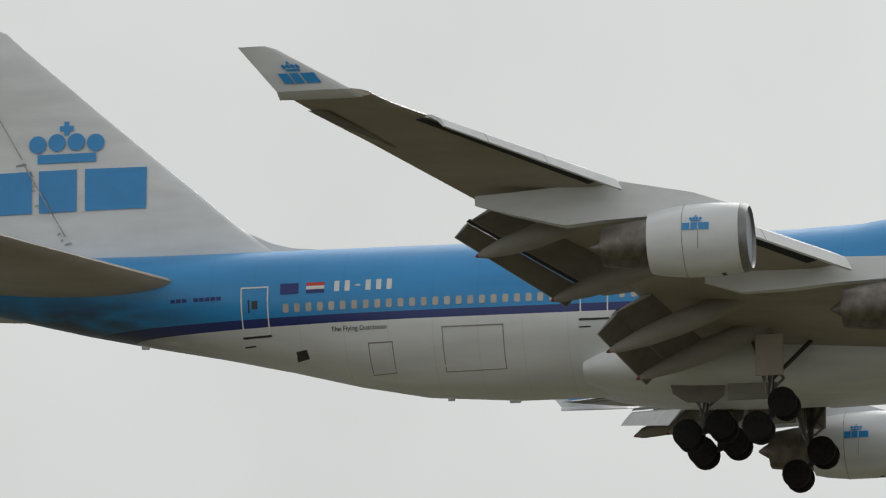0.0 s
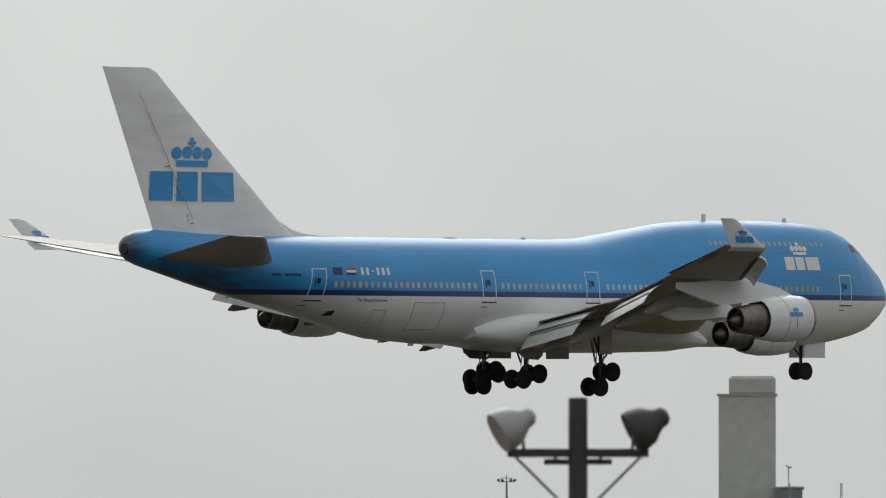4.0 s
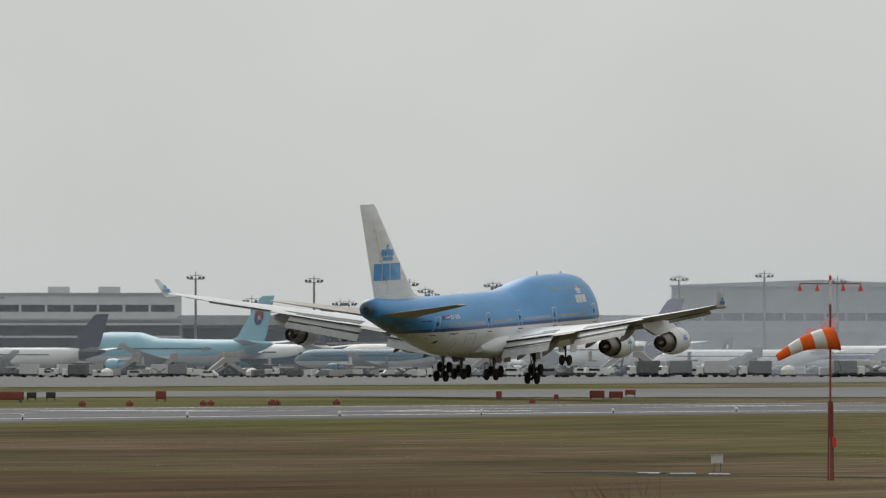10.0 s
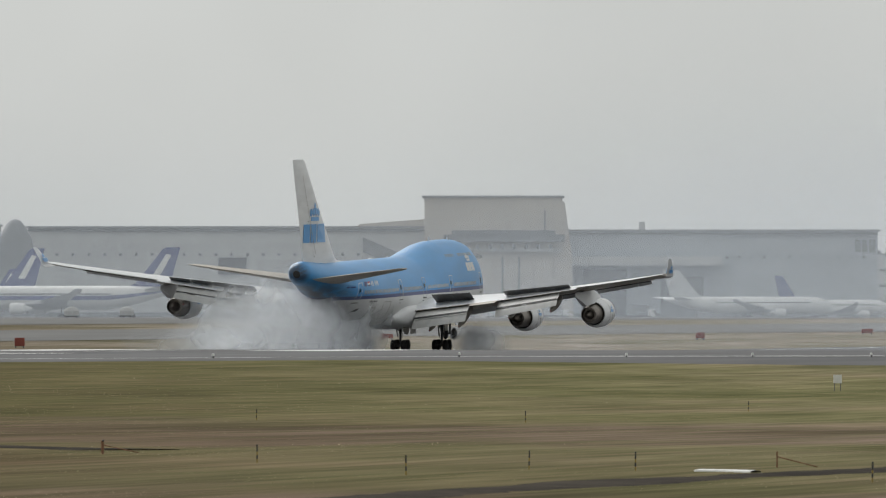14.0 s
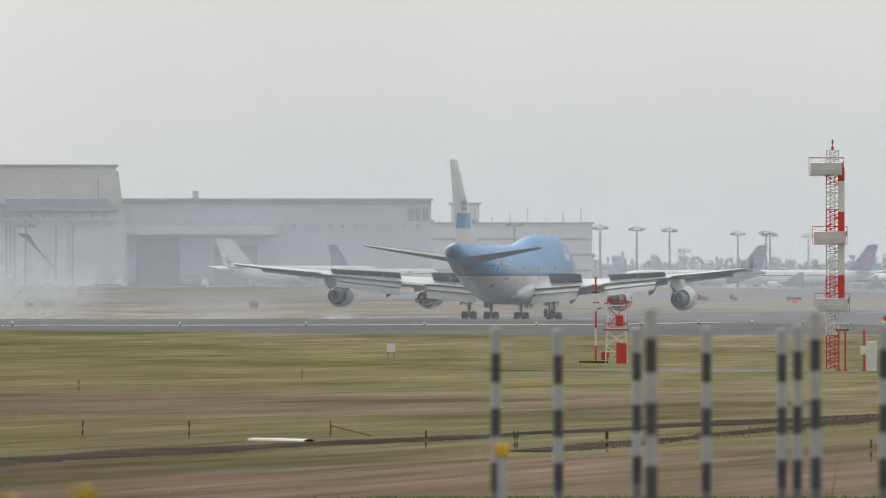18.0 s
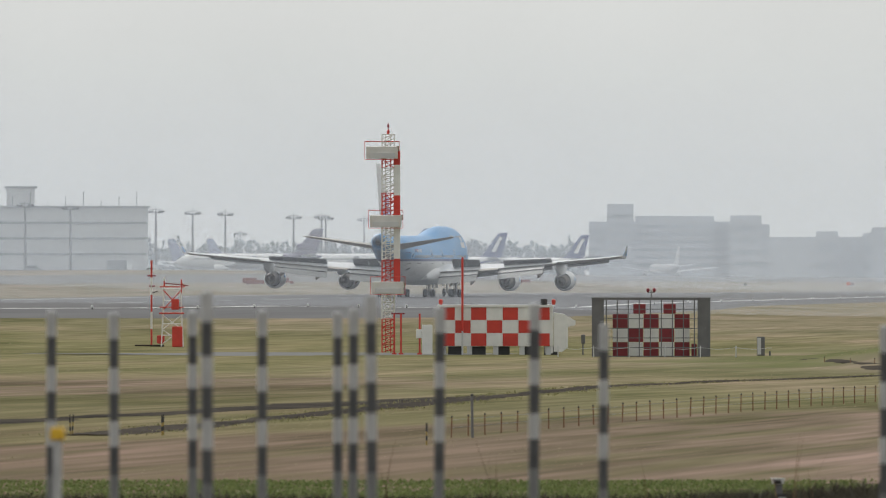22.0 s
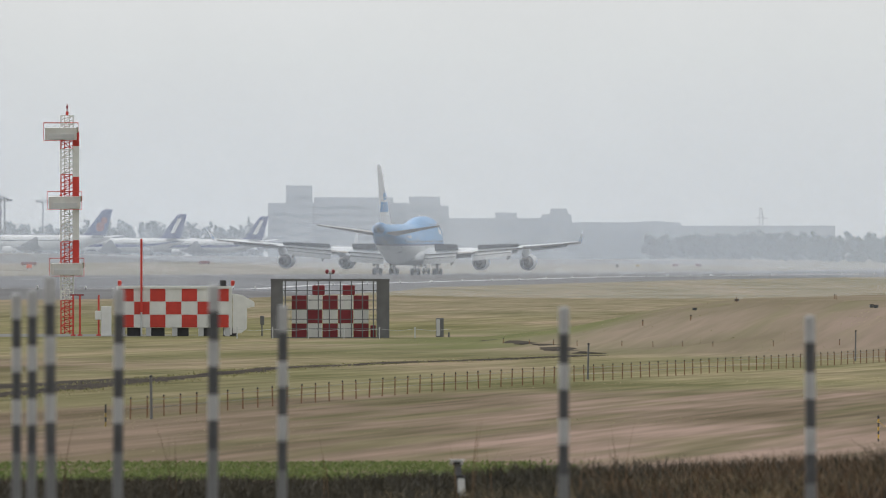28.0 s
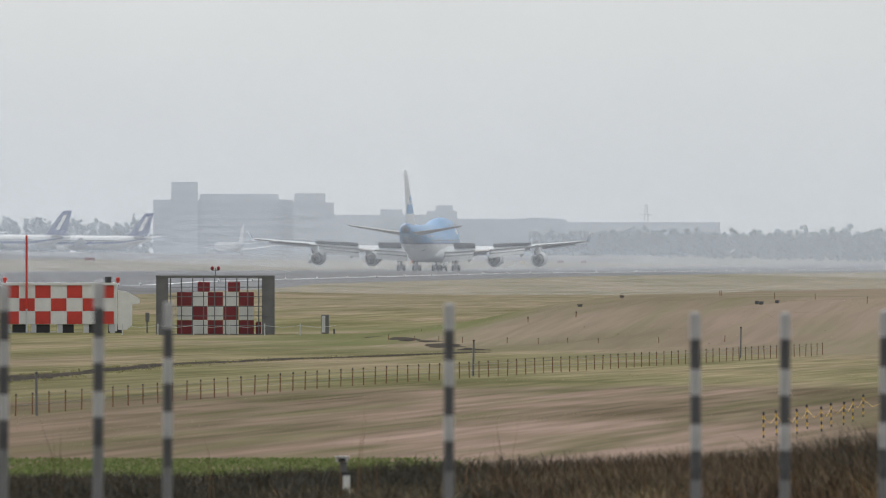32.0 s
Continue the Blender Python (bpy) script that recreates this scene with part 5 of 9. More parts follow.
b, w, h = building("airfield_office", 12.02, 11.182, 2890, 18.86, EAST, "long pale office with dark window bands", wall=PANEL)
for r in range(3):
    part("window_band", boxes((-w * 0.49, w * 0.49, -0.2, 0.1, h * (0.30 + 0.23 * r), h * (0.335 + 0.23 * r))), GREYWALL, b, "dark window band", smooth=False)
for i in range(9):
    part("roof_rail", rods(((-w * 0.45 + w * 0.11 * i, 2, h), (-w * 0.45 + w * 0.11 * i, 2, h + 1.8 + 1.2 * (i % 3)), 0.12)), POLE, b)
# hazy far blocks, distance haze also put into their wall and window colours
FAR = [("office_block", 8.89, 8.162, 3800, 17.33, "long pale grey office block in haze", 5), ("office_tower", 8.796, 8.658, 3780, 23.28, "square pale grey tower block in haze", 6),
       ("office_upper", 8.649, 8.238, 3790, 19.24, "pale grey upper office storey in haze", 6), ("office_wing", 8.162, 7.95, 3770, 16.28, "grey banded office wing in haze", 3),
       ("rooftop_block", 8.156, 7.994, 3765, 19.36, "grey office roof storey in haze", 4), ("far_shed", 7.95, 7.695, 4000, 12.33, "low grey warehouse in haze", 0),
       ("far_block", 7.709, 7.595, 4000, 14.38, "small grey block in haze", 2), ("far_shed", 7.624, 7.448, 4010, 12.35, "low grey warehouse in haze", 0),
       ("far_block", 7.468, 7.31, 3990, 13.75, "stepped grey block in haze", 2), ("far_block", 7.421, 7.333, 3985, 15.79, "stepped grey block top in haze", 0),
       ("far_shed", 7.315, 6.934, 4020, 9.89, "low grey warehouse in haze", 0), ("far_block", 6.948, 6.828, 3980, 11.29, "square grey block in haze", 1),
       ("far_hall", 6.743, 5.941, 4100, 9.73, "wide flat grey factory hall in haze", 2), ("far_depot", 6.743, 8.452, 4150, 11.04, "low grey depot in haze", 0)]
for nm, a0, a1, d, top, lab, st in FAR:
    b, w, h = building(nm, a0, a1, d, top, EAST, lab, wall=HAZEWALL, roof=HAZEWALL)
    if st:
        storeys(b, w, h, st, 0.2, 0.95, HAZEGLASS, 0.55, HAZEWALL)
pylon = thing("lattice_pylon", stand(6.326, 4090), "thin grey lattice mast in haze", "mast")
ph = 16.86 - pylon.matrix_basis.translation.z
part("lattice", rods(((-1.5, 0, 0), (-0.3, 0, ph), 0.25), ((1.5, 0, 0), (0.3, 0, ph), 0.25), ((-2.5, 0, ph * 0.8), (2.5, 0, ph * 0.8), 0.25)), LIGHT, pylon)
# western skyline, seen over the hangar
b, w, h = building("slab_tower", 31.161, 30.864, 3700, 81.67, WEST, "tall plain concrete tower with rounded top", wall=CONCRETE, depth=20)
part("tower_cap", boxes((-w * 0.32, w * 0.5, 1, 18, h, h + 6.5), bevel=1.0), CONCRETE, b, smooth=False)
b, w, h = building("plant_house", 30.87, 30.726, 3690, 50.43, WEST, "dark grey plant house with dish mast", wall=DARKWALL)
part("dish_mast", rods(((0, 4, h), (0, 4, h + 7), 0.25), ((0, 4, h + 7), (0.2, 3.8, h + 7.6), 1.1)), LIGHT, b)
b, w, h = building("tower_base", 30.726, 29.933, 3600, 39.01, WEST, "low grey offices below control tower", wall=GREYWALL)
storeys(b, w, h, 3, 0.4, 0.95)
for u in (-0.25, -0.24, 0.08):
    part("roof_antenna", rods(((w * u, 5, h), (w * u, 5, h + 12), 0.15), ((w * u - 0.8, 5, h + 6), (w * u + 0.8, 5, h + 6), 0.12)), POLE, b)
ct = thing("control_tower", stand(30.027, 3600, WEST), "grey airport control tower with glazed cab", "tower")
th = 65.41 - ct.matrix_basis.translation.z
part("shaft", boxes((-5.9, 5.9, 0, 11.5, 0, th - 8.5), bevel=0.4), GREYWALL, ct, smooth=False)
part("gallery", boxes((-7.0, 7.0, -1, 12.5, th - 20.4, th - 19.6)), LIGHT, ct, smooth=False)
part("cab", lathe([(th - 8.5, 5.6), (th - 5.5, 6.1), (th - 3.0, 6.6), (th - 1.4, 6.4), (th - 1.2, 4.0), (th, 3.6)], 12, "Z", (0, 5.5, 0)), GLASS, ct, "dark glazed control cab")
part("cab_roof", lathe([(th - 1.4, 6.7), (th - 0.9, 6.7), (th - 0.7, 2.0), (th + 0.8, 1.2)], 12, "Z", (0, 5.5, 0)), LIGHT, ct)
for nm, t0, a0, a1, d, top, lab in (("truss_shed", 0, 33.648, 32.641, 3300, 38.64, "dark grey shed with roof truss"), ("low_shed", 0, 32.641, 32.195, 3310, 33.31, "low grey cargo shed"),
                                   ("low_shed", 0, 32.195, 31.417, 3310, 32.29, "low grey cargo shed roof"), ("sign_house", 0, 30.015, 29.568, 3200, 27.65, "pale rooftop box with dark sign bars"),
                                   ("roof_box", 0, 29.251, 29.046, 3200, 27.48, "white rooftop plant box")):
    b, w, h = building(nm, a0, a1, d, top, WEST, lab, wall=GREYWALL if "dark" in lab or "low" in lab else LIGHT)
    if nm == "truss_shed":
        part("truss", rods(*[((-w / 2 + 3 * i, 0, h + (0.5 if i % 2 else 3.2)), (-w / 2 + 3 * i + 3, 0, h + (3.2 if i % 2 else 0.5)), 0.14) for i in range(15)], ((-w / 2, 0, h + 3.2), (-w / 2 + 46, 0, h + 3.2), 0.18)), POLE, b)
    if nm == "sign_house":
        part("sign_bar", boxes((-w * 0.45, -w * 0.2, -0.2, 0, h - 2.6, h - 0.6)), DARKWALL, b)
b, w, h = building("hotel_block", 28.531, 27.679, 3900, 33.15, WEST, "stepped grey concrete hotel with small windows", wall=CONCRETE)
for u0, u1, yt in ((0.40, 0.57, 41.75), (0.57, 0.8, 38.35), (0.3, 0.4, 35.75)):
    part("upper_storey", boxes((w * (u0 - 0.5), w * (u1 - 0.5), 0.4, 30, h + 0.2, yt - b.matrix_basis.translation.z)), CONCRETE, b, smooth=False)
for r in range(2):
    for i in range(14):
        part("window", boxes((-w * 0.48 + w * 0.07 * i, -w * 0.48 + w * 0.07 * i + 1.8, -0.2, 0.1, h - 4.5 - 5 * r, h - 2.3 - 5 * r)), GLASS, b)


# ---- light masts ----
def light_mast(az, dist, top, base=EAST):
    x, y = spot(az, dist, base)
    z = land(x, y)
    h = top - z
    m = thing("apron_light_mast", pose(x, y, z, 0, 0, az), "grey high-mast apron light with ring of floodlights", "light mast", "apron light masts")
    bm = bmesh.new()
    rod(bm, (0, 0, 0), (0, 0, h - 1), 0.42, 0.24, 8)
    part("mast", bm, POLE, m)
    part("head_frame", rods(((-1.9, 0, h - 1.2), (1.9, 0, h - 1.2), 0.12), ((0, -1.6, h - 1.2), (0, 1.6, h - 1.2), 0.12), ((-1.5, 0, h - 0.3), (1.5, 0, h - 0.3), 0.1), ((0, 0, h - 1.4), (0, 0, h + 0.6), 0.1)), POLE, m)
    for x in (-1.9, -1.0, 1.0, 1.9):
        part("floodlight", boxes((x - 0.35, x + 0.35, -0.5, 0.2, h - 1.15, h - 0.55), bevel=0.08), DARK, m)
    return m


for a, d, top in ((32.263, 2600, 40.02), (32.87, 2700, 30.52), (32.122, 2700, 30.1), (31.358, 2700, 29.41), (30.791, 2700, 39.1),
                  (30.373, 2700, 27.61), (29.671, 2600, 36.42), (29.492, 2700, 27.33), (28.611, 2700, 26.37), (28.067, 2700, 25.12),
                  (28.071, 2600, 23.88), (27.167, 2600, 23.48), (26.685, 2600, 22.95), (26.218, 2600, 22.15), (24.417, 2420, 22.41),
                  (26.124, 3200, 26.66), (25.945, 3200, 26.83), (25.751, 2600, 21.75), (25.704, 3200, 26.17), (25.43, 3200, 26.01), (25.269, 3200, 25.35),
                  (24.737, 3200, 25.51), (24.611, 3200, 25.68), (25.441, 3200, 27.32), (24.874, 3200, 27.16), (24.724, 3200, 26.5), (22.215, 2700, 19.17),
                  (21.716, 3200, 24.37), (20.262, 2700, 21.93), (19.809, 3000, 22.77), (19.765, 3050, 23.04),
                  ):
    light_mast(a, d, top, WEST)
for a, d, top in ((20.601, 2650, 27.68), (19.979, 2650, 26.87), (19.477, 2650, 26.05), (19.392, 3000, 26.6), (19.356, 3200, 26.77), (19.251, 3250, 26.42),
                  (19.039, 2650, 25.78), (18.686, 2650, 27.83), (18.061, 2650, 27.29)):
    light_mast(a, d, top, (7.7, -23.4))
for a, d, top in ((19.01, 2600, 24.89), (17.607, 2600, 27.93), (17.22, 2600, 26.6), (16.685, 2600, 27.13), (14.126, 2600, 18.2), (12.049, 2800, 20.21), (11.82, 2800, 19.92),
                  (11.585, 2850, 19.42), (11.364, 2900, 19.19), (11.141, 2950, 18.95), (10.95, 3000, 18.69), (10.78, 3050, 18.57), (10.701, 3700, 14.21),
                  (10.425, 3100, 17.81), (10.258, 3150, 17.66), (10.279, 3200, 18.32), (10.059, 3700, 18.95)):
    light_mast(a, d, top, EAST)


# ---- far woods ----
def woods(name, az0, az1, dist, top0, top1, label, seed, base=EAST):
    """A hazy belt of trees: trunks hidden, crowns of many small clumps, uneven height, gaps; some are spired conifers."""
    rnd = random.Random(seed)
    ico = bmesh.new()
    bmesh.ops.create_icosphere(ico, subdivisions=1, radius=1.0)
    ball, tris = [v.co.copy() for v in ico.verts], [[v.index for v in f.verts] for f in ico.faces]
    ico.free()
    verts, faces = [], []
    a = az0
    while a > az1:
        for row in range(3):
            x, y = spot(a + rnd.uniform(-0.02, 0.02), dist + 30 * row + rnd.uniform(-10, 10), base)
            z = land(x, y)
            u = (az0 - a) / (az0 - az1)
            h = (top0 + (top1 - top0) * u - z) * rnd.uniform(0.66, 1.0) * (1.13 if rnd.random() < 0.12 else 1.0)
            spire = rnd.random() < 0.35
            for k in range(20):
                f = 0.12 + 0.86 * k / 20 + rnd.uniform(-0.03, 0.03)
                reach = (2.9 * (1.02 - f)) if spire else 2.7 * math.sin(math.pi * min(0.97, 0.18 + 0.75 * f)) ** 0.7
                g = rnd.uniform(0, 6.283)
                q = reach * rnd.uniform(0.2, 1.0)
                c = Vector((x + q * math.cos(g), y + q * math.sin(g), z + h * f))
                r = rnd.uniform(0.55, 1.25) * (0.7 if spire else 1.0)
                turn = Euler((rnd.uniform(0, 3), rnd.uniform(0, 3), 0)).to_matrix()
                i = len(verts)
                verts += [tuple(c + turn @ (v * r * rnd.uniform(0.75, 1.2))) for v in ball]
                faces += [[i + j for j in t] for t in tris]
        a -= 0.04
    me = bpy.data.meshes.new(name)
    me.from_pydata(verts, [], faces)
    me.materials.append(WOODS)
    return tagged(new(name, me), label, "trees", kind="stuff")


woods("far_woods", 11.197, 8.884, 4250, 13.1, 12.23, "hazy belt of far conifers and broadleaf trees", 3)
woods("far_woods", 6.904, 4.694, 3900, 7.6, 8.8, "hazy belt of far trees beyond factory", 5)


# ---- parked airliners ----
def parked(az, dist, tip, nose, swing, body, tail, label, base=EAST, belly=None, hump=False, trail=None, marks=(), tri=False, engines=None, cheat=None, long=1.0, stripe=None):
    """A parked jet whose fin tip stands at a bearing; nose is -1 to the viewer's left, 1 to the right; swing turns its nose away."""
    x, y = spot(az, dist, base)
    z = land(x, y)
    k = max(0.45, (tip - z) / 18.5)
    head = az - nose * (90 - swing)
    m = pose(x, y, z, 0, 0, head)
    # slide so that the fin tip, not the middle, stands on the bearing
    f = m.to_3x3() @ Vector((0, 1, 0))
    x, y = x + f.x * k * 29.5 * long, y + f.y * k * 29.5 * long
    z = land(x, y)
    p = thing("parked_airliner", pose(x, y, z, 0, 0, head), label, "airplane", "parked airliners")

    def V(a, s, c):
        return Vector((a * k, (31.5 - s) * k * long, c * k))

    prof = [(0, 4.6, 4.9, 0.15), (1.0, 3.8, 5.8, 1.0), (3.0, 3.0, 7.2 if not hump else 8.6, 2.1), (6, 2.4, 8.2 if not hump else 9.9, 2.85), (10, 2.2, 8.4 if not hump else 10.2, 3.1), (20, 2.2, 8.4 if not hump else 10.1, 3.1), (26, 2.2, 8.4 if not hump else 8.7, 3.1),
            (44, 2.2, 8.4, 3.1), (50, 3.1, 8.4, 2.8), (56, 4.7, 8.3, 2.1), (61, 6.2, 8.0, 1.2), (63, 7.0, 7.6, 0.4)]

    def ring(s, lo=-1.6, hi=4.71, n=16, grow=0.0):
        zb, zt, hw = (float(np.interp(s, [q[0] for q in prof], [q[i] for q in prof])) for i in (1, 2, 3))
        zc = zb + min(hw, (zt - zb) / 2)
        out = []
        for i in range(n):
            a = lo + (hi - lo) * i / (n - 1)
            out.append(V((hw + grow) * math.cos(a), s, zc + (zt - zc + grow if math.sin(a) > 0 else zc - zb + grow) * math.sin(a)))
        return out

    ss = [q[0] for q in prof]
    cut = trail[1] if trail else 99
    fw = [s for s in ss if s <= cut] + ([cut] if trail and cut not in ss else [])
    part("fuselage", loft(bmesh.new(), [ring(s, 0, 5.89, 16) for s in fw]), body, p)
    if trail:
        part("aft_fuselage", loft(bmesh.new(), [ring(s, 0, 5.89, 16) for s in [cut] + [s for s in ss if s > cut]]), trail[0], p)
    if belly:
        part("belly", loft(bmesh.new(), [ring(s, -2.9, -0.24, 10, 0.05) for s in ss[1:-2]], caps=False, closed=False), belly, p)
    if cheat:
        for sd in (0, math.pi):
            part("cheat_line", loft(bmesh.new(), [ring(s, sd - 0.16, sd + 0.2, 4, 0.06) for s in ss[1:-1]], caps=False, closed=False), cheat, p)
    fr = []
    for c, a, b, t in ((8.0, 49.5, 60.5, 0.6), (9.2, 52.0, 61.2, 0.5), (18.0, 59.2, 63.8, 0.3), (18.5, 60.2, 64.0, 0.08)):
        fr.append([V(-t * 0.2, a, c), V(-t, a * 0.6 + b * 0.4, c), V(-t * 0.1, b, c), V(t * 0.1, b, c), V(t, a * 0.6 + b * 0.4, c), V(t * 0.2, a, c)])
    part("tail_fin", loft(bmesh.new(), fr), tail, p)
    if stripe:
        for sd in (-1, 1):
            part("tail_bar", flat([(56.2, 10.6), (58.2, 10.4), (61.6, 16.4), (60.2, 16.8)], 0.05, lambda a, b, w: V(sd * (0.62 - 0.045 * (b - 9) + w), a, b)), stripe, p)
    for mt, u, v, r in marks:
        for sd in (-1, 1):
            part("tail_mark", flat(disc_outline(u, v, r, 12), 0.05, lambda a, b, w: V(sd * (0.62 - 0.045 * (b - 9) + w), a, b)), mt, p)
    for sd in (-1, 1):
        rg = []
        for a, le, te, c, t in ((2.4, 21.5, 34.0, 3.4, 1.2), (10, 28.0, 36.0, 4.3, 0.7), (29.0, 42.0, 45.0, 6.6, 0.25), (30.2, 43.6, 45.6, 7.6, 0.12)):
            rg.append([V(sd * a, le, c), V(sd * a, le * 0.65 + te * 0.35, c + t * 0.5), V(sd * a, te, c), V(sd * a, le * 0.65 + te * 0.35, c - t * 0.5)])
        part("wing", loft(bmesh.new(), rg), JETGREY, p)
        rg = []
        for a, le, te, c, t in ((1.2, 54.0, 61.0, 7.3, 0.6), (10.5, 60.8, 64.0, 8.3, 0.15)):
            rg.append([V(sd * a, le, c), V(sd * a, le * 0.6 + te * 0.4, c + t * 0.5), V(sd * a, te, c), V(sd * a, le * 0.6 + te * 0.4, c - t * 0.5)])
        part("tailplane", loft(bmesh.new(), rg), JETGREY, p)
        for a, s in (((9.8, 20.5),) if not hump else ((11.0, 21.0), (20.0, 29.5))):
            bm = lathe([(0, 1.1), (-0.2, 1.5), (-2.0, 1.65), (-4.0, 1.35), (-4.1, 0.9), (-6.0, 0.4)], 14)
            bmesh.ops.transform(bm, matrix=Matrix.Translation(V(sd * a, s, 2.4)) @ Matrix.Scale(k, 4), verts=bm.verts)
            part("engine", bm, engines or body, p)
            part("pylon", loft(bmesh.new(), [[V(sd * a - 0.2, s + 2, 3.9), V(sd * a + 0.2, s + 2, 3.9), V(sd * a + 0.2, s + 2, 3.4), V(sd * a - 0.2, s + 2, 3.4)], [V(sd * a - 0.2, s + 9, 4.6), V(sd * a + 0.2, s + 9, 4.6), V(sd * a + 0.2, s + 9, 3.8), V(sd * a - 0.2, s + 9, 3.8)]]), JETGREY, p)
    if tri:
        bm = lathe([(0, 1.1), (-0.2, 1.5), (-2.0, 1.65), (-7.0, 1.2), (-8.0, 0.6)], 14)
        bmesh.ops.transform(bm, matrix=Matrix.Translation(V(0, 52.5, 11.0)) @ Matrix.Scale(k, 4), verts=bm.verts)
        part("tail_engine", bm, tail, p)
    for side in (-1, 1):
        part("window_row", loft(bmesh.new(), [[V(side * (3.02 + q), s, c) for s, c in ((9, 6.1), (46, 6.1), (46, 6.4), (9, 6.4))] for q in (0.0, 0.04)]), GLASS, p)
    part("cockpit_window", loft(bmesh.new(), [[V(a, s, c) for a, s, c in ((-1.5, 2.6, 6.6 if not hump else 8.0), (1.5, 2.6, 6.6 if not hump else 8.0), (1.7, 3.5, 7.3 if not hump else 8.7), (-1.7, 3.5, 7.3 if not hump else 8.7))], [V(a, s - 0.12, c + 0.12) for a, s, c in ((-1.5, 2.6, 6.6 if not hump else 8.0), (1.5, 2.6, 6.6 if not hump else 8.0), (1.7, 3.5, 7.3 if not hump else 8.7), (-1.7, 3.5, 7.3 if not hump else 8.7))]]), GLASS, p)
    for a, s in ((0, 7), (-4.6, 33), (4.6, 33)):
        part("gear", boxes((a * k - 0.12 * k, a * k + 0.12 * k, (31.5 - s - 0.15) * k, (31.5 - s + 0.15) * k, 0.5 * k, 2.6 * k), (a * k - 0.5 * k, a * k + 0.5 * k, (31.5 - s - 0.9) * k, (31.5 - s + 0.9) * k, 0.0, 1.1 * k), bevel=0.04 * k), RUBBER, p)
    return p


LOGO = [(MAROON, 59.3, 13.9, 1.5), (NAVY, 59.0, 12.9, 1.25), (LIGHT, 59.5, 13.4, 0.6)]
parked(28.796, 2800, 26.11, -1, 25, WHITE, WHITE, "white airliner with red ring on its fin", WEST, marks=[(RED, 59.4, 14.5, 1.7), (WHITE, 59.4, 14.5, 0.9)])
parked(30.523, 2800, 27.11, -1, 35, WHITE, WHITE, "white airliner with blue-striped fin", WEST, marks=[(NAVY, 58.4, 12.0, 1.6), (NAVY, 60.4, 15.2, 1.2)])
parked(25.786, 2700, 19.3, -1, 40, WHITE, NAVY, "white airliner with navy and red fin", WEST, marks=[(MAROON, 60.0, 15.0, 1.6), (MAROON, 58.4, 12.4, 1.4)])
parked(23.825, 2520, 17.39, -1, 8, PALEBLUE, PALEBLUE, "pale blue cargo jumbo with round tail emblem", WEST, belly=LIGHT, hump=True, marks=LOGO, long=1.3)
parked(23.629, 2700, 16.26, -1, 45, PALEBLUE, PALEBLUE, "pale blue airliner with round tail emblem", WEST, belly=LIGHT, marks=LOGO)
parked(23.499, 2430, 18.49, -1, 6, WHITE, BROWN, "white freighter with dark brown tail and gold shield", WEST, trail=(BROWN, 39), marks=[(GOLD, 59.6, 13.6, 0.9)], long=1.12)
parked(22.259, 2750, 13.62, 1, 35, PALEBLUE, PALEBLUE, "pale blue airliner at a boarding bridge", WEST, belly=LIGHT)
parked(21.043, 2600, 17.5, -1, 18, WHITE, SLATE, "white twin-engined airliner with dark tail", WEST, trail=(SLATE, 55))
parked(17.806, 2600, 12.3, -1, 50, WHITE, BLACK, "white airliner with black tail and pale star", WEST, marks=[(LIGHT, 59.6, 13.6, 1.0)])
MID = (12.0, -36.3)
parked(17.377, 2650, 14.63, -1, 28, WHITE, RED, "white airliner with red tail and white cross", MID, marks=[(WHITE, 59.8, 13.8, 1.3)])
parked(20.225, 2600, 22.09, -1, 45, PALEBLUE, PALEBLUE, "pale blue jumbo with round tail emblem", MID, belly=LIGHT, hump=True, marks=LOGO)
parked(19.905, 2620, 19.79, -1, 40, WHITE, SLATE, "white airliner with grey-blue tail and gold flower", MID, belly=TEAL, marks=[(GOLD, 59.0, 12.0, 0.9)])
parked(19.256, 2550, 16.82, -1, 35, TEAL, TEAL, "deep teal airliner with gold tail flower", MID, belly=LIGHT, marks=[(GOLD, 59.8, 14.0, 1.7)])
parked(18.83, 2550, 19.72, -1, 30, WHITE, NAVY, "white airliner with navy tail and cheat line", (2.9, -8.9), cheat=NAVY, stripe=WHITE)
parked(18.087, 2560, 21.35, -1, 32, WHITE, PURPLE, "white airliner with purple and gold tail", (2.9, -8.9), trail=(PURPLE, 54), marks=[(MAROON, 59.6, 13.9, 1.3), (LIGHT, 59.9, 14.1, 0.5)])
for t_tail, d, tip, sw in ((16.513, 2600, 14.49, 35), (16.4, 2580, 19.17, 30), (15.701, 2560, 19.34, 15)):
    parked(t_tail, d, tip, -1, sw, WHITE, NAVY, "white airliner with navy tail and cheat line", cheat=NAVY, stripe=WHITE)
parked(17.258, 2500, 16.49, -1, 20, WHITE, RED, "white airliner with red tail and white cross", marks=[(WHITE, 59.6, 13.4, 1.3)])
parked(13.072, 2600, 14.2, 1, 12, WHITE, LIGHT, "long white airliner with grey tail")
parked(12.528, 2650, 12.98, 1, 40, WHITE, NAVY, "white airliner with blue tail")
parked(13.098, 2620, 14.26, 1, 20, WHITE, LIGHT, "white airliner with pale tail and red crest", marks=[(MAROON, 59.6, 13.4, 1.2)])
parked(13.103, 2700, 14.75, 1, 15, WHITE, LIGHT, "long white airliner with pale striped tail", cheat=NAVY, marks=[(MAROON, 59.6, 13.8, 1.3)])
parked(12.554, 2900, 13.25, 1, 40, WHITE, NAVY, "white airliner with navy tail in haze")
parked(12.31, 2900, 12.5, 1, 40, WHITE, LIGHT, "white airliner with pale tail in haze")
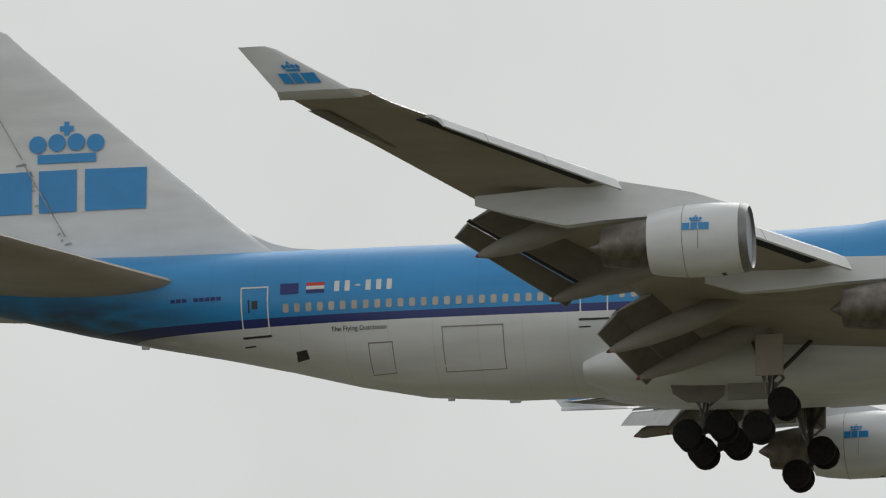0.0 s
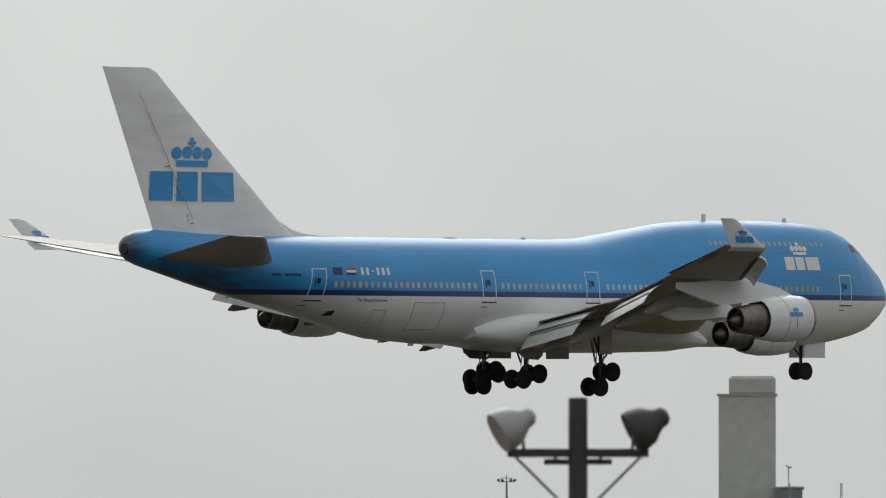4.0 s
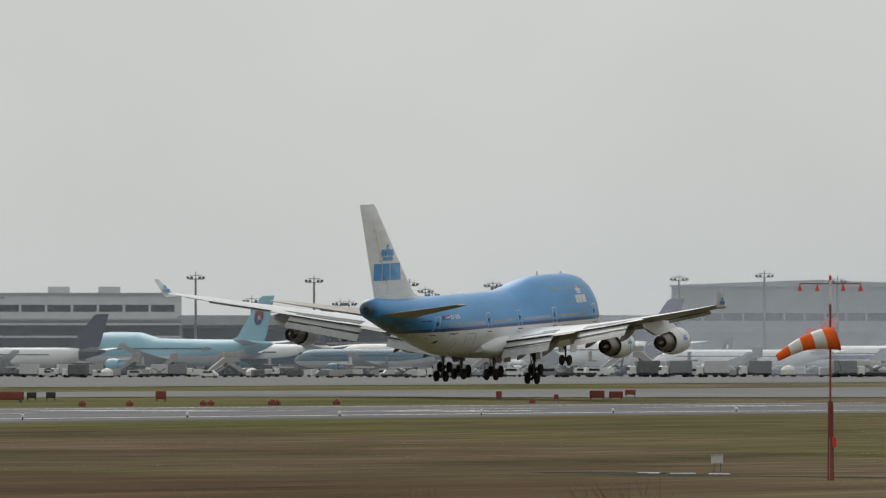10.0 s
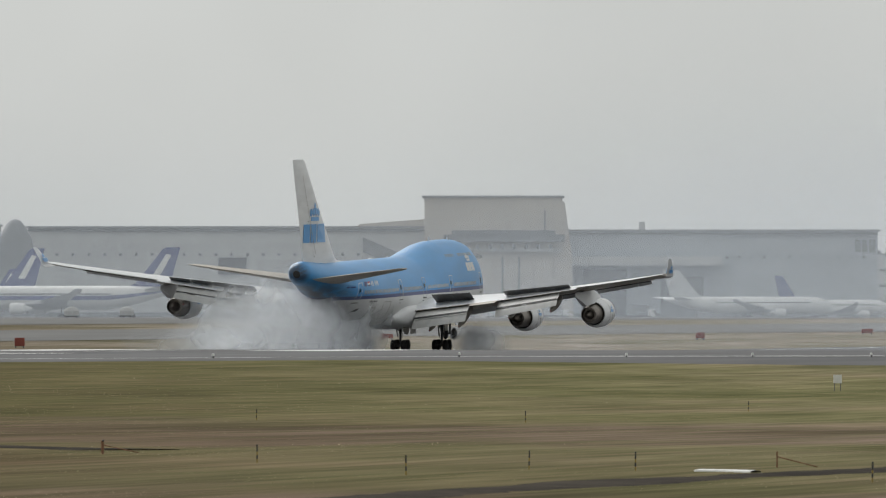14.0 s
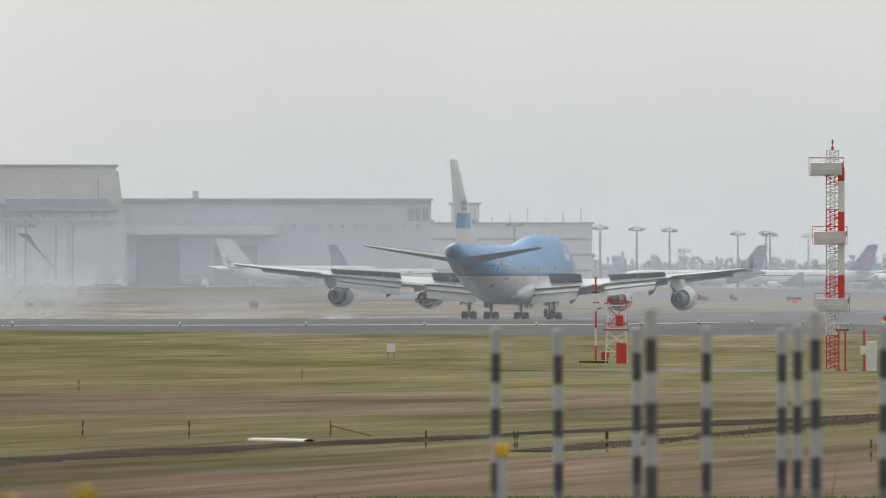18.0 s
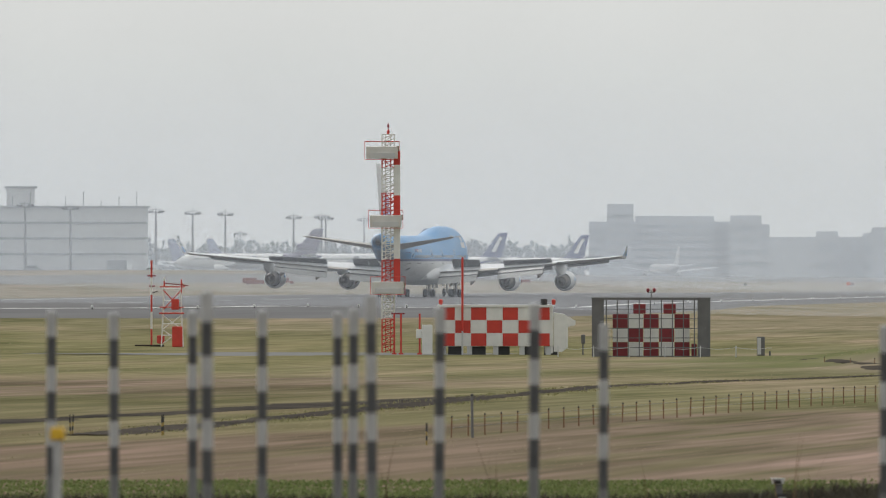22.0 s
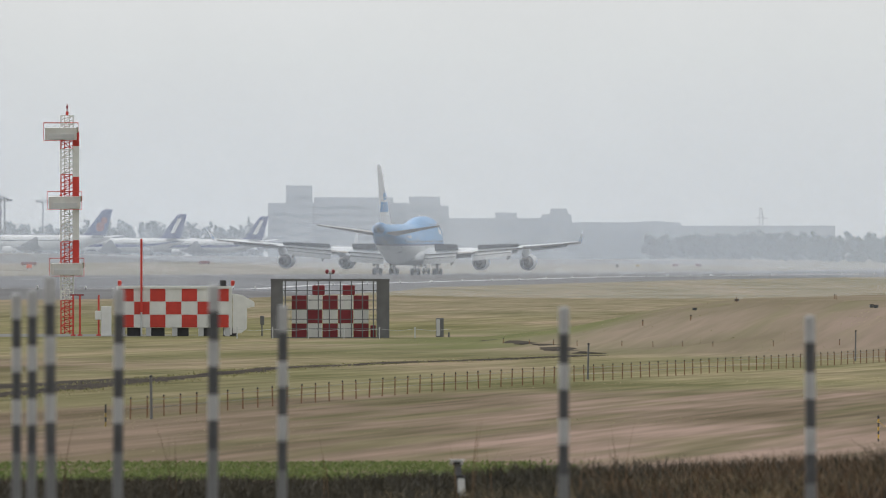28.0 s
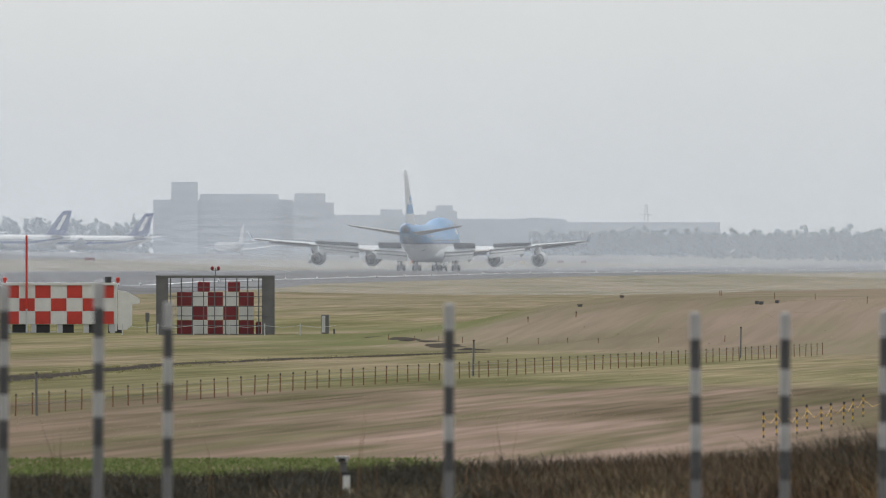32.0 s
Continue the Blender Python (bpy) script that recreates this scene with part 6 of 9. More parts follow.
parked(11.87, 2950, 12.14, 1, 40, WHITE, LIGHT, "white airliner with pale tail in haze")
parked(10.304, 2850, 13.28, -1, 18, WHITE, PURPLE, "white three-engined freighter with purple tail", trail=(PURPLE, 47), tri=True, marks=[])
parked(9.731, 2900, 13.54, -1, 25, WHITE, NAVY, "white airliner with navy and red tail", marks=[(MAROON, 58.6, 11.6, 1.9), (MAROON, 60.4, 14.2, 1.3)])
parked(9.343, 3150, 12.82, -1, 30, WHITE, NAVY, "white airliner with navy tail and cheat line", cheat=NAVY, stripe=WHITE)
parked(8.917, 3150, 12.17, -1, 30, WHITE, NAVY, "white airliner with navy tail and cheat line", cheat=NAVY, stripe=WHITE)
parked(11.055, 3500, 11.49, 1, 40, WHITE, NAVY, "white airliner with navy tail in haze")
parked(10.855, 3500, 11.49, 1, 40, WHITE, NAVY, "white airliner with navy tail in haze")
# white skin greyed in its base colour for distance haze
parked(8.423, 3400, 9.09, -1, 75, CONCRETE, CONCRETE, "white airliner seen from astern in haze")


# ---- apron vehicles and cargo ----
def wheels(p, xs, r=0.45, w=1.1):
    for x in xs:
        for sd in (-w, w):
            part("wheel", lathe([(-0.15, 0.1), (-0.15, r), (0.15, r), (0.15, 0.1)], 10, "Y", (x, sd, r)), RUBBER, p)


def container(m, mat):
    p = thing("cargo_container", m, "pale cargo container on a low dolly", "container", "apron cargo")
    part("box", boxes((-1.6, 1.6, -1.2, 1.2, 0.55, 2.2), bevel=0.12), mat, p, smooth=False)
    part("dolly", boxes((-1.7, 1.7, -1.25, 1.25, 0.35, 0.52)), DARK, p, smooth=False)
    wheels(p, (-1.2, 1.2), 0.25, 1.0)
    return p


def cargo_net(m, mat):
    p = thing("covered_pallet", m, "white sheeted cargo pallet on dolly", "cargo", "apron cargo")
    bm = lathe([(0.55, 1.7), (1.6, 1.75), (2.3, 1.2), (2.6, 0.2)], 10, "Z")
    part("sheeted_load", bm, mat, p)
    part("dolly", boxes((-1.7, 1.7, -1.25, 1.25, 0.3, 0.55)), DARK, p, smooth=False)
    wheels(p, (-1.2, 1.2), 0.25, 1.0)
    return p


def van(m, mat):
    p = thing("apron_van", m, "small white service van on apron", "van", "apron vehicles")
    bm = bmesh.new()
    loft(bm, [[Vector((x, y, z)) for x, z in ((-2.3, 0.5), (-2.3, 1.9), (-1.9, 2.1), (1.0, 2.1), (1.7, 1.3), (2.3, 1.15), (2.3, 0.5))] for y in (-0.9, 0.9)])
    part("body", bm, mat, p)
    part("side_window", boxes((-1.6, 0.9, -0.93, -0.9, 1.35, 1.85)), GLASS, p)
    wheels(p, (-1.5, 1.5), 0.36, 0.8)
    return p


def truck(m, mat):
    p = thing("catering_truck", m, "high-bodied white apron truck", "truck", "apron vehicles")
    part("cargo_body", boxes((-3.5, 1.6, -1.2, 1.2, 1.0, 3.6), bevel=0.06), mat, p, smooth=False)
    part("cab", boxes((1.8, 3.4, -1.15, 1.15, 0.6, 2.5), bevel=0.2), WHITE, p)
    part("windscreen", boxes((3.38, 3.43, -1.0, 1.0, 1.5, 2.3)), GLASS, p)
    part("chassis", boxes((-3.5, 3.3, -0.9, 0.9, 0.5, 0.95)), DARK, p, smooth=False)
    wheels(p, (-2.4, 2.5), 0.48, 1.0)
    return p


def stairs(m, mat):
    p = thing("passenger_stairs", m, "white mobile passenger stairs", "stairs", "apron vehicles")
    bm = bmesh.new()
    loft(bm, [[Vector((x, y, z)) for x, z in ((-3.6, 0.7), (-3.6, 1.6), (1.6, 5.6), (3.4, 5.6), (3.4, 4.4), (1.8, 4.2))] for y in (-1.1, 1.1)])
    part("flight", bm, mat, p)
    part("canopy", boxes((1.4, 3.6, -1.15, 1.15, 5.7, 6.9), bevel=0.1), mat, p)
    part("support", rods(((1.5, -0.8, 0.6), (2.2, -0.8, 4.4), 0.12), ((1.5, 0.8, 0.6), (2.2, 0.8, 4.4), 0.12), ((-2, 0, 0.8), (2.2, 0, 4.0), 0.1)), POLE, p)
    part("chassis", boxes((-3.6, 2.6, -0.95, 0.95, 0.45, 0.85)), DARK, p, smooth=False)
    wheels(p, (-2.6, 1.8), 0.4, 0.9)
    return p


def loader(m, mat):
    p = thing("cargo_loader", m, "tall cargo loader with raised platform", "loader", "apron vehicles")
    part("platform", boxes((-4.2, 1.5, -1.6, 1.6, 2.6, 3.0)), LIGHT, p, smooth=False)
    for sd in (-1.4, 1.4):
        part("scissor_arm", rods(((-4, sd, 0.5), (-0.5, sd, 2.6), 0.12)), POLE, p)
        part("scissor_arm", rods(((-0.5, sd, 0.5), (-4, sd, 2.6), 0.12)), POLE, p)
    part("bridge", boxes((1.7, 3.6, -1.6, 1.6, 3.4, 3.8), (1.9, 2.6, -1.5, -0.5, 3.8, 5.6)), mat, p, smooth=False)
    part("chassis", boxes((-4.3, 3.6, -1.5, 1.5, 0.5, 1.0)), DARK, p, smooth=False)
    wheels(p, (-3.2, 2.6), 0.45, 1.3)
    return p


rnd = random.Random(11)
makers = {}


def place(fn, mat, m, size):
    """The first of a kind is built, the others are copies of it."""
    key = (fn, mat.name, size)
    if key in makers:
        copy_thing(makers[key], m)
    else:
        makers[key] = fn(m, mat)
        makers[key].scale = (size, size, size)


KINDS = (container, container, container, cargo_net, cargo_net, van, van, van, truck, truck, stairs, loader)
for i in range(290):
    u = (i + rnd.random() * 0.8) / 290
    a = 29.4 - u * (29.4 - 16.8)
    d = rnd.uniform(2180, 2400)
    base, size = (WEST, 0.74) if a > 19 else (EAST, 0.95)
    fn = rnd.choice(KINDS)
    mt = rnd.choice((WHITE, LIGHT, LIGHT, CONCRETE, GREYWALL, ROOF, GREYWALL, POLE)) if fn is not van else rnd.choice((WHITE, LIGHT, POLE, DARKWALL, GREYWALL))
    if fn is stairs:
        mt = CONCRETE
    place(fn, mt, stand(a, d, base, turn=rnd.uniform(-25, 25) + (180 if rnd.random() < 0.5 else 0)), size)
for i in range(20):
    a = 16.6 - i * 0.37 + rnd.uniform(-0.15, 0.15)
    fn, mt = rnd.choice((container, cargo_net, van, truck)), rnd.choice((LIGHT, CONCRETE, GREYWALL))
    place(fn, mt, stand(a, 2350 + i * 32, EAST, turn=rnd.uniform(-25, 25)), 0.95)


# ---- signs and lights beside the runway ----
def guidance_sign(x, y, w, h, mat, label, name="guidance_sign"):
    s = thing(name, pose(x, y, land(x, y), 0, 0, 22), label, "sign", "runway guidance signs")
    w, h = w * 0.54, h * 0.70
    part("panel", boxes((-w / 2, w / 2, -0.2, 0.2, 0.25, h), bevel=0.05), mat, s, smooth=False)
    part("face", boxes((-w / 2 + 0.15, w / 2 - 0.15, -0.22, -0.2, 0.4, h - 0.15)), mat, s, smooth=False)
    for k in (-0.4, 0.4):
        part("leg", boxes((w * k - 0.08, w * k + 0.08, -0.1, 0.1, 0, 0.3)), POLE, s, smooth=False)
    return s


for (x, y), w, h, mt in (((-372.0, 674.8), 9.0, 1.4, RED), ((-372.0, 680.9), 1.2, 1.1, RED), ((-372.0, 684.4), 1.4, 1.0, RED), ((-395.0, 783.7), 3.0, 1.0, YELLOW), ((-372.0, 747.3), 2.4, 1.5, RED), ((-372.0, 756.2), 0.9, 1.0, RED), ((-372.0, 761.6), 1.2, 1.1, RED), ((-385.0, 795.2), 1.0, 1.0, RED), ((-385.0, 799.5), 1.0, 1.0, RED),
                          ((-440.0, 1051.0), 5.0, 1.1, RED), ((-372.0, 934.2), 5.0, 1.5, RED), ((-380.0, 942.7), 2.6, 1.2, BROWN), ((-372.0, 934.0), 4.6, 1.5, RED), ((-380.0, 946.0), 2.8, 1.1, RED), ((-385.0, 953.9), 1.2, 1.4, YELLOW), ((-382.0, 965.4), 1.8, 1.2, BROWN), ((-382.0, 970.6), 1.8, 1.2, BROWN), ((-372.0, 975.1), 2.0, 1.5, RED), ((-440.0, 1052.0), 5.0, 1.1, RED),
                          ((-400.0, 1208.2), 2.4, 1.2, RED), ((-372.0, 1097.7), 0.9, 1.1, RED), ((-385.0, 1157.6), 3.0, 1.4, RED), ((-385.0, 1150.7), 3.2, 1.5, RED), ((-372.0, 1078.3), 1.2, 1.5, RED), ((-372.0, 1243.2), 1.8, 1.6, RED), ((-372.0, 1257.5), 2.2, 1.8, RED), ((-385.0, 1481.2), 3.0, 1.2, RED),
                          ((-385.0, 1518.9), 1.8, 1.1, BROWN), ((-385.0, 1532.1), 1.8, 1.1, BROWN), ((-385.0, 1542.8), 1.8, 1.1, BROWN), ((-372.0, 1619.1), 2.2, 1.6, RED), ((-390.0, 2073.2), 5.0, 1.7, RED), ((-390.0, 2113.1), 1.2, 1.6, RED), ((-372.0, 1618.5), 2.2, 1.4, RED), ((-385.0, 1799.7), 3.4, 1.4, RED), ((-372.0, 2082.0), 1.8, 1.4, ORANGE),
                          ((-385.0, 2371.8), 4.2, 1.2, RED), ((-385.0, 2052.0), 6.4, 1.4, RED), ((-385.0, 2090.4), 1.2, 1.2, RED), ((-385.0, 2154.2), 5.6, 1.2, RED), ((-372.0, 2621.5), 1.2, 1.3, BROWN), ((-372.0, 2816.3), 1.8, 1.2, RED), ((-372.0, 2809.8), 1.6, 1.5, ORANGE), ((-372.0, 2997.4), 1.4, 1.2, BROWN), ((-372.0, 3132.7), 3.4, 1.3, RED), ((-372.0, 3189.9), 3.0, 1.3, RED), ((-372.0, 3043.4), 2.0, 1.0, YELLOW)):
    guidance_sign(x, y, w, h, SIGNRED if mt is RED else mt, {"signal_red_paint": "red box-shaped runway guidance sign", "yellow_paint": "yellow and black taxiway guidance sign", "dark_brown_paint": "dark brown low equipment box", "orange_fabric": "orange low marker box"}[mt.name])

lamp0 = thing("runway_edge_light", pose(-234, 400, land(-234, 400)), "small white runway edge light on stalk", "runway light", "runway edge lights")
part("stalk", rods(((0, 0, 0), (0, 0, 0.26), 0.05)), DARK, lamp0)
part("lens", lathe([(0.26, 0.11), (0.42, 0.11), (0.48, 0.04)], 10, "Z"), WHITE, lamp0)
for k in range(1, 92):
    y = 400 + 30 * k
    x = line_at(y, EDGE_LINE) + 3.0
    copy_thing(lamp0, pose(x, y, land(x, y)))
strobe = None
for (x, y) in ((-340.0, 919.9), (-340.0, 937.9), (-340.0, 903.7), (-340.0, 920.5), (-340.0, 937.8), (-340.0, 882.7), (-340.0, 901.7), (-340.0, 921.4), (-340.0, 995.7), (-340.0, 870.8), (-360.0, 725.2), (-360.0, 730.6), (-360.0, 746.0)):
    if strobe:
        copy_thing(strobe, pose(x, y, land(x, y)))
        continue
    strobe = thing("red_marker_light", pose(x, y, land(x, y)), "small red marker light on low box", "runway light", "red marker lights")
    part("lamp_box", boxes((-0.3, 0.3, -0.2, 0.2, 0.05, 0.45), bevel=0.05), SIGNRED, strobe)
    part("lamp", lathe([(0.45, 0.13), (0.58, 0.11), (0.62, 0.03)], 10, "Z"), SIGNRED, strobe)


# ---- windsock ----
def windsock():
    x, y = (-117.9, 382.2)
    z = land(x, y)
    top = 9.91 - z
    s = thing("windsock", pose(x, y, z, 0, 0, 15), "orange and white striped windsock on red lattice pole", "windsock")
    bm = bmesh.new()
    hb = top * 0.39
    for a, b in (((-0.07, 0), (-0.05, 0)), ((0.1, 0), (0.07, 0)), ((0.02, 0.1), (0.02, 0.08))):
        rod(bm, (a[0] * 1.25, a[1] * 1.25, 0), (b[0] * 1.25, b[1] * 1.25, hb), 0.04, n=6)
    for k in range(9):
        rod(bm, (-0.07, 0, hb * k / 9), (0.1, 0, hb * (k + 0.5) / 9), 0.018, n=5)
        rod(bm, (0.1, 0, hb * (k + 0.5) / 9), (0.02, 0.1, hb * (k + 1) / 9), 0.018, n=5)
    part("lattice_base", bm, SIGNRED, s, "red lattice lower mast")
    for k in range(6):
        z0, z1 = hb * 0.55 + (top - hb * 0.55) * k / 6, hb * 0.55 + (top - hb * 0.55) * (k + 1) / 6
        part("pole_band", rods(((0, 0, z0), (0, 0, z1), 0.045), n=8), SIGNRED if k % 2 == 0 or k < 4 else WHITE, s)
    part("junction_box", boxes((0.08, 0.26, -0.1, 0.1, hb * 0.42, hb * 0.55), bevel=0.02), RED, s, smooth=False)
    part("lamp_arm", rods(((-1.27, 0, top - 0.25), (1.27, 0, top - 0.25), 0.025), n=6), SIGNRED, s)
    for a in (-1.25, -0.53, 0.53, 1.25):
        part("lamp_shade", lathe([(top - 0.54, 0.11), (top - 0.46, 0.085), (top - 0.36, 0.035), (top - 0.25, 0.02)], 12, "Z", (a, 0, 0)), RED, s, "small red downlight")
    part("top_lamp", lathe([(top - 0.1, 0.05), (top + 0.05, 0.06), (top + 0.1, 0.02)], 10, "Z"), RED, s)
    # cone blown to the left, drooping
    zt = top - 2.5
    n = 5
    p0, p1 = Vector((0.25, -0.05, zt)), Vector((-2.15, -0.55, zt - 0.80))
    r0, r1 = 0.49, 0.15
    axis = (p1 - p0).to_track_quat("Z", "Y").to_matrix()
    for k in range(n):
        rings = []
        for j in range(4):
            u = (k + j / 3) / n
            c = p0.lerp(p1, u) + Vector((0, 0, 0.24 * math.sin(u * 3.1)))
            r = (r0 + (r1 - r0) * u) * (1 + 0.03 * math.sin(9 * u))
            rings.append([c + axis @ Vector((r * math.cos(6.2832 * i / 20), r * math.sin(6.2832 * i / 20), 0)) for i in range(20)])
        part("sock_band", loft(bmesh.new(), rings, caps=False), ORANGE if k % 2 == 0 else WHITE, s, "orange fabric band" if k % 2 == 0 else "white fabric band")
    part("hoop", rods(*[(p0 + axis @ Vector((r0 * 1.03 * math.cos(6.2832 * i / 16), r0 * 1.03 * math.sin(6.2832 * i / 16), 0)), p0 + axis @ Vector((r0 * 1.03 * math.cos(6.2832 * (i + 1) / 16), r0 * 1.03 * math.sin(6.2832 * (i + 1) / 16), 0)), 0.02) for i in range(16)], n=5), RED, s)
    part("cable", rods(((0.05, 0, zt - 0.5), (0.35, 0, zt - 0.95), 0.012), ((0.35, 0, zt - 0.95), (0.45, 0, zt - 1.3), 0.012), ((0.45, 0, zt - 1.3), (0.1, 0, zt - 1.45), 0.012), n=5), DARK, s)
    return s


windsock()
(x, y) = (-143.6, 446.8)
cab = thing("equipment_cabinet", pose(x, y, land(x, y), 0, 0, 18), "small pale cabinet on two legs in grass", "cabinet")
part("box", boxes((-0.28, 0.28, -0.15, 0.15, 0.35, 0.75), bevel=0.03), LIGHT, cab, smooth=False)
part("cap", boxes((-0.31, 0.31, -0.18, 0.18, 0.75, 0.79)), LIGHT, cab, smooth=False)
part("leg", rods(((-0.15, 0, 0), (-0.15, 0, 0.36), 0.03)), POLE, cab)
part("leg", rods(((0.15, 0, 0), (0.15, 0, 0.36), 0.03)), POLE, cab)


# ---- glide-path mast, huts and cage ----
def rail_box(bm, x0, x1, y0, y1, z, r=0.04):
    for a, b in (((x0, y0), (x1, y0)), ((x1, y0), (x1, y1)), ((x1, y1), (x0, y1)), ((x0, y1), (x0, y0))):
        rod(bm, (*a, z), (*b, z), r, n=5)


def glide_mast():
    d = 760
    x, y = (-131.1, 748.6)
    z = land(x, y)
    px = d / 19500.0
    top = 15.18 - z
    m = thing("glide_path_mast", pose(x, y, z, 0, 0, 9.953), "red and white lattice antenna mast with three platforms", "mast")
    w = 10.8 * px
    levels = 26
    for k in range(levels):
        z0, z1 = top * k / levels, top * (k + 1) / levels
        f = (k + 0.5) / levels
        mat = RED if f < 0.145 or 0.31 < f < 0.43 or 0.61 < f < 0.72 or 0.86 < f < 0.92 else WHITE
        bm = bmesh.new()
        for a in (-w, w):
            for b in (-w, w):
                rod(bm, (a, b, z0), (a, b, z1), 0.05, n=5)
            rod(bm, (a, -w, z1), (a, w, z1), 0.03, n=5)
            rod(bm, (a, -w, z0), (a, w, z1), 0.025, n=5)
        for b in (-w, w):
            rod(bm, (-w, b, z1), (w, b, z1), 0.03, n=5)
            rod(bm, (-w if k % 2 else w, b, z0), (w if k % 2 else -w, b, z1), 0.025, n=5)
        part("lattice_bay", bm, mat, m)
        lad = bmesh.new()
        for a in (-0.17, 0.17):
            rod(lad, (a, -w * 0.4, z0), (a, -w * 0.4, z1), 0.035, n=5)
        for q in range(2):
            rod(lad, (-0.17, -w * 0.4, z0 + (z1 - z0) * (q + 0.5) / 2), (0.17, -w * 0.4, z0 + (z1 - z0) * (q + 0.5) / 2), 0.03, n=5)
            rod(lad, (-w, w, z0 + (z1 - z0) * q / 2), (w, -w, z0 + (z1 - z0) * (q + 1) / 2), 0.028, n=5)
        part("ladder", lad, WHITE if mat is WHITE else RED, m)
    # cable trunk up the right corner
    for f0, f1, mat in ((0.31, 0.43, RED), (0.43, 0.61, WHITE), (0.61, 0.72, RED), (0.72, 0.86, WHITE), (0.86, 0.925, RED)):
        part("cable_trunk", boxes((w * 0.95, w * 0.95 + 11 * px, -w - 0.15, -w + 0.2, top * f0, top * f1)), mat, m, smooth=False)
    # antenna boxes in railed frames
    for f, dx in ((0.915, -0.35), (0.60, -0.1), (0.295, 0.05)):
        zc = top * f
        x0, x1 = -30 * px + dx, 26 * px + dx
        bm = bmesh.new()
        loft(bm, [[Vector((xx, yy, zz)) for yy, zz in ((-w - 0.9, zc + 0.42), (-w - 0.25, zc + 0.45), (-w - 0.25, zc - 0.4), (-w - 0.7, zc - 0.4))] for xx in (x0, x1)])
        part("end_cheek", loft(bmesh.new(), [[Vector((xx, yy, zz)) for yy, zz in ((-w - 0.95, zc + 0.46), (-w - 0.2, zc + 0.46), (-w - 0.2, zc + 0.1))] for xx in (x1 - 0.05, x1 + 0.12)]), LIGHT, m, smooth=False)
        part("antenna_box", bm, WHITE, m, "white trough-shaped antenna box", smooth=False)
        part("antenna_recess", boxes((x0 + 0.2, x1 - 0.2, -w - 0.95, -w - 0.72, zc - 0.36, zc - 0.02)), LIGHT, m, smooth=False)
        c4 = ((x0 - 0.1, -w - 1.3), (x1 + 0.1, -w - 1.3), (x1 + 0.1, w + 0.3), (x0 - 0.1, w + 0.3))
        for i in range(4):
            p, q = c4[i], c4[(i + 1) % 4]
            for zz, rr in ((zc + 0.78, 0.022), (zc - 0.45, 0.016)):
                part("rail", rods(((*p, zz), (*q, zz), rr), n=5), RED, m)
            part("rail_post", rods(((*p, zc - 0.45), (*p, zc + 0.78), 0.018), n=5), RED, m)
    for f in (0.31, 0.62, 1.0):
        part("beacon", lathe([(top * f, 0.09), (top * f + 0.24, 0.10), (top * f + 0.34, 0.03)], 10, "Z", (0 if f == 1 else -w, 0 if f == 1 else -w, 0)), RED, m)
    part("finial", rods(((0, 0, top), (0, 0, top + 0.8), 0.03), ((0, 0, top + 0.5), (0, 0, top + 0.68), 0.08)), MAROON, m)
    return m


glide_mast()


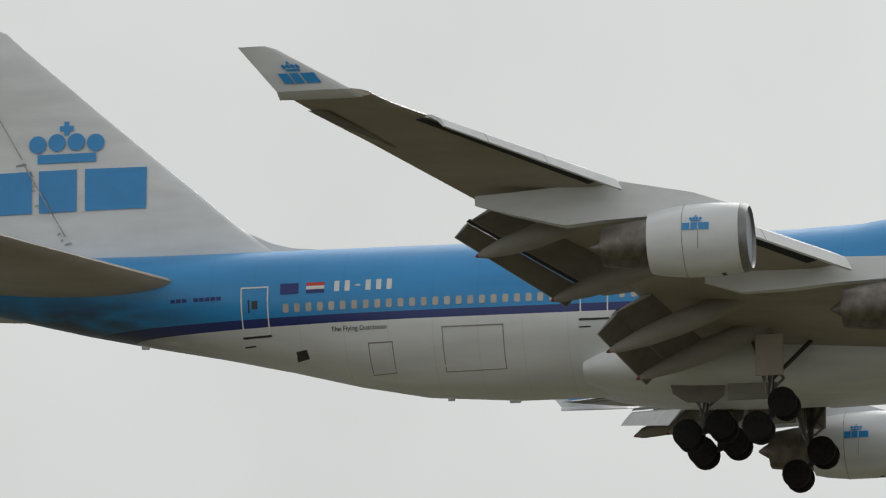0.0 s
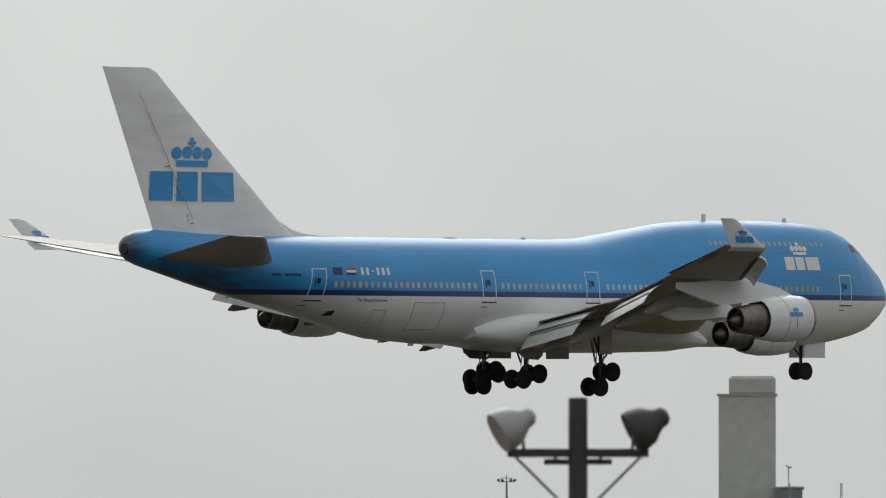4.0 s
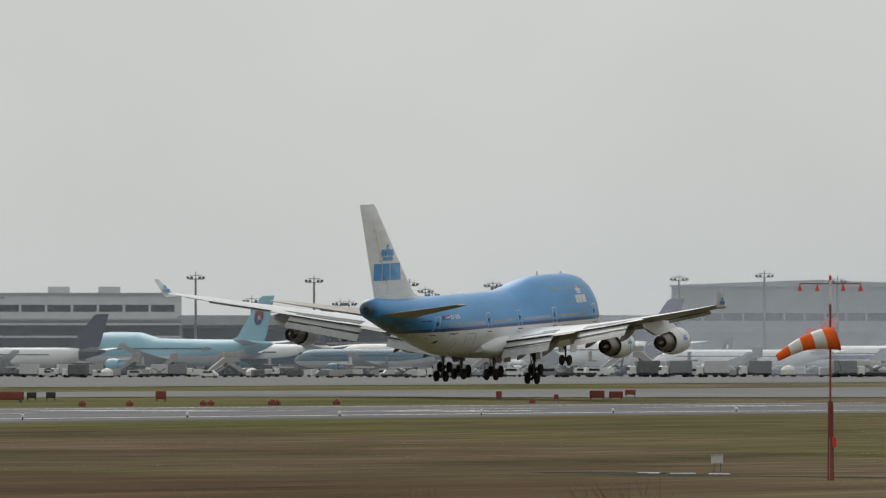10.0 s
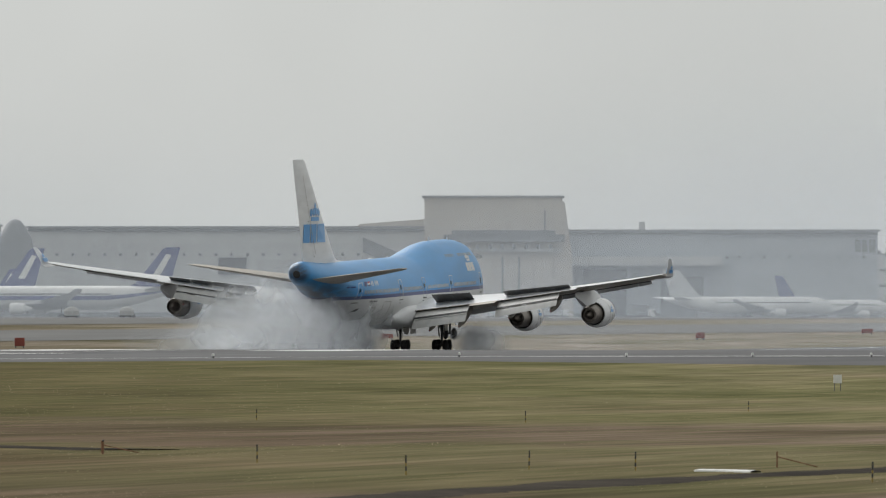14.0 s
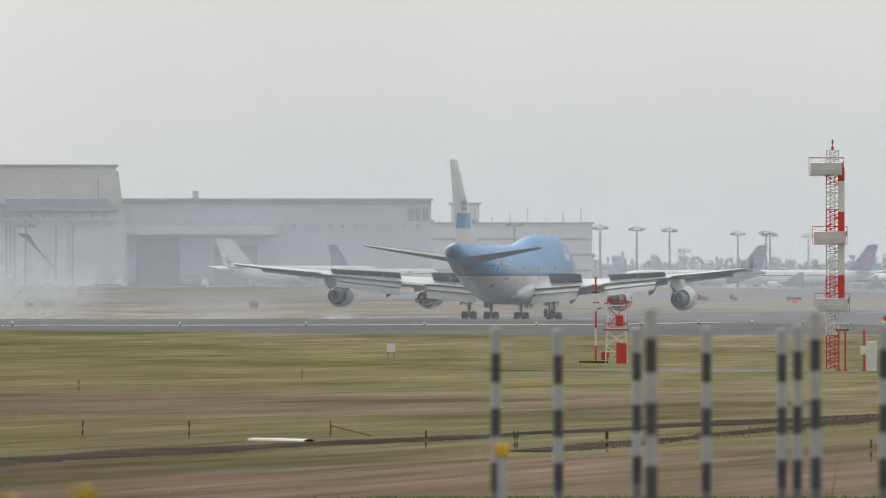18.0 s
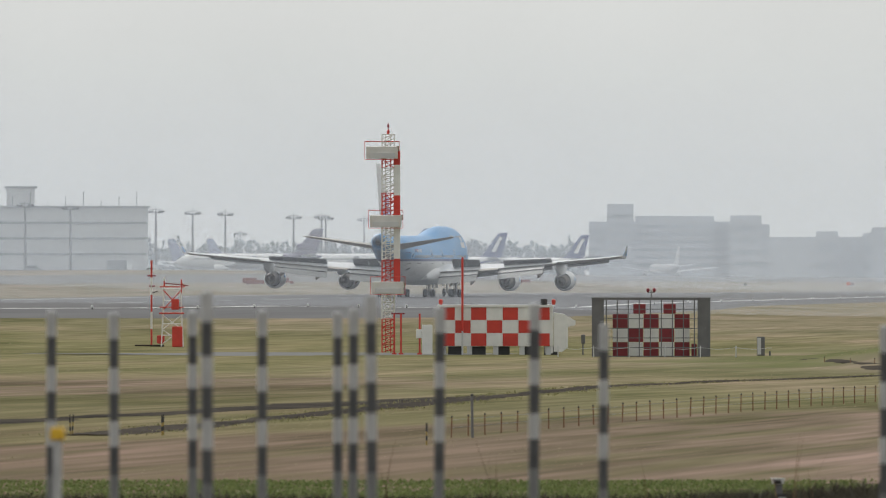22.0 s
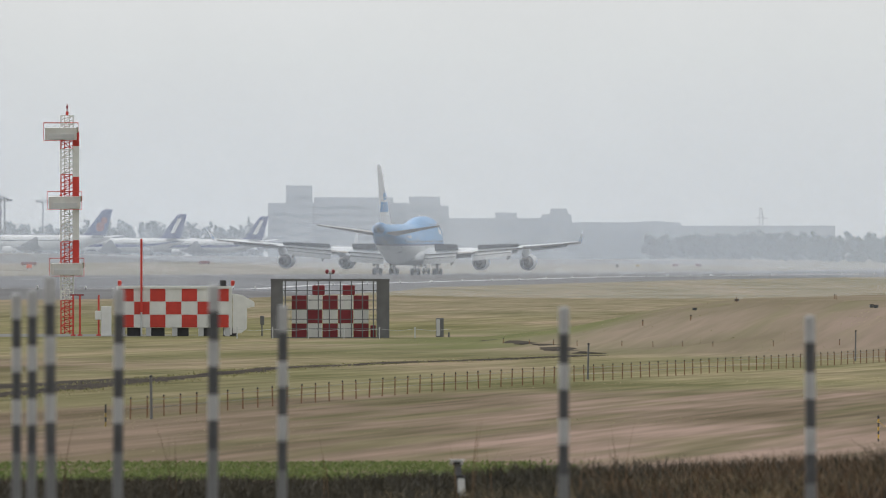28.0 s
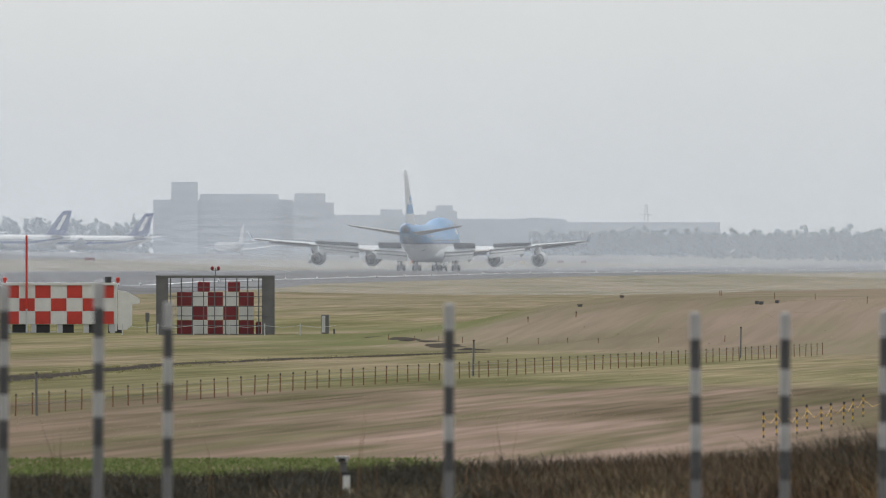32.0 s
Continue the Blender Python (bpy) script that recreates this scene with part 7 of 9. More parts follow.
def short_mast():
    """Small red and white mast with boxes beside it."""
    x, y = (-154.9, 784.9)
    z = land(x, y)
    h = 6.47 - z
    m = thing("monitor_mast", pose(x, y, z, 0, 0, 10), "slim red and white monitor mast with red boxes", "mast")
    for k in range(5):
        part("mast_band", rods(((0, 0, h * k / 5), (0, 0, h * (k + 1) / 5), 0.07), n=8), (RED, WHITE)[k % 2], m)
    part("dipole", rods(((-0.3, 0, h * 0.82), (0.3, 0, h * 0.82), 0.06), ((-0.2, 0, h * 0.7), (0.25, 0, h * 0.7), 0.06)), MAROON, m)
    part("plinth", boxes((-1.2, 0.9, -0.8, 0.8, 0.0, 0.12), bevel=0.03), DIRT, m, smooth=False)
    part("cross_arm", rods(((-0.35, 0, h * 0.9), (0.1, 0, h * 0.9), 0.04), ((0.0, 0, h * 0.62), (0.45, 0, h * 0.64), 0.04)), DARK, m)
    part("foot_box", boxes((0.4, 0.95, -0.3, 0.3, 0.2, 0.8), bevel=0.05), RED, m, smooth=False)
    x, y = (-153.4, 785.1)
    z = land(x, y)
    f = thing("antenna_stand", pose(x, y, z, 0, 0, 10), "white tubular frame with red boxes on top", "antenna frame")
    w, hh = 0.78, 4.54 - z
    bm = bmesh.new()
    for a in (-w, w):
        for b in (-w, w):
            rod(bm, (a, b, 0), (a * 0.75, b * 0.75, hh), 0.045, n=6)
    for k in range(1, 6):
        rail_box(bm, -w * (1 - 0.04 * k), w * (1 - 0.04 * k), -w * (1 - 0.04 * k), w * (1 - 0.04 * k), hh * k / 5.2, 0.035)
    part("frame", bm, WHITE, f)
    part("red_box", boxes((-0.05, 0.5, -0.9, -0.4, hh * 0.62, hh * 0.8), bevel=0.04), RED, f, smooth=False)
    part("red_box", boxes((0.0, 0.75, -0.9, -0.4, 0.0, hh * 0.34), bevel=0.04), RED, f, smooth=False)
    for k, z0 in enumerate((hh * 0.06, hh * 0.3, hh * 0.62)):
        z1 = hh * (0.28, 0.52, 0.95)[k]
        for a in (-w, w):
            for g in (-1, 1):
                part("cross_brace", rods(((-g * w * 0.85, a * 0.85, z0), (g * w * 0.85, a * 0.85, z1), 0.03), n=5), (WHITE, WHITE, RED)[k], f)
    bm = bmesh.new()
    rail_box(bm, -w * 1.15, w * 1.05, -w, w, hh * 0.56, 0.06)
    rail_box(bm, -w * 1.15, w * 1.05, -w, w, hh * 0.66, 0.04)
    part("working_platform", bm, RED, f, "red railed working platform")
    part("post", rods(((-w * 0.75, 0, hh), (-w * 0.75, 0, hh * 1.1), 0.05)), RED, f)
    part("post", rods(((w * 0.85, 0, hh * 0.9), (w * 0.85, 0, hh * 1.12), 0.05)), RED, f)
    part("lamp", lathe([(hh * 1.1, 0.06), (hh * 1.13, 0.09), (hh * 1.16, 0.03)], 8, "Z", (-w * 0.75, 0, 0)), WHITE, f)
    part("antenna_arm", rods(((-w * 0.7, 0, hh * 1.06), (w * 1.5, 0, hh * 1.02), 0.04)), MAROON, f)
    part("top_frame", rods(((-0.9, 0, hh), (0.9, 0, hh), 0.05), ((-0.7, 0, hh), (-0.5, 0, hh + 0.25), 0.04), ((0.9, 0, hh), (0.7, 0, hh + 0.25), 0.04)), RED, f)


short_mast()


def checker_hut():
    d = 735
    px = d / 19500.0
    x, y = (-119.8, 725.2)
    z = land(x, y)
    m = thing("chequered_shelter", pose(x, y, z, 0, 0, 9.378), "red and white chequered equipment shelter on stilts", "shelter")
    w, zb, zt = 98 * px, 0.78 - z, 3.38 - z
    part("body", boxes((-w, w, 0.03, 2.6, zb, zt)), WHITE, m, smooth=False)
    for c in range(7):
        for r in range(3):
            x0, x1 = -w + 2 * w * c / 7, -w + 2 * w * (c + 1) / 7
            z0, z1 = zb + (zt - zb) * r / 3, zb + (zt - zb) * (r + 1) / 3
            part("painted_panel", boxes((x0 + 0.02, x1 - 0.02, 0.0, 0.03, z0 + 0.015, z1 - 0.015)), RED if (c + r) % 2 == 0 else WHITE, m, smooth=False)
    part("roof", boxes((-w - 0.1, w + 0.1, -0.1, 2.7, zt, zt + 0.16)), WHITE, m, smooth=False)
    for k in range(5):
        part("stilt", boxes((-w + 0.1 + 1.75 * k, -w + 0.45 + 1.75 * k, 0.1, 0.5, 0, zb)), LIGHT, m, smooth=False)
        part("underfloor_unit", boxes((-w + 0.6 + 1.6 * k, -w + 1.5 + 1.6 * k, 0.3, 2.2, 0, zb - 0.03)), DARK, m, smooth=False)
    bm = bmesh.new()
    loft(bm, [[Vector((xx, yy, zz)) for xx, zz in ((w + 0.25, 0.2), (w + 0.25, zt - 0.35), (w + 0.9, zt - 0.45), (w + 1.7, zt - 0.9), (w + 1.7, zt - 1.2), (w + 1.2, zt - 1.3), (w + 1.2, 0.5), (w + 0.8, 0.2))] for yy in (0.2, 2.4)])
    part("generator_hood", bm, WHITE, m, "white sloped generator hood", smooth=False)
    part("flue", boxes((w - 0.35, w + 0.2, 0.2, 1.2, 0.1, zt + 0.1)), WHITE, m, smooth=False)
    part("exhaust", rods(((w - 0.4, 0.3, zt - 0.5), (w - 0.4, 0.3, zt + 0.55), 0.22)), DARK, m)
    for xx in (-w + 0.1, w + 0.25):
        part("warning_lamp", lathe([(zt + 0.16, 0.08), (zt + 0.35, 0.14), (zt + 0.5, 0.12), (zt + 0.55, 0.03)], 10, "Z", (xx, 0.5, 0)), RED, m)
    part("red_pole", rods(((-w + 1.55, -0.25, 1.6), (-w + 1.55, -0.25, 6.7 - z), 0.075), n=8), RED, m, "tall slim red pole")
    part("drain_pipe", rods(((-w + 1.55, -0.2, 0), (-w + 1.55, -0.2, 1.7), 0.06)), LIGHT, m)
    for k, xx in enumerate((-w - 3.0, -w - 2.55, -w - 1.3)):
        p = thing("red_post", m.matrix_basis @ pose(xx, 0.2, 0), "slim red painted steel post", "post", "red steel posts")
        part("post", boxes((-0.06, 0.06, -0.06, 0.06, 0, 2.75)), RED, p, smooth=False)
        part("foot", boxes((-0.16, 0.16, -0.16, 0.16, 0, 0.12)), RED, p, smooth=False)
        if k == 0:
            part("cross_bar", boxes((-0.2, 0.7, -0.05, 0.05, 2.7, 2.8)), MAROON, p, smooth=False)
    b = thing("battery_box", m.matrix_basis @ pose(-w - 0.8, 0.3, 0), "white steel box beside shelter", "cabinet")
    part("box", boxes((-0.35, 0.35, -0.3, 0.3, 0.0, 2.0), (-0.75, -0.36, -0.25, 0.25, 1.1, 1.7), bevel=0.03), WHITE, b, smooth=False)
    t = thing("meter_post", m.matrix_basis @ pose(w + 2.2, 0, 0), "grey meter on slim post", "meter")
    part("stalk", rods(((0, 0, 0), (0, 0, 1.3), 0.05)), POLE, t)
    part("meter", boxes((-0.12, 0.15, -0.1, 0.1, 0.75, 1.35), bevel=0.03), POLE, t, smooth=False)


checker_hut()


def cage():
    d = 715
    px = d / 19500.0
    x, y = (-106.5, 707.0)
    z = land(x, y)
    m = thing("mesh_cage", pose(x, y, z, 0, 0, 8.57), "dark steel cage round chequered electrical boxes", "cage")
    w, h = 104 * px, 3.99 - z
    for x0, x1 in ((-w, -w + 0.75), (w - 0.8, w)):
        part("side_screen", boxes((x0, x1, 0, 0.06, 0.05, h)), POLE, m, smooth=False)
    for xx in (-w, w):
        part("side_screen", boxes((xx - 0.03, xx + 0.03, 0.1, 3.6, 0.05, h)), POLE, m, smooth=False)
    for k in range(9):
        xx = -w + 0.9 + (2 * w - 1.9) * k / 8
        part("upright", boxes((xx - 0.035, xx + 0.035, -0.03, 0.03, 0, h)), POLE, m, smooth=False)
        part("upright", boxes((xx - 0.03, xx + 0.03, 3.55, 3.61, 0, h)), POLE, m, smooth=False)
    for k in range(7):
        part("cross_rail", boxes((-w, w, -0.04, 0.0, h * k / 6.0 + (0.02 if k == 0 else -0.04), h * k / 6.0 + (0.07 if k == 0 else 0.01))), POLE, m, smooth=False)
    part("top_rail", boxes((-w - 0.05, w + 0.05, -0.06, 0.06, h, h + 0.12)), POLE, m, smooth=False)
    # chequered boxes inside
    n, r0 = 5, 3
    wb = 0.66 * w
    for c in range(n):
        for r in range(r0):
            x0 = -wb + 2 * wb * c / n
            part("painted_panel", boxes((x0 + 0.02, x0 + 2 * wb / n - 0.02, 1.2, 2.2, 0.05 + h * 0.245 * r, 0.05 + h * 0.245 * (r + 1) - 0.03)), MAROON if (c + r) % 2 == 0 else WHITE, m, smooth=False)
    for c in (1.35, 3.3):
        part("red_box", boxes((-wb + 2 * wb * c / n, -wb + 2 * wb * (c + 0.8) / n, 1.3, 2.0, h * 0.75, h * 0.92), bevel=0.04), MAROON, m, smooth=False)
    part("red_box", boxes((wb + 0.1, wb + 0.45, 0.8, 1.2, 0.05, 0.85), bevel=0.04), MAROON, m, smooth=False)
    part("lamp_stalk", rods(((0.0, 1.0, h), (0.0, 1.0, h + 0.6), 0.03), ((-0.22, 1.0, h + 0.45), (0.22, 1.0, h + 0.45), 0.025)), POLE, m)
    for xx in (-0.2, 0.2):
        part("globe_lamp", lathe([(h + 0.45, 0.04), (h + 0.55, 0.12), (h + 0.68, 0.1), (h + 0.74, 0.02)], 10, "Z", (xx, 1.0, 0)), MAROON, m)
    # rope fence in front
    for k in range(6):
        p = thing("rope_stake", m.matrix_basis @ pose(-w - 2.2 + 2.3 * k, -2.5, 0), "short pale rope-fence stake", "stake", "rope fence stakes")
        part("stake", rods(((0, 0, 0), (0, 0, 0.75), 0.035)), LIGHT, p)
        part("rope", rods(((0, 0, 0.62), (1.15, 0, 0.5), 0.012), ((1.15, 0, 0.5), (2.3, 0, 0.62), 0.012), n=4), LIGHT, p)


cage()
(x, y) = (-101.2, 720.4)
c = thing("control_cabinet", pose(x, y, land(x, y), 0, 0, 8), "upright grey control cabinet in grass", "cabinet")
part("body", boxes((-0.26, 0.26, -0.25, 0.25, 0, 1.25), bevel=0.03), POLE, c, smooth=False)
part("door", boxes((-0.22, 0.02, -0.28, -0.25, 0.08, 1.18)), LIGHT, c, smooth=False)
part("stub_post", rods(((0.6, 0, 0), (0.6, 0, 0.3), 0.06)), POLE, c)


# ---- striped poles near the camera ----
def striped_pole(az, d, top, r):
    x, y = spot(az, d)
    z = land(x, y)
    h = top - z
    p = thing("striped_pole", pose(x, y, z, random.uniform(-0.4, 0.4), random.uniform(-0.5, 0.5), 0), "black and white banded guard pole", "pole", "striped guard poles")
    t = h
    for k, ln in enumerate((0.25, 0.30, 0.26, 0.29, 0.26, 0.30)):
        bm = bmesh.new()
        rod(bm, (0, 0, t - ln), (0, 0, t), r, n=14)
        part("pole_band", bm, POLEWHITE if k % 2 == 0 else POLEBLACK, p)
        t -= ln
    bm = bmesh.new()
    rod(bm, (0, 0, 0), (0, 0, t), r, n=14)
    part("pole_foot", bm, POLEGREY, p, "bare grey foot of the pole")
    part("cap", lathe([(h, r * 0.96), (h + 0.012, r * 0.8), (h + 0.02, 0.01)], 14, "Z"), POLEWHITE, p)
    return p


for a, top, d, r in ((11.690, 6.4, 112, 0.05), (11.352, 6.36, 114, 0.05), (10.947, 6.36, 118, 0.05), (10.867, 6.65, 96, 0.053), (10.591, 6.4, 112, 0.05), (10.194, 6.36, 116, 0.05),
                     (10.124, 6.41, 113, 0.05), (10.012, 6.59, 104, 0.052), (9.679, 6.44, 112, 0.053), (9.185, 6.47, 112, 0.055), (8.821, 6.26, 112, 0.05), (7.356, 6.26, 110, 0.052),
                     (6.058, 6.17, 110, 0.053), (5.609, 6.17, 110, 0.053), (5.101, 6.19, 110, 0.053)):
    striped_pole(a, d, top, r)
(x, y), zt = (-21.2, 102.8), 5.34
m = thing("marker_stake", pose(x, y, land(x, y)), "white marker stake with yellow cap", "stake")
part("stake", boxes((-0.035, 0.035, -0.035, 0.035, 0, zt - land(x, y) - 0.12)), POLEWHITE, m, smooth=False)
part("cap", boxes((-0.065, 0.065, -0.065, 0.065, zt - land(x, y) - 0.12, zt - land(x, y)), bevel=0.015), YELLOW, m, smooth=False)


# ---- stake fences in the field ----
def stake(x, y, h, mat=TIMBER, r=0.021, label="short brown timber fence stake", group="field fence stakes"):
    s = thing("fence_stake", pose(x, y, land(x, y) - 0.05, random.uniform(-2, 2), random.uniform(-2, 2), 0), label, "stake", group)
    bm = bmesh.new()
    rod(bm, (0, 0, 0), (0, 0, h), r, r * 0.9, 6)
    part("stake", bm, mat, s)
    if mat is OCHRE:
        for z0, z1 in ((0.30, 0.52), (0.70, 0.99)):
            part("dark_band", lathe([(h * z0, r * 1.12), (h * z1, r * 1.12)], 6, "Z"), DARK, s, "dark painted band")
    part("cap", lathe([(h, r * 1.2), (h + 0.05, r * 1.1), (h + 0.06, 0.005)], 6, "Z"), DARK, s)
    return s


s0 = None
x0, y0 = (-52.7, 311.4)
x1, y1 = (-52.5, 528.1)
for i in range(84):
    u = (i / 83.0) * 1.12
    x, y = x0 + (x1 - x0) * u, y0 + (y1 - y0) * u
    if s0 is None:
        s0 = stake(x, y, 0.62)
    else:
        copy_thing(s0, pose(x, y, land(x, y) - 0.05, random.uniform(-2, 2), random.uniform(-2, 2), random.uniform(0, 90)))
wire = bmesh.new()
for zz in (0.28, 0.5):
    for i in range(24):
        a, b = i / 24 * 1.12, (i + 1) / 24 * 1.12
        p, q = (x0 + (x1 - x0) * a, y0 + (y1 - y0) * a), (x0 + (x1 - x0) * b, y0 + (y1 - y0) * b)
        rod(wire, (*p, land(*p) + zz), (*q, land(*q) + zz), 0.006, n=4)
tagged(part("fence_wire", wire, POLE), "thin sagging fence wires between stakes", "wire", kind="stuff")
sy = None
for x, y in ((-53.1, 295.1), (-51.1, 297.9), (-52.4, 270.7), (-67.0, 313.9), (-64.4, 314.4), (-61.8, 314.9), (-83.8, 324.7), (-83.1, 337.5), (-79.2, 335.6), (-67.0, 313.9), (-64.2, 313.2), (-61.6, 313.7), (-95.5, 350.4), (-151.2, 554.6), (-133.8, 542.7), (-141.8, 629.6),
             (-110.3, 257.5), (-158.5, 306.9), (-155.3, 310.2), (-153.1, 309.4), (-153.1, 315.1), (-147.0, 312.2), (-144.9, 318.7), (-137.0, 289.3), (-129.8, 283.7), (-124.0, 281.0), (-119.0, 279.7)):
    if sy is None:
        sy = stake(x, y, 0.60, OCHRE, 0.022, "dull yellow stake with dark bands", "banded field stakes")
    else:
        copy_thing(sy, pose(x, y, land(x, y) - 0.05, random.uniform(-3, 3), random.uniform(-3, 3), random.uniform(0, 90)))
for x, y, h in ((*(-52.1, 311.5), 1.25), (*(-53.6, 422.7), 1.4), (*(-54.4, 532.2), 1.5)):
    s = stake(x, y, h, POLE, 0.04, "grey steel fence post", "grey fence posts")
# yellow and black chain posts by the bank
cp = None
chain = bmesh.new()
last = None
for x, y in ((-27.8, 277.7), (-27.8, 281.1), (-27.3, 278.9), (-27.5, 283.4), (-28.0, 291.4), (-27.3, 288.0), (-27.7, 295.0), (-27.6, 297.4), (-27.9, 303.4), (-28.4, 312.1), (-27.3, 305.9), (-27.3, 313.4)):
    if cp is None:
        cp = thing("chain_post", pose(x, y, land(x, y) - 0.03), "thin yellow and black banded chain post", "post", "chain posts")
        for k in range(6):
            part("band", lathe([(0.1 * k, 0.018), (0.1 * k + 0.098, 0.018)], 8, "Z"), YELLOW if k % 2 else DARK, cp)
        part("cap", lathe([(0.6, 0.028), (0.67, 0.028), (0.69, 0.006)], 8, "Z"), DARK, cp)
    else:
        copy_thing(cp, pose(x, y, land(x, y) - 0.03, random.uniform(-2, 2), random.uniform(-2, 2), 0))
    top = Vector((x, y, land(x, y) + 0.5))
    if last:
        low = (top + last) / 2 - Vector((0, 0, 0.16))
        rod(chain, tuple(last), tuple(low), 0.007, n=5)
        rod(chain, tuple(low), tuple(top), 0.007, n=5)
    last = top
tagged(part("hanging_chain", chain, YELLOW), "sagging yellow plastic chain between posts", "chain")
# thin stakes before the mound and on its crest
s1 = None
for x, y in ((-86.1, 639.6), (-82.9, 627.2), (-80.9, 622.4), (-78.6, 615.1), (-75.2, 608.1), (-72.9, 603.5), (-70.7, 598.9), (-68.5, 594.3), (-65.0, 592.3), (-61.2, 590.3), (-78.3, 643.2), (-74.9, 638.4), (-78.3, 643.2), (-74.9, 638.4), (-70.1, 673.4), (-63.4, 639.7), (-60.3, 632.3), (-56.2, 620.1), (-76.4, 675.5), (-70.0, 673.4)):
    if s1 is None:
        s1 = stake(x, y, 0.34, TIMBER, 0.02, "short thin stake in grass", "thin field stakes")
        continue
    copy_thing(s1, pose(x, y, land(x, y) - 0.05, random.uniform(-5, 5), random.uniform(-5, 5), random.uniform(0, 90)))
rk = None
for x, y in ((-76.7, 678.2), (-77.1, 659.2), (-62.9, 627.0), (-63.4, 629.5), (-62.0, 627.1)):
    if rk is None:
        rk = thing("inspection_box", pose(x, y, land(x, y) - 0.05), "small dark drain box in grass", "box", "drain boxes")
        part("body", boxes((-0.12, 0.12, -0.1, 0.1, 0, 0.16), bevel=0.03), DARKWALL, rk, smooth=False)
        part("lid", boxes((-0.13, 0.13, -0.11, 0.11, 0.16, 0.19), bevel=0.01), DARK, rk, smooth=False)
    else:
        copy_thing(rk, pose(x, y, land(x, y) - 0.05, 0, 0, random.uniform(0, 90)))
leaning = stake(*(-106.6, 370.6), 0.5, TIMBER, 0.035, "leaning timber stake beside ditch")
for (x, y), h in (((-76.4, 343.4), 0.65), ((-107.5, 373.6), 0.55)):
    p = thing("fallen_rail", pose(x, y, land(x, y), 0, 0, 10), "leaning broken timber rail with stake", "rail")
    part("stake", rods(((0, 0, 0), (0, 0, h * 0.8), 0.025)), TIMBER, p)
    part("rail", rods(((0, 0, h * 0.55), (1.3, 0, 0.03), 0.02)), TIMBER, p)
(x, y) = (-166.9, 770.1)
p = thing("white_marker_board", pose(x, y, land(x, y), 0, 0, 10), "small white marker board on two legs", "sign")
part("board", boxes((-0.3, 0.3, -0.03, 0.03, 0.55, 1.15)), WHITE, p, smooth=False)
part("legs", rods(((-0.22, 0, 0), (-0.22, 0, 0.6), 0.03), ((0.22, 0, 0), (0.22, 0, 0.6), 0.03)), POLE, p)
(x, y) = (-33.1, 56.9)
zt = 4.85 - land(x, y)
p = thing("yellow_bollard", pose(x, y, land(x, y)), "yellow bollard with dark grey cap", "bollard")
part("post", lathe([(0, 0.055), (zt - 0.24, 0.055), (zt - 0.24, 0.02)], 14, "Z"), YELLOW, p)
part("band", lathe([(zt - 0.24, 0.056), (zt - 0.14, 0.056)], 14, "Z"), WHITE, p)
part("cap", lathe([(zt - 0.14, 0.06), (zt - 0.02, 0.06), (zt, 0.04), (zt, 0.005)], 14, "Z"), DARK, p)
# white camera post by the bank
(x, y), zt = (-28.2, 203.0), 2.79
p = thing("field_camera_post", pose(x, y, land(x, y), 0, 0, 8), "white field camera on short white post", "camera post")
zt -= land(x, y)
part("post", boxes((0.02, 0.15, -0.06, 0.06, 0, zt - 0.33), bevel=0.01), WHITE, p, smooth=False)
part("housing", boxes((-0.11, 0.12, -0.14, 0.14, zt - 0.085, zt), bevel=0.02), WHITE, p, smooth=False)
part("hood", boxes((-0.13, 0.14, -0.2, 0.16, zt, zt + 0.018)), LIGHT, p, smooth=False)
part("lens_window", boxes((-0.06, 0.07, -0.15, -0.13, zt - 0.075, zt - 0.02)), DARK, p, smooth=False)
part("bracket", boxes((-0.04, 0.09, -0.04, 0.04, zt - 0.27, zt - 0.085)), POLE, p, smooth=False)
part("cap", boxes((0.0, 0.17, -0.07, 0.07, zt - 0.33, zt - 0.27)), DARK, p, smooth=False)


# ---- foreground floodlight pole, seen at the far end of the approach ----
(x, y), zt = (-63.1, 63.6), 9.58
g = land(x, y)
p = thing("twin_floodlight_pole", pose(x, y, g, 0, 0, 31.893), "dark timber pole with two round floodlights", "light pole")
px = 170 / 19500.0
part("pole", rods(((0, 0, 0), (0, 0, zt - g), 17 * px), n=12), DARK, p)
part("cross_arm", boxes((-125 * px, 125 * px, -0.03, 0.03, zt - g - 105 * px, zt - g - 90 * px)), DARK, p, smooth=False)
part("second_arm", boxes((-60 * px, 60 * px, 0.05, 0.10, zt - g - 118 * px, zt - g - 108 * px)), DARK, p, smooth=False)
for sd in (-1, 1):
    part("insulator", lathe([(zt - g - 108 * px, 0.03), (zt - g - 100 * px, 0.05), (zt - g - 92 * px, 0.02)], 8, "Z", (sd * 40 * px, 0.07, 0)), LIGHT, p)
part("brace", rods(((-115 * px, 0, zt - g - 100 * px), (-10 * px, 0, zt - g - 205 * px), 3 * px), ((115 * px, 0, zt - g - 100 * px), (10 * px, 0, zt - g - 205 * px), 3 * px)), POLE, p)
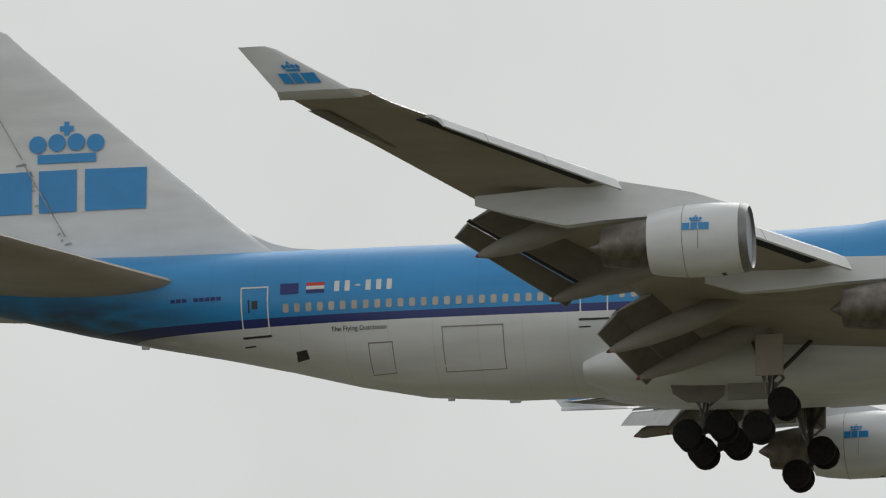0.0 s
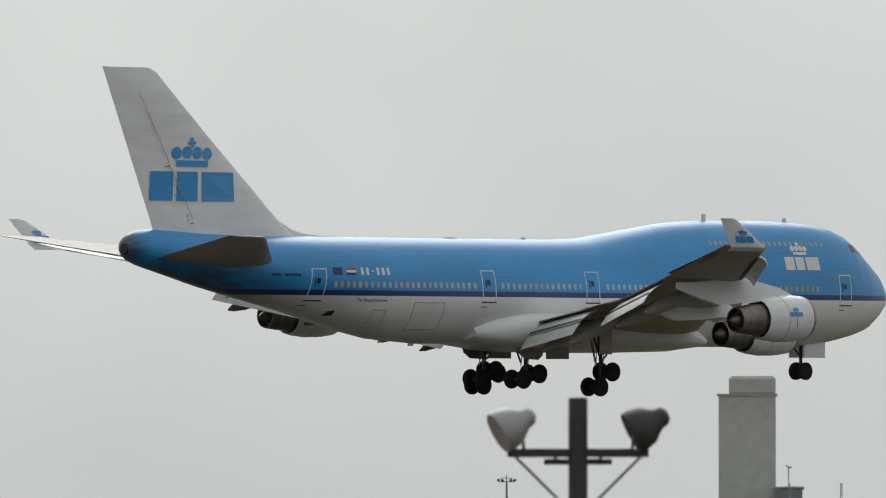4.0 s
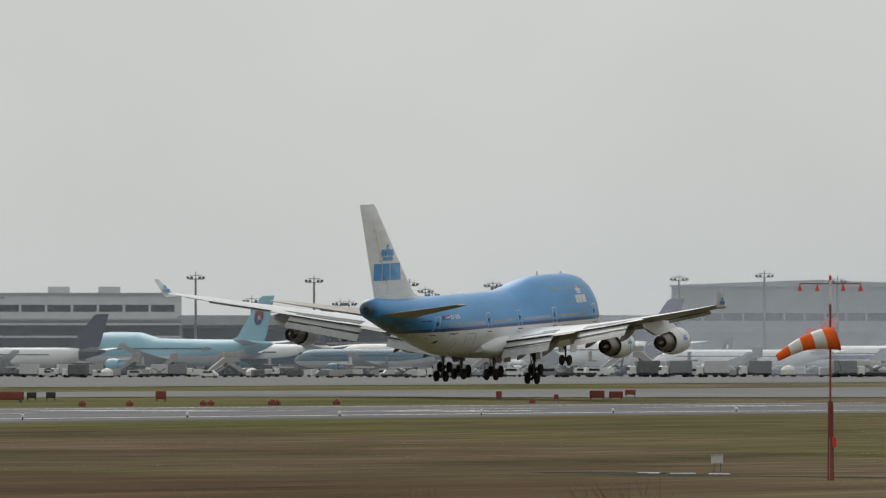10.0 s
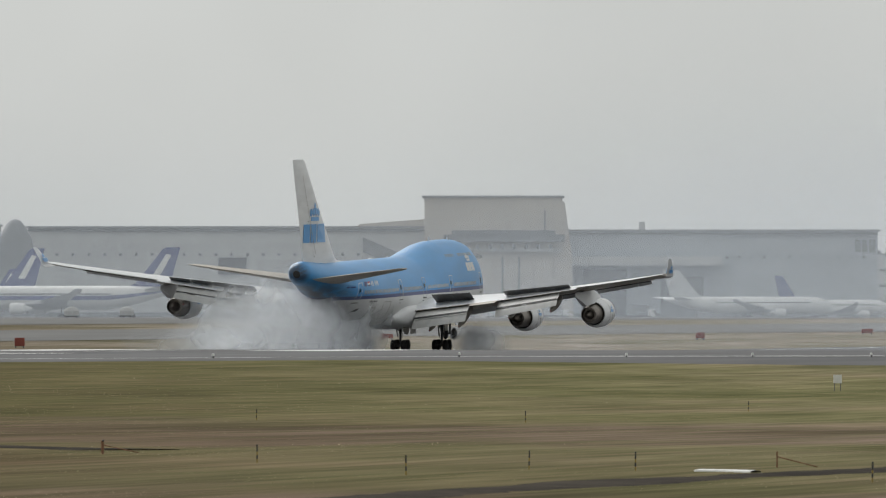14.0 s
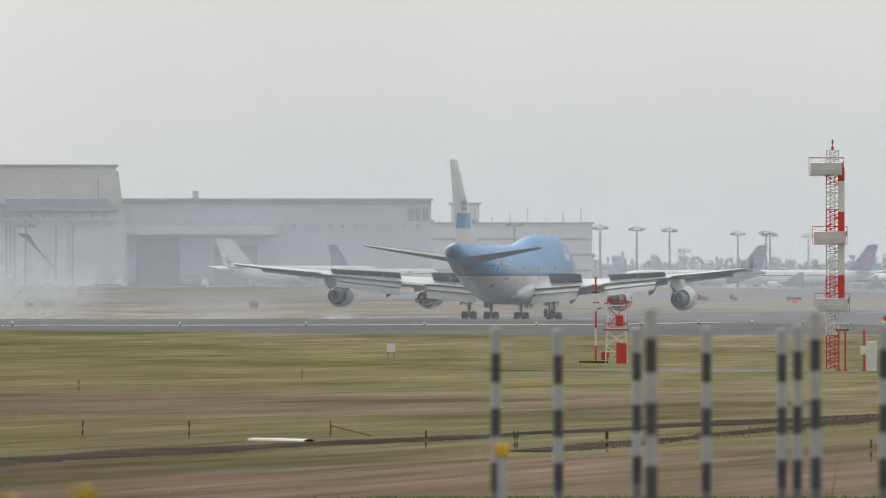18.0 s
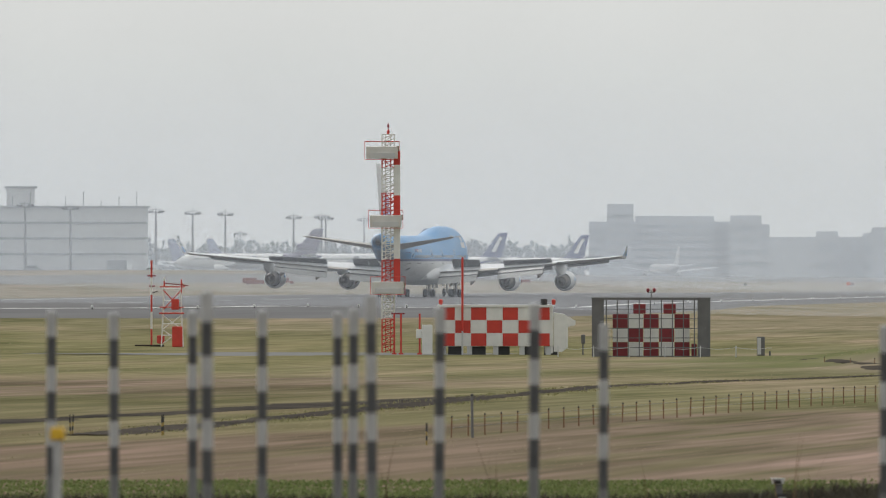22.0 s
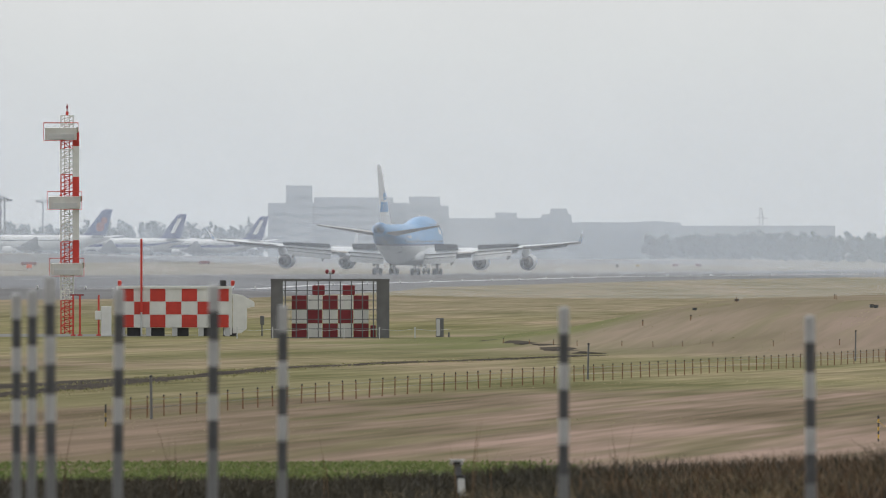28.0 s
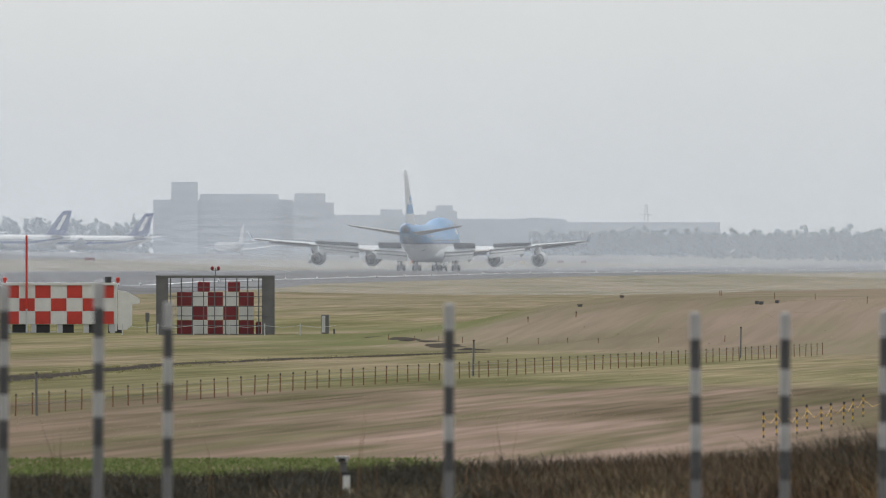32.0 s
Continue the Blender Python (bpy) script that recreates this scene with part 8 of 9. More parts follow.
for sd, mt in ((-1, LIGHT), (1, DARK)):
    bm = lathe([(-0.40, 0.09), (-0.34, 0.15), (-0.22, 0.17), (-0.05, 0.30), (0.16, 0.35), (0.24, 0.33), (0.22, 0.05)], 20, "Y")
    bmesh.ops.transform(bm, matrix=pose(sd * 118 * px, 0, zt - g - 50 * px, -28, 0, 108 if sd < 0 else 100), verts=bm.verts)
    part("floodlight", bm, ROOF if sd < 0 else DARK, p, "grey bell-shaped floodlight" if sd < 0 else "dark bell-shaped floodlight")
    part("lamp_clamp", boxes((sd * 118 * px - 0.06, sd * 118 * px + 0.06, -0.06, 0.06, zt - g - 92 * px, zt - g - 72 * px), bevel=0.01), DARK, p)
    part("yoke", rods(((sd * 95 * px, 0, zt - g - 95 * px), (sd * 100 * px, 0, zt - g - 60 * px), 0.03)), POLE, p)


# ---- tracks, verge and tall grass ----
def ribbon(name, pts, w, mat, label, lift=0.04, kind="structure"):
    """A narrow band on the land along a few way points."""
    bm = bmesh.new()
    dense = []
    for a, b in zip(pts, pts[1:]):
        n = max(1, int(math.dist(a, b) / 1.5))
        dense += [(a[0] + (b[0] - a[0]) * i / n, a[1] + (b[1] - a[1]) * i / n) for i in range(n)]
    dense.append(pts[-1])
    prev = None
    for i, (x, y) in enumerate(dense):
        q = dense[min(i + 1, len(dense) - 1)]
        o = dense[max(i - 1, 0)]
        d = Vector((q[0] - o[0], q[1] - o[1])).normalized()
        ww = w * (0.85 + 0.5 * noise.noise((x * 0.05, y * 0.05, 0)) + 0.45 * noise.noise((x * 0.16, y * 0.16, 3)) + 0.3 * noise.noise((x * 0.5, y * 0.5, 5)))
        sx, sy = 0.5 * w * noise.noise((x * 0.06, y * 0.06, 6)), 0.5 * w * noise.noise((x * 0.06, y * 0.06, 9))
        x, y = x + sx, y + sy
        l = (x - d.y * ww, y + d.x * ww)
        cur = [bm.verts.new((x + (l[0] - x) * k, y + (l[1] - y) * k, land(x, y) + lift * q)) for k, q in ((1.25, -1.0), (1, 0.6), (0, 1.0), (-1, 0.6), (-1.25, -1.0))]
        if prev:
            for k in range(4):
                bm.faces.new((prev[k], prev[k + 1], cur[k + 1], cur[k]))
        prev = cur
    return tagged(part(name, bm, mat), label, name.split("_")[-1], kind=kind)


TRACK = [(-63.8, 313.2), (-64.7, 341.5), (-66.4, 376.8), (-69.6, 420.4), (-74.5, 480.4), (-74.4, 514.9), (-72.6, 554.3), (-72.6, 570.2)]
# ribbons lie on the land; mud and the hollow's shade share their colour
ribbon("ditch_track", TRACK, 0.95, DIRT, "muddy track across grass, darkened for its shaded hollow")
ribbon("ditch_track", [(-74.0, 583.0), (-80.0, 617.0), (-84.3, 638.0), (-89.7, 665.0)], 0.95, DIRT, "muddy track across grass, darkened for its shaded hollow")
ribbon("ditch_track", [(-72.5, 232.0), (-73.0, 248.0), (-74.2, 273.0), (-74.3, 299.3), (-73.6, 318.9), (-72.0, 345.0), (-70.5, 372.0), (-70.0, 400.0), (-71.0, 430.0)], 1.5, DIRT, "muddy ditch across grass, darkened for its shaded hollow")
ribbon("ditch_track", [(-145.1, 431.9), (-131.8, 406.9), (-124.7, 403.5), (-109.4, 384.5)], 2.0, DIRT, "dark damp ground round windsock base")
ribbon("gravel_pad", [(-140.5, 716.8), (-134.5, 723.9), (-130.4, 739.7)], 13.0, APRON, "pale gravel strip at monitor mast")
for strip_way in ([(-141.6, 429.1), (-140.0, 427.6)], [(-138.5, 424.1), (-137.4, 424.5)], [(-135.7, 421.1), (-134.8, 421.4)]):
    ribbon("puddle_strip", strip_way, 0.17, ROOF, "pale sheets lying beside damp ground", 0.05)
ribbon("pale_sheet", [(-77.0, 334.7), (-76.1, 334.2), (-74.7, 332.5)], 0.24, LINE, "pale plastic sheet lying on grass", 0.08)


def tuft_field(name, places, mat, label, seed, h0, h1, spread, blades=14, width=0.012, tangle=0.45):
    """Tall grass: leaning tapered blades, built as crossed strips."""
    rnd = random.Random(seed)
    verts, faces = [], []
    for x, y, s in places:
        z = land(x, y) - 0.03
        for _ in range(blades):
            a = rnd.uniform(0, 6.283)
            bx, by = x + rnd.gauss(0, spread), y + rnd.gauss(0, spread)
            h = rnd.uniform(h0, h1) * s
            lean = rnd.uniform(0.05, tangle) * h
            w = width * rnd.uniform(0.7, 1.5)
            px, py = math.cos(a) * w, math.sin(a) * w
            la = rnd.uniform(0, 6.283)
            lx, ly = math.cos(la) * lean, math.sin(la) * lean
            i = len(verts)
            verts += [(bx - px, by - py, z), (bx + px, by + py, z), (bx + px * 0.8 + lx * 0.4, by + py * 0.8 + ly * 0.4, z + h * 0.6), (bx - px * 0.8 + lx * 0.4, by - py * 0.8 + ly * 0.4, z + h * 0.6), (bx + lx, by + ly, z + h)]
            faces += [(i, i + 1, i + 2, i + 3), (i + 3, i + 2, i + 4)]
    me = bpy.data.meshes.new(name)
    me.from_pydata(verts, [], faces)
    me.materials.append(mat)
    return tagged(new(name, me), label, "grass", kind="stuff")


def leaf_material(name, c1, c2):
    m = bpy.data.materials.new(name)
    m.use_nodes = True
    nt = m.node_tree
    b = nt.nodes["Principled BSDF"]
    b.inputs["Roughness"].default_value = 0.8
    g = nt.nodes.new("ShaderNodeNewGeometry")
    r = nt.nodes.new("ShaderNodeValToRGB")
    r.color_ramp.elements[0].color, r.color_ramp.elements[1].color = (*c1, 1), (*c2, 1)
    nt.links.new(g.outputs["Random Per Island"], r.inputs["Fac"])
    nt.links.new(r.outputs[0], b.inputs["Base Color"])
    return m


DARKGRASS = leaf_material("dark_bank_growth", (0.013, 0.013, 0.007), (0.070, 0.057, 0.032))
REED = leaf_material("dry_reed", (0.06, 0.035, 0.017), (0.24, 0.145, 0.075))
GREENGRASS = leaf_material("fresh_green_grass", (0.10, 0.155, 0.035), (0.24, 0.285, 0.095))
rnd = random.Random(21)
# dark overgrown bank
bank = []
for i in range(3600):
    a = rnd.uniform(4.4, 12.6)
    u = max(0.0, (10.6 - a) / 6.2)
    d = rnd.uniform(192, 224)
    x, y = spot(a, d)
    bank.append((x, y, 0.45 + 1.45 * max(0, u - 0.3) + 2.4 * max(0, u - 0.76) + 0.2 * noise.noise((x * 0.3, y * 0.3, 2))))
tuft_field("bank_growth", bank, DARKGRASS, "dark tangled growth on near bank", 5, 0.15, 0.8, 0.45, 44, 0.011, 1.1)
reeds = []
for i in range(420):
    u = rnd.random() ** 0.7
    a = 7.2 - u * 2.8
    x, y = spot(a, rnd.uniform(190, 216))
    reeds.append((x, y, 0.8 + 0.6 * u))
tuft_field("dry_reeds", reeds, REED, "dry brown reeds on near bank", 6, 0.3, 1.0, 0.45, 30, 0.009, 0.9)
green = []
for i in range(3400):
    a = 12.6 - rnd.random() ** 0.75 * 6.0
    x, y = spot(a, rnd.uniform(230, 251))
    if noise.noise((x * 0.35, y * 0.12, 4)) > -0.18 - 0.5 * (a - 7.6):
        green.append((x, y, 0.7 + 0.5 * abs(noise.noise((x * 0.8, y * 0.4, 6)))))
tuft_field("green_verge", green, GREENGRASS, "bright green young grass verge", 7, 0.03, 0.11, 0.5, 14, 0.03)
TAWNY = leaf_material("tawny_bank_grass", (0.10, 0.075, 0.035), (0.36, 0.27, 0.14))
tawny = []
for i in range(900):
    a = 8.4 - rnd.random() ** 0.6 * 4.0
    x, y = spot(a, rnd.uniform(190, 206))
    if noise.noise((x * 0.4, y * 0.4, 11)) > 0.05:
        tawny.append((x, y, 0.5 + 0.9 * max(0.0, (8.6 - a) / 4.2)))
tuft_field("tawny_grass", tawny, TAWNY, "tawny dead grass tangled on near bank", 17, 0.25, 0.85, 0.35, 26, 0.009, 1.3)
tall = []
for a in (7.9, 7.75, 7.82, 7.3, 8.6, 7.05, 9.4, 9.9):
    x, y = spot(a, 200)
    tall.append((x, y, 1.0))
tuft_field("tall_stems", tall, REED, "tall bare dry weed stems", 8, 1.1, 2.1, 0.12, 3, 0.006)
# reddish tussocks below the windsock stretch
rust = []
for i in range(1500):
    x, y = spot(20.391 + rnd.random() * (18.305 - 20.391), rnd.uniform(255, 285), WEST)
    rust.append((x, y, 0.85 + 0.9 * noise.noise((x * 0.25, y * 0.25, 0)) + 0.3 * noise.noise((x, y, 4))))
RUST = leaf_material("rusty_dead_grass", (0.04, 0.018, 0.008), (0.27, 0.13, 0.048))
tuft_field("rusty_tussocks", rust, RUST, "rusty brown tall dead grass tussocks", 9, 0.3, 1.3, 0.42, 40, 0.010, 0.5)
dark = []
for i in range(1500):
    x, y = spot(22.446 + rnd.random() * (17.454 - 22.446), rnd.uniform(316, 338), WEST)
    dark.append((x, y, 0.8 + 0.9 * noise.noise((x * 0.22, y * 0.22, 8))))
tuft_field("bank_growth", dark, DARKGRASS, "dark tangled growth on near bank", 15, 0.06, 0.34, 0.9, 44, 0.015, 1.3)
near = []
for k in range(5):
    near.append((*spot(12.46 + rnd.gauss(0, 0.03), 60), 1.0))
tuft_field("near_seed_heads", near, REED, "brown seed heads close to the camera", 10, 2.7, 3.75, 0.05, 16, 0.012, 0.1)
# yellow flower heads on stems
BLOOM = leaf_material("yellow_bloom", (0.35, 0.26, 0.02), (0.60, 0.46, 0.05))
STEM = leaf_material("dull_green_stem", (0.06, 0.07, 0.02), (0.14, 0.14, 0.05))
for az, top in ((13.86, 5.84), (14.24, 5.80)):
    x, y = spot(az, 60)
    z = land(x, y)
    f = thing("flower_stalk", pose(x, y, z), "yellow-headed weed on a tall stalk", "weed", "yellow weeds")
    bm = bmesh.new()
    rod(bm, (0, 0, 0), (0.03, 0, top - z - 0.1), 0.012, n=6)
    part("stalk", bm, STEM, f)
    bm = bmesh.new()
    for k in range(60):
        g, q = rnd.uniform(0, 6.283), rnd.uniform(0, 0.09)
        c = Vector((0.03 + q * math.cos(g), q * math.sin(g), top - z - 0.13 + rnd.uniform(-0.09, 0.1)))
        bmesh.ops.create_icosphere(bm, subdivisions=1, radius=rnd.uniform(0.012, 0.025), matrix=Matrix.Translation(c))
    part("flower_head", bm, BLOOM, f, "cluster of small yellow blossoms")


# ---- grass tufts over the field, thinning out with distance
def field_tufts(name, count, az0, az1, d0, d1, base, mat, label, seed, h0, h1, wide):
    rnd = random.Random(seed)
    spots = []
    while len(spots) < count:
        d = d0 * (d1 / d0) ** rnd.random()
        x, y = spot(rnd.uniform(az1, az0), d, base)
        n = noise.noise((x * 0.07, y * 0.02, seed)) + 0.6 * noise.noise((x * 0.4, y * 0.05, seed + 3))
        scorched = 370 < y < 610 and -0.914 * x - 0.407 * y > 2
        if x > line_at(y, NEAR_EDGE) + 3 and n > -0.05 and not scorched:
            spots.append((x, y, 0.7 + 0.9 * max(0.0, n)))
    return tuft_field(name, spots, mat, label, seed, h0, h1, 0.9, 8, wide, 1.6)


OLIVE = leaf_material("olive_field_grass", (0.20, 0.20, 0.080), (0.36, 0.33, 0.16))
STRAW = leaf_material("straw_field_grass", (0.31, 0.25, 0.155), (0.50, 0.41, 0.27))
DUSK = leaf_material("brown_field_grass", (0.125, 0.10, 0.058), (0.24, 0.195, 0.11))
field_tufts("field_grass", 9000, 17.2, 4.4, 255, 820, EAST, OLIVE, "olive grass tufts in mown field", 31, 0.012, 0.045, 0.022)
field_tufts("field_grass", 7000, 17.2, 4.4, 255, 820, EAST, STRAW, "straw-coloured grass tufts in mown field", 32, 0.012, 0.045, 0.022)
field_tufts("field_grass", 3500, 26.0, 16.6, 300, 700, WEST, DUSK, "brown grass tufts in western field", 33, 0.01, 0.03, 0.02)
field_tufts("field_grass", 2500, 26.0, 16.6, 300, 700, WEST, OLIVE, "olive grass tufts in mown field", 34, 0.01, 0.03, 0.02)
# longer grass along both lips of the muddy track
lips = []
for (xa, ya), (xb, yb) in zip(TRACK, TRACK[1:]):
    n = int(math.dist((xa, ya), (xb, yb)) * 3)
    for i in range(n):
        u = rnd.random()
        lips.append((xa + (xb - xa) * u + rnd.choice((-1, 1)) * rnd.uniform(0.7, 1.6), ya + (yb - ya) * u, rnd.uniform(0.7, 1.3)))
tuft_field("track_grass", lips, OLIVE, "longer olive grass along muddy track", 35, 0.03, 0.11, 0.3, 8, 0.02, 1.0)


# ---- haze and tyre smoke: thin white matter that light passes through ----
def veil_base(name, colour):
    """Mist: mostly clear, the rest a white matter lit from both sides. Returns the tree and the socket for its density."""
    m = bpy.data.materials.new(name)
    m.use_nodes = True
    nt = m.node_tree
    nt.nodes.remove(nt.nodes["Principled BSDF"])
    out = nt.nodes["Material Output"]
    tr, df, tl = nt.nodes.new("ShaderNodeBsdfTransparent"), nt.nodes.new("ShaderNodeBsdfDiffuse"), nt.nodes.new("ShaderNodeBsdfTranslucent")
    for n in (df, tl):
        n.inputs["Color"].default_value = (*colour, 1)
    both, mix = nt.nodes.new("ShaderNodeMixShader"), nt.nodes.new("ShaderNodeMixShader")
    both.inputs["Fac"].default_value = 0.55
    nt.links.new(df.outputs[0], both.inputs[1])
    nt.links.new(tl.outputs[0], both.inputs[2])
    nt.links.new(tr.outputs[0], mix.inputs[1])
    nt.links.new(both.outputs[0], mix.inputs[2])
    nt.links.new(mix.outputs[0], out.inputs["Surface"])
    return m, nt, mix.inputs["Fac"]


def calc(nt, op, a, b=0.0, c=0.0):
    n = nt.nodes.new("ShaderNodeMath")
    n.operation = op
    for i, v in enumerate((a, b, c)):
        if isinstance(v, (int, float)):
            n.inputs[i].default_value = v
        else:
            nt.links.new(v, n.inputs[i])
    return n.outputs[0]


def fade(nt, v, a, b, to_a, to_b):
    n = nt.nodes.new("ShaderNodeMapRange")
    n.interpolation_type = "SMOOTHSTEP"
    n.inputs["From Min"].default_value, n.inputs["From Max"].default_value = a, b
    n.inputs["To Min"].default_value, n.inputs["To Max"].default_value = to_a, to_b
    nt.links.new(v, n.inputs["Value"])
    return n.outputs[0]


def haze_bank(az0, az1, dist, top, alpha, base=EAST):
    """A standing bank of thin ground haze, in an arc round the field, thinning out upwards and at its near end."""
    bm = bmesh.new()
    lo, hi = [], []
    for i in range(41):
        x, y = spot(az0 + (az1 - az0) * i / 40, dist, base)
        z = land(x, y) - 1.0
        lo.append(bm.verts.new((x - base[0], y - base[1], z)))
        hi.append(bm.verts.new((x - base[0], y - base[1], top)))
    for i in range(40):
        bm.faces.new((lo[i], lo[i + 1], hi[i + 1], hi[i]))
    mat, nt, density = veil_base("ground_haze", (0.80, 0.87, 0.97))
    co, sep = nt.nodes.new("ShaderNodeTexCoord"), nt.nodes.new("ShaderNodeSeparateXYZ")
    nt.links.new(co.outputs["Object"], sep.inputs[0])
    up = fade(nt, sep.outputs["Z"], 2.0, top, alpha, 0.0)
    bearing = calc(nt, "ARCTAN2", calc(nt, "MULTIPLY", sep.outputs["X"], -1.0), sep.outputs["Y"])
    end = fade(nt, bearing, radians(az0 - 1.6), radians(az0), 1.0, 0.0)
    other = fade(nt, bearing, radians(az1), radians(az1 + 1.6), 0.0, 1.0)
    nt.links.new(calc(nt, "MULTIPLY", calc(nt, "MULTIPLY", up, end), other), density)
    ob = part("ground_haze", bm, mat)
    ob.location = (base[0], base[1], 0)
    return tagged(ob, "thin pale haze lying over the airfield", "haze", kind="stuff")


haze_bank(15.2, 2.0, 1210, 46, 0.17)
haze_bank(19.2, 11.5, 2280, 50, 0.17)
haze_bank(13.2, 2.0, 1915, 56, 0.17)
haze_bank(19.8, 2.0, 2475, 64, 0.26)
haze_bank(14.0, 2.0, 3330, 100, 0.24)
haze_bank(35.0, 17.5, 2470, 70, 0.12, WEST)


def smoke_material(alpha):
    """Thickest in the middle and at the ground, torn into wisps and fading out to the rim."""
    mat, nt, density = veil_base("tyre_smoke", (0.88, 0.91, 0.95))
    co, sep = nt.nodes.new("ShaderNodeTexCoord"), nt.nodes.new("ShaderNodeSeparateXYZ")
    nt.links.new(co.outputs["Generated"], sep.inputs[0])
    u = calc(nt, "MULTIPLY_ADD", sep.outputs["X"], 2.0, -1.0)
    w = calc(nt, "MULTIPLY_ADD", sep.outputs["Z"], 1.42, -0.36)
    rr = calc(nt, "SQRT", calc(nt, "ADD", calc(nt, "MULTIPLY", u, u), calc(nt, "MULTIPLY", w, w)))
    ns = nt.nodes.new("ShaderNodeTexNoise")
    ns.inputs["Scale"].default_value, ns.inputs["Detail"].default_value, ns.inputs["Distortion"].default_value = 0.28, 4, 0.6
    nt.links.new(co.outputs["Object"], ns.inputs["Vector"])
    ragged = calc(nt, "MULTIPLY_ADD", ns.outputs["Fac"], 0.8, -0.4)
    body = fade(nt, calc(nt, "ADD", rr, ragged), 0.0, 1.0, alpha, 0.0)
    # nothing is left at the very rim
    nt.links.new(calc(nt, "MULTIPLY", body, fade(nt, rr, 0.72, 0.97, 1.0, 0.0)), density)
    return mat


def smoke_puff(wide, deep, high, alpha, seed):
    """A lumpy dome of smoke that stands on the runway."""
    bm = bmesh.new()
    bmesh.ops.create_icosphere(bm, subdivisions=3, radius=1.0)
    for v in bm.verts:
        k = 1 + 0.16 * noise.noise(v.co * 2.0 + Vector((seed * 3.1, 0, 0)))
        v.co = Vector((v.co.x * wide * k, v.co.y * deep * k, max(0.02, (v.co.z * 0.72 + 0.28) * high * k)))
    return tagged(part("tyre_smoke_puff", bm, smoke_material(alpha)), "bluish white puff of tyre smoke over runway", "smoke", kind="stuff")


PUFFS = []
# width, depth, height, density, birth, seconds to rise, place, drift per second
for i, (w, d, h, al, born, rise, x, y, dx, dy) in enumerate((
        (4.0, 6, 3.6, 0.45, 13.10, 0.3, -289, 1062, -7.5, 0), (8.5, 8, 9.0, 0.45, 13.25, 0.45, -289, 1076, -8.5, -2), (7.0, 7, 10.5, 0.62, 13.45, 0.4, -289, 1085, -6.5, 0),
        (5.4, 6, 10.5, 0.92, 13.62, 0.3, -289, 1095, -6.5, 0), (3.2, 3, 3.6, 0.65, 13.75, 0.2, -279, 1114, -5.5, 0), (6.8, 6, 10.2, 0.85, 13.95, 0.35, -290, 1104, -8.5, 0),
        (4.8, 5, 8.0, 0.90, 14.2, 0.3, -289, 1118, -9.0, -3), (4.0, 4, 4.5, 0.7, 14.25, 0.25, -281.5, 1128, -9.0, -5), (11.0, 9, 5.0, 0.3, 13.6, 0.6, -292, 1066, -6.0, 0),
        (13, 12, 12.5, 0.30, 14.4, 1.7, -294, 1146, -1.0, 0), (10, 10, 9.5, 0.22, 14.6, 1.7, -295, 1195, -1.2, 0), (10, 9, 4.2, 0.16, 15.4, 1.2, -292, 1266, -1.4, 2.0), (3.0, 4, 1.6, 0.30, 16.4, 0.3, -288, 1298, -1.5, 6.0))):
    PUFFS.append((smoke_puff(w * 1.12, d, h, min(0.97, al * 1.45), i + 1), born, rise, x, y, dx, dy, h))


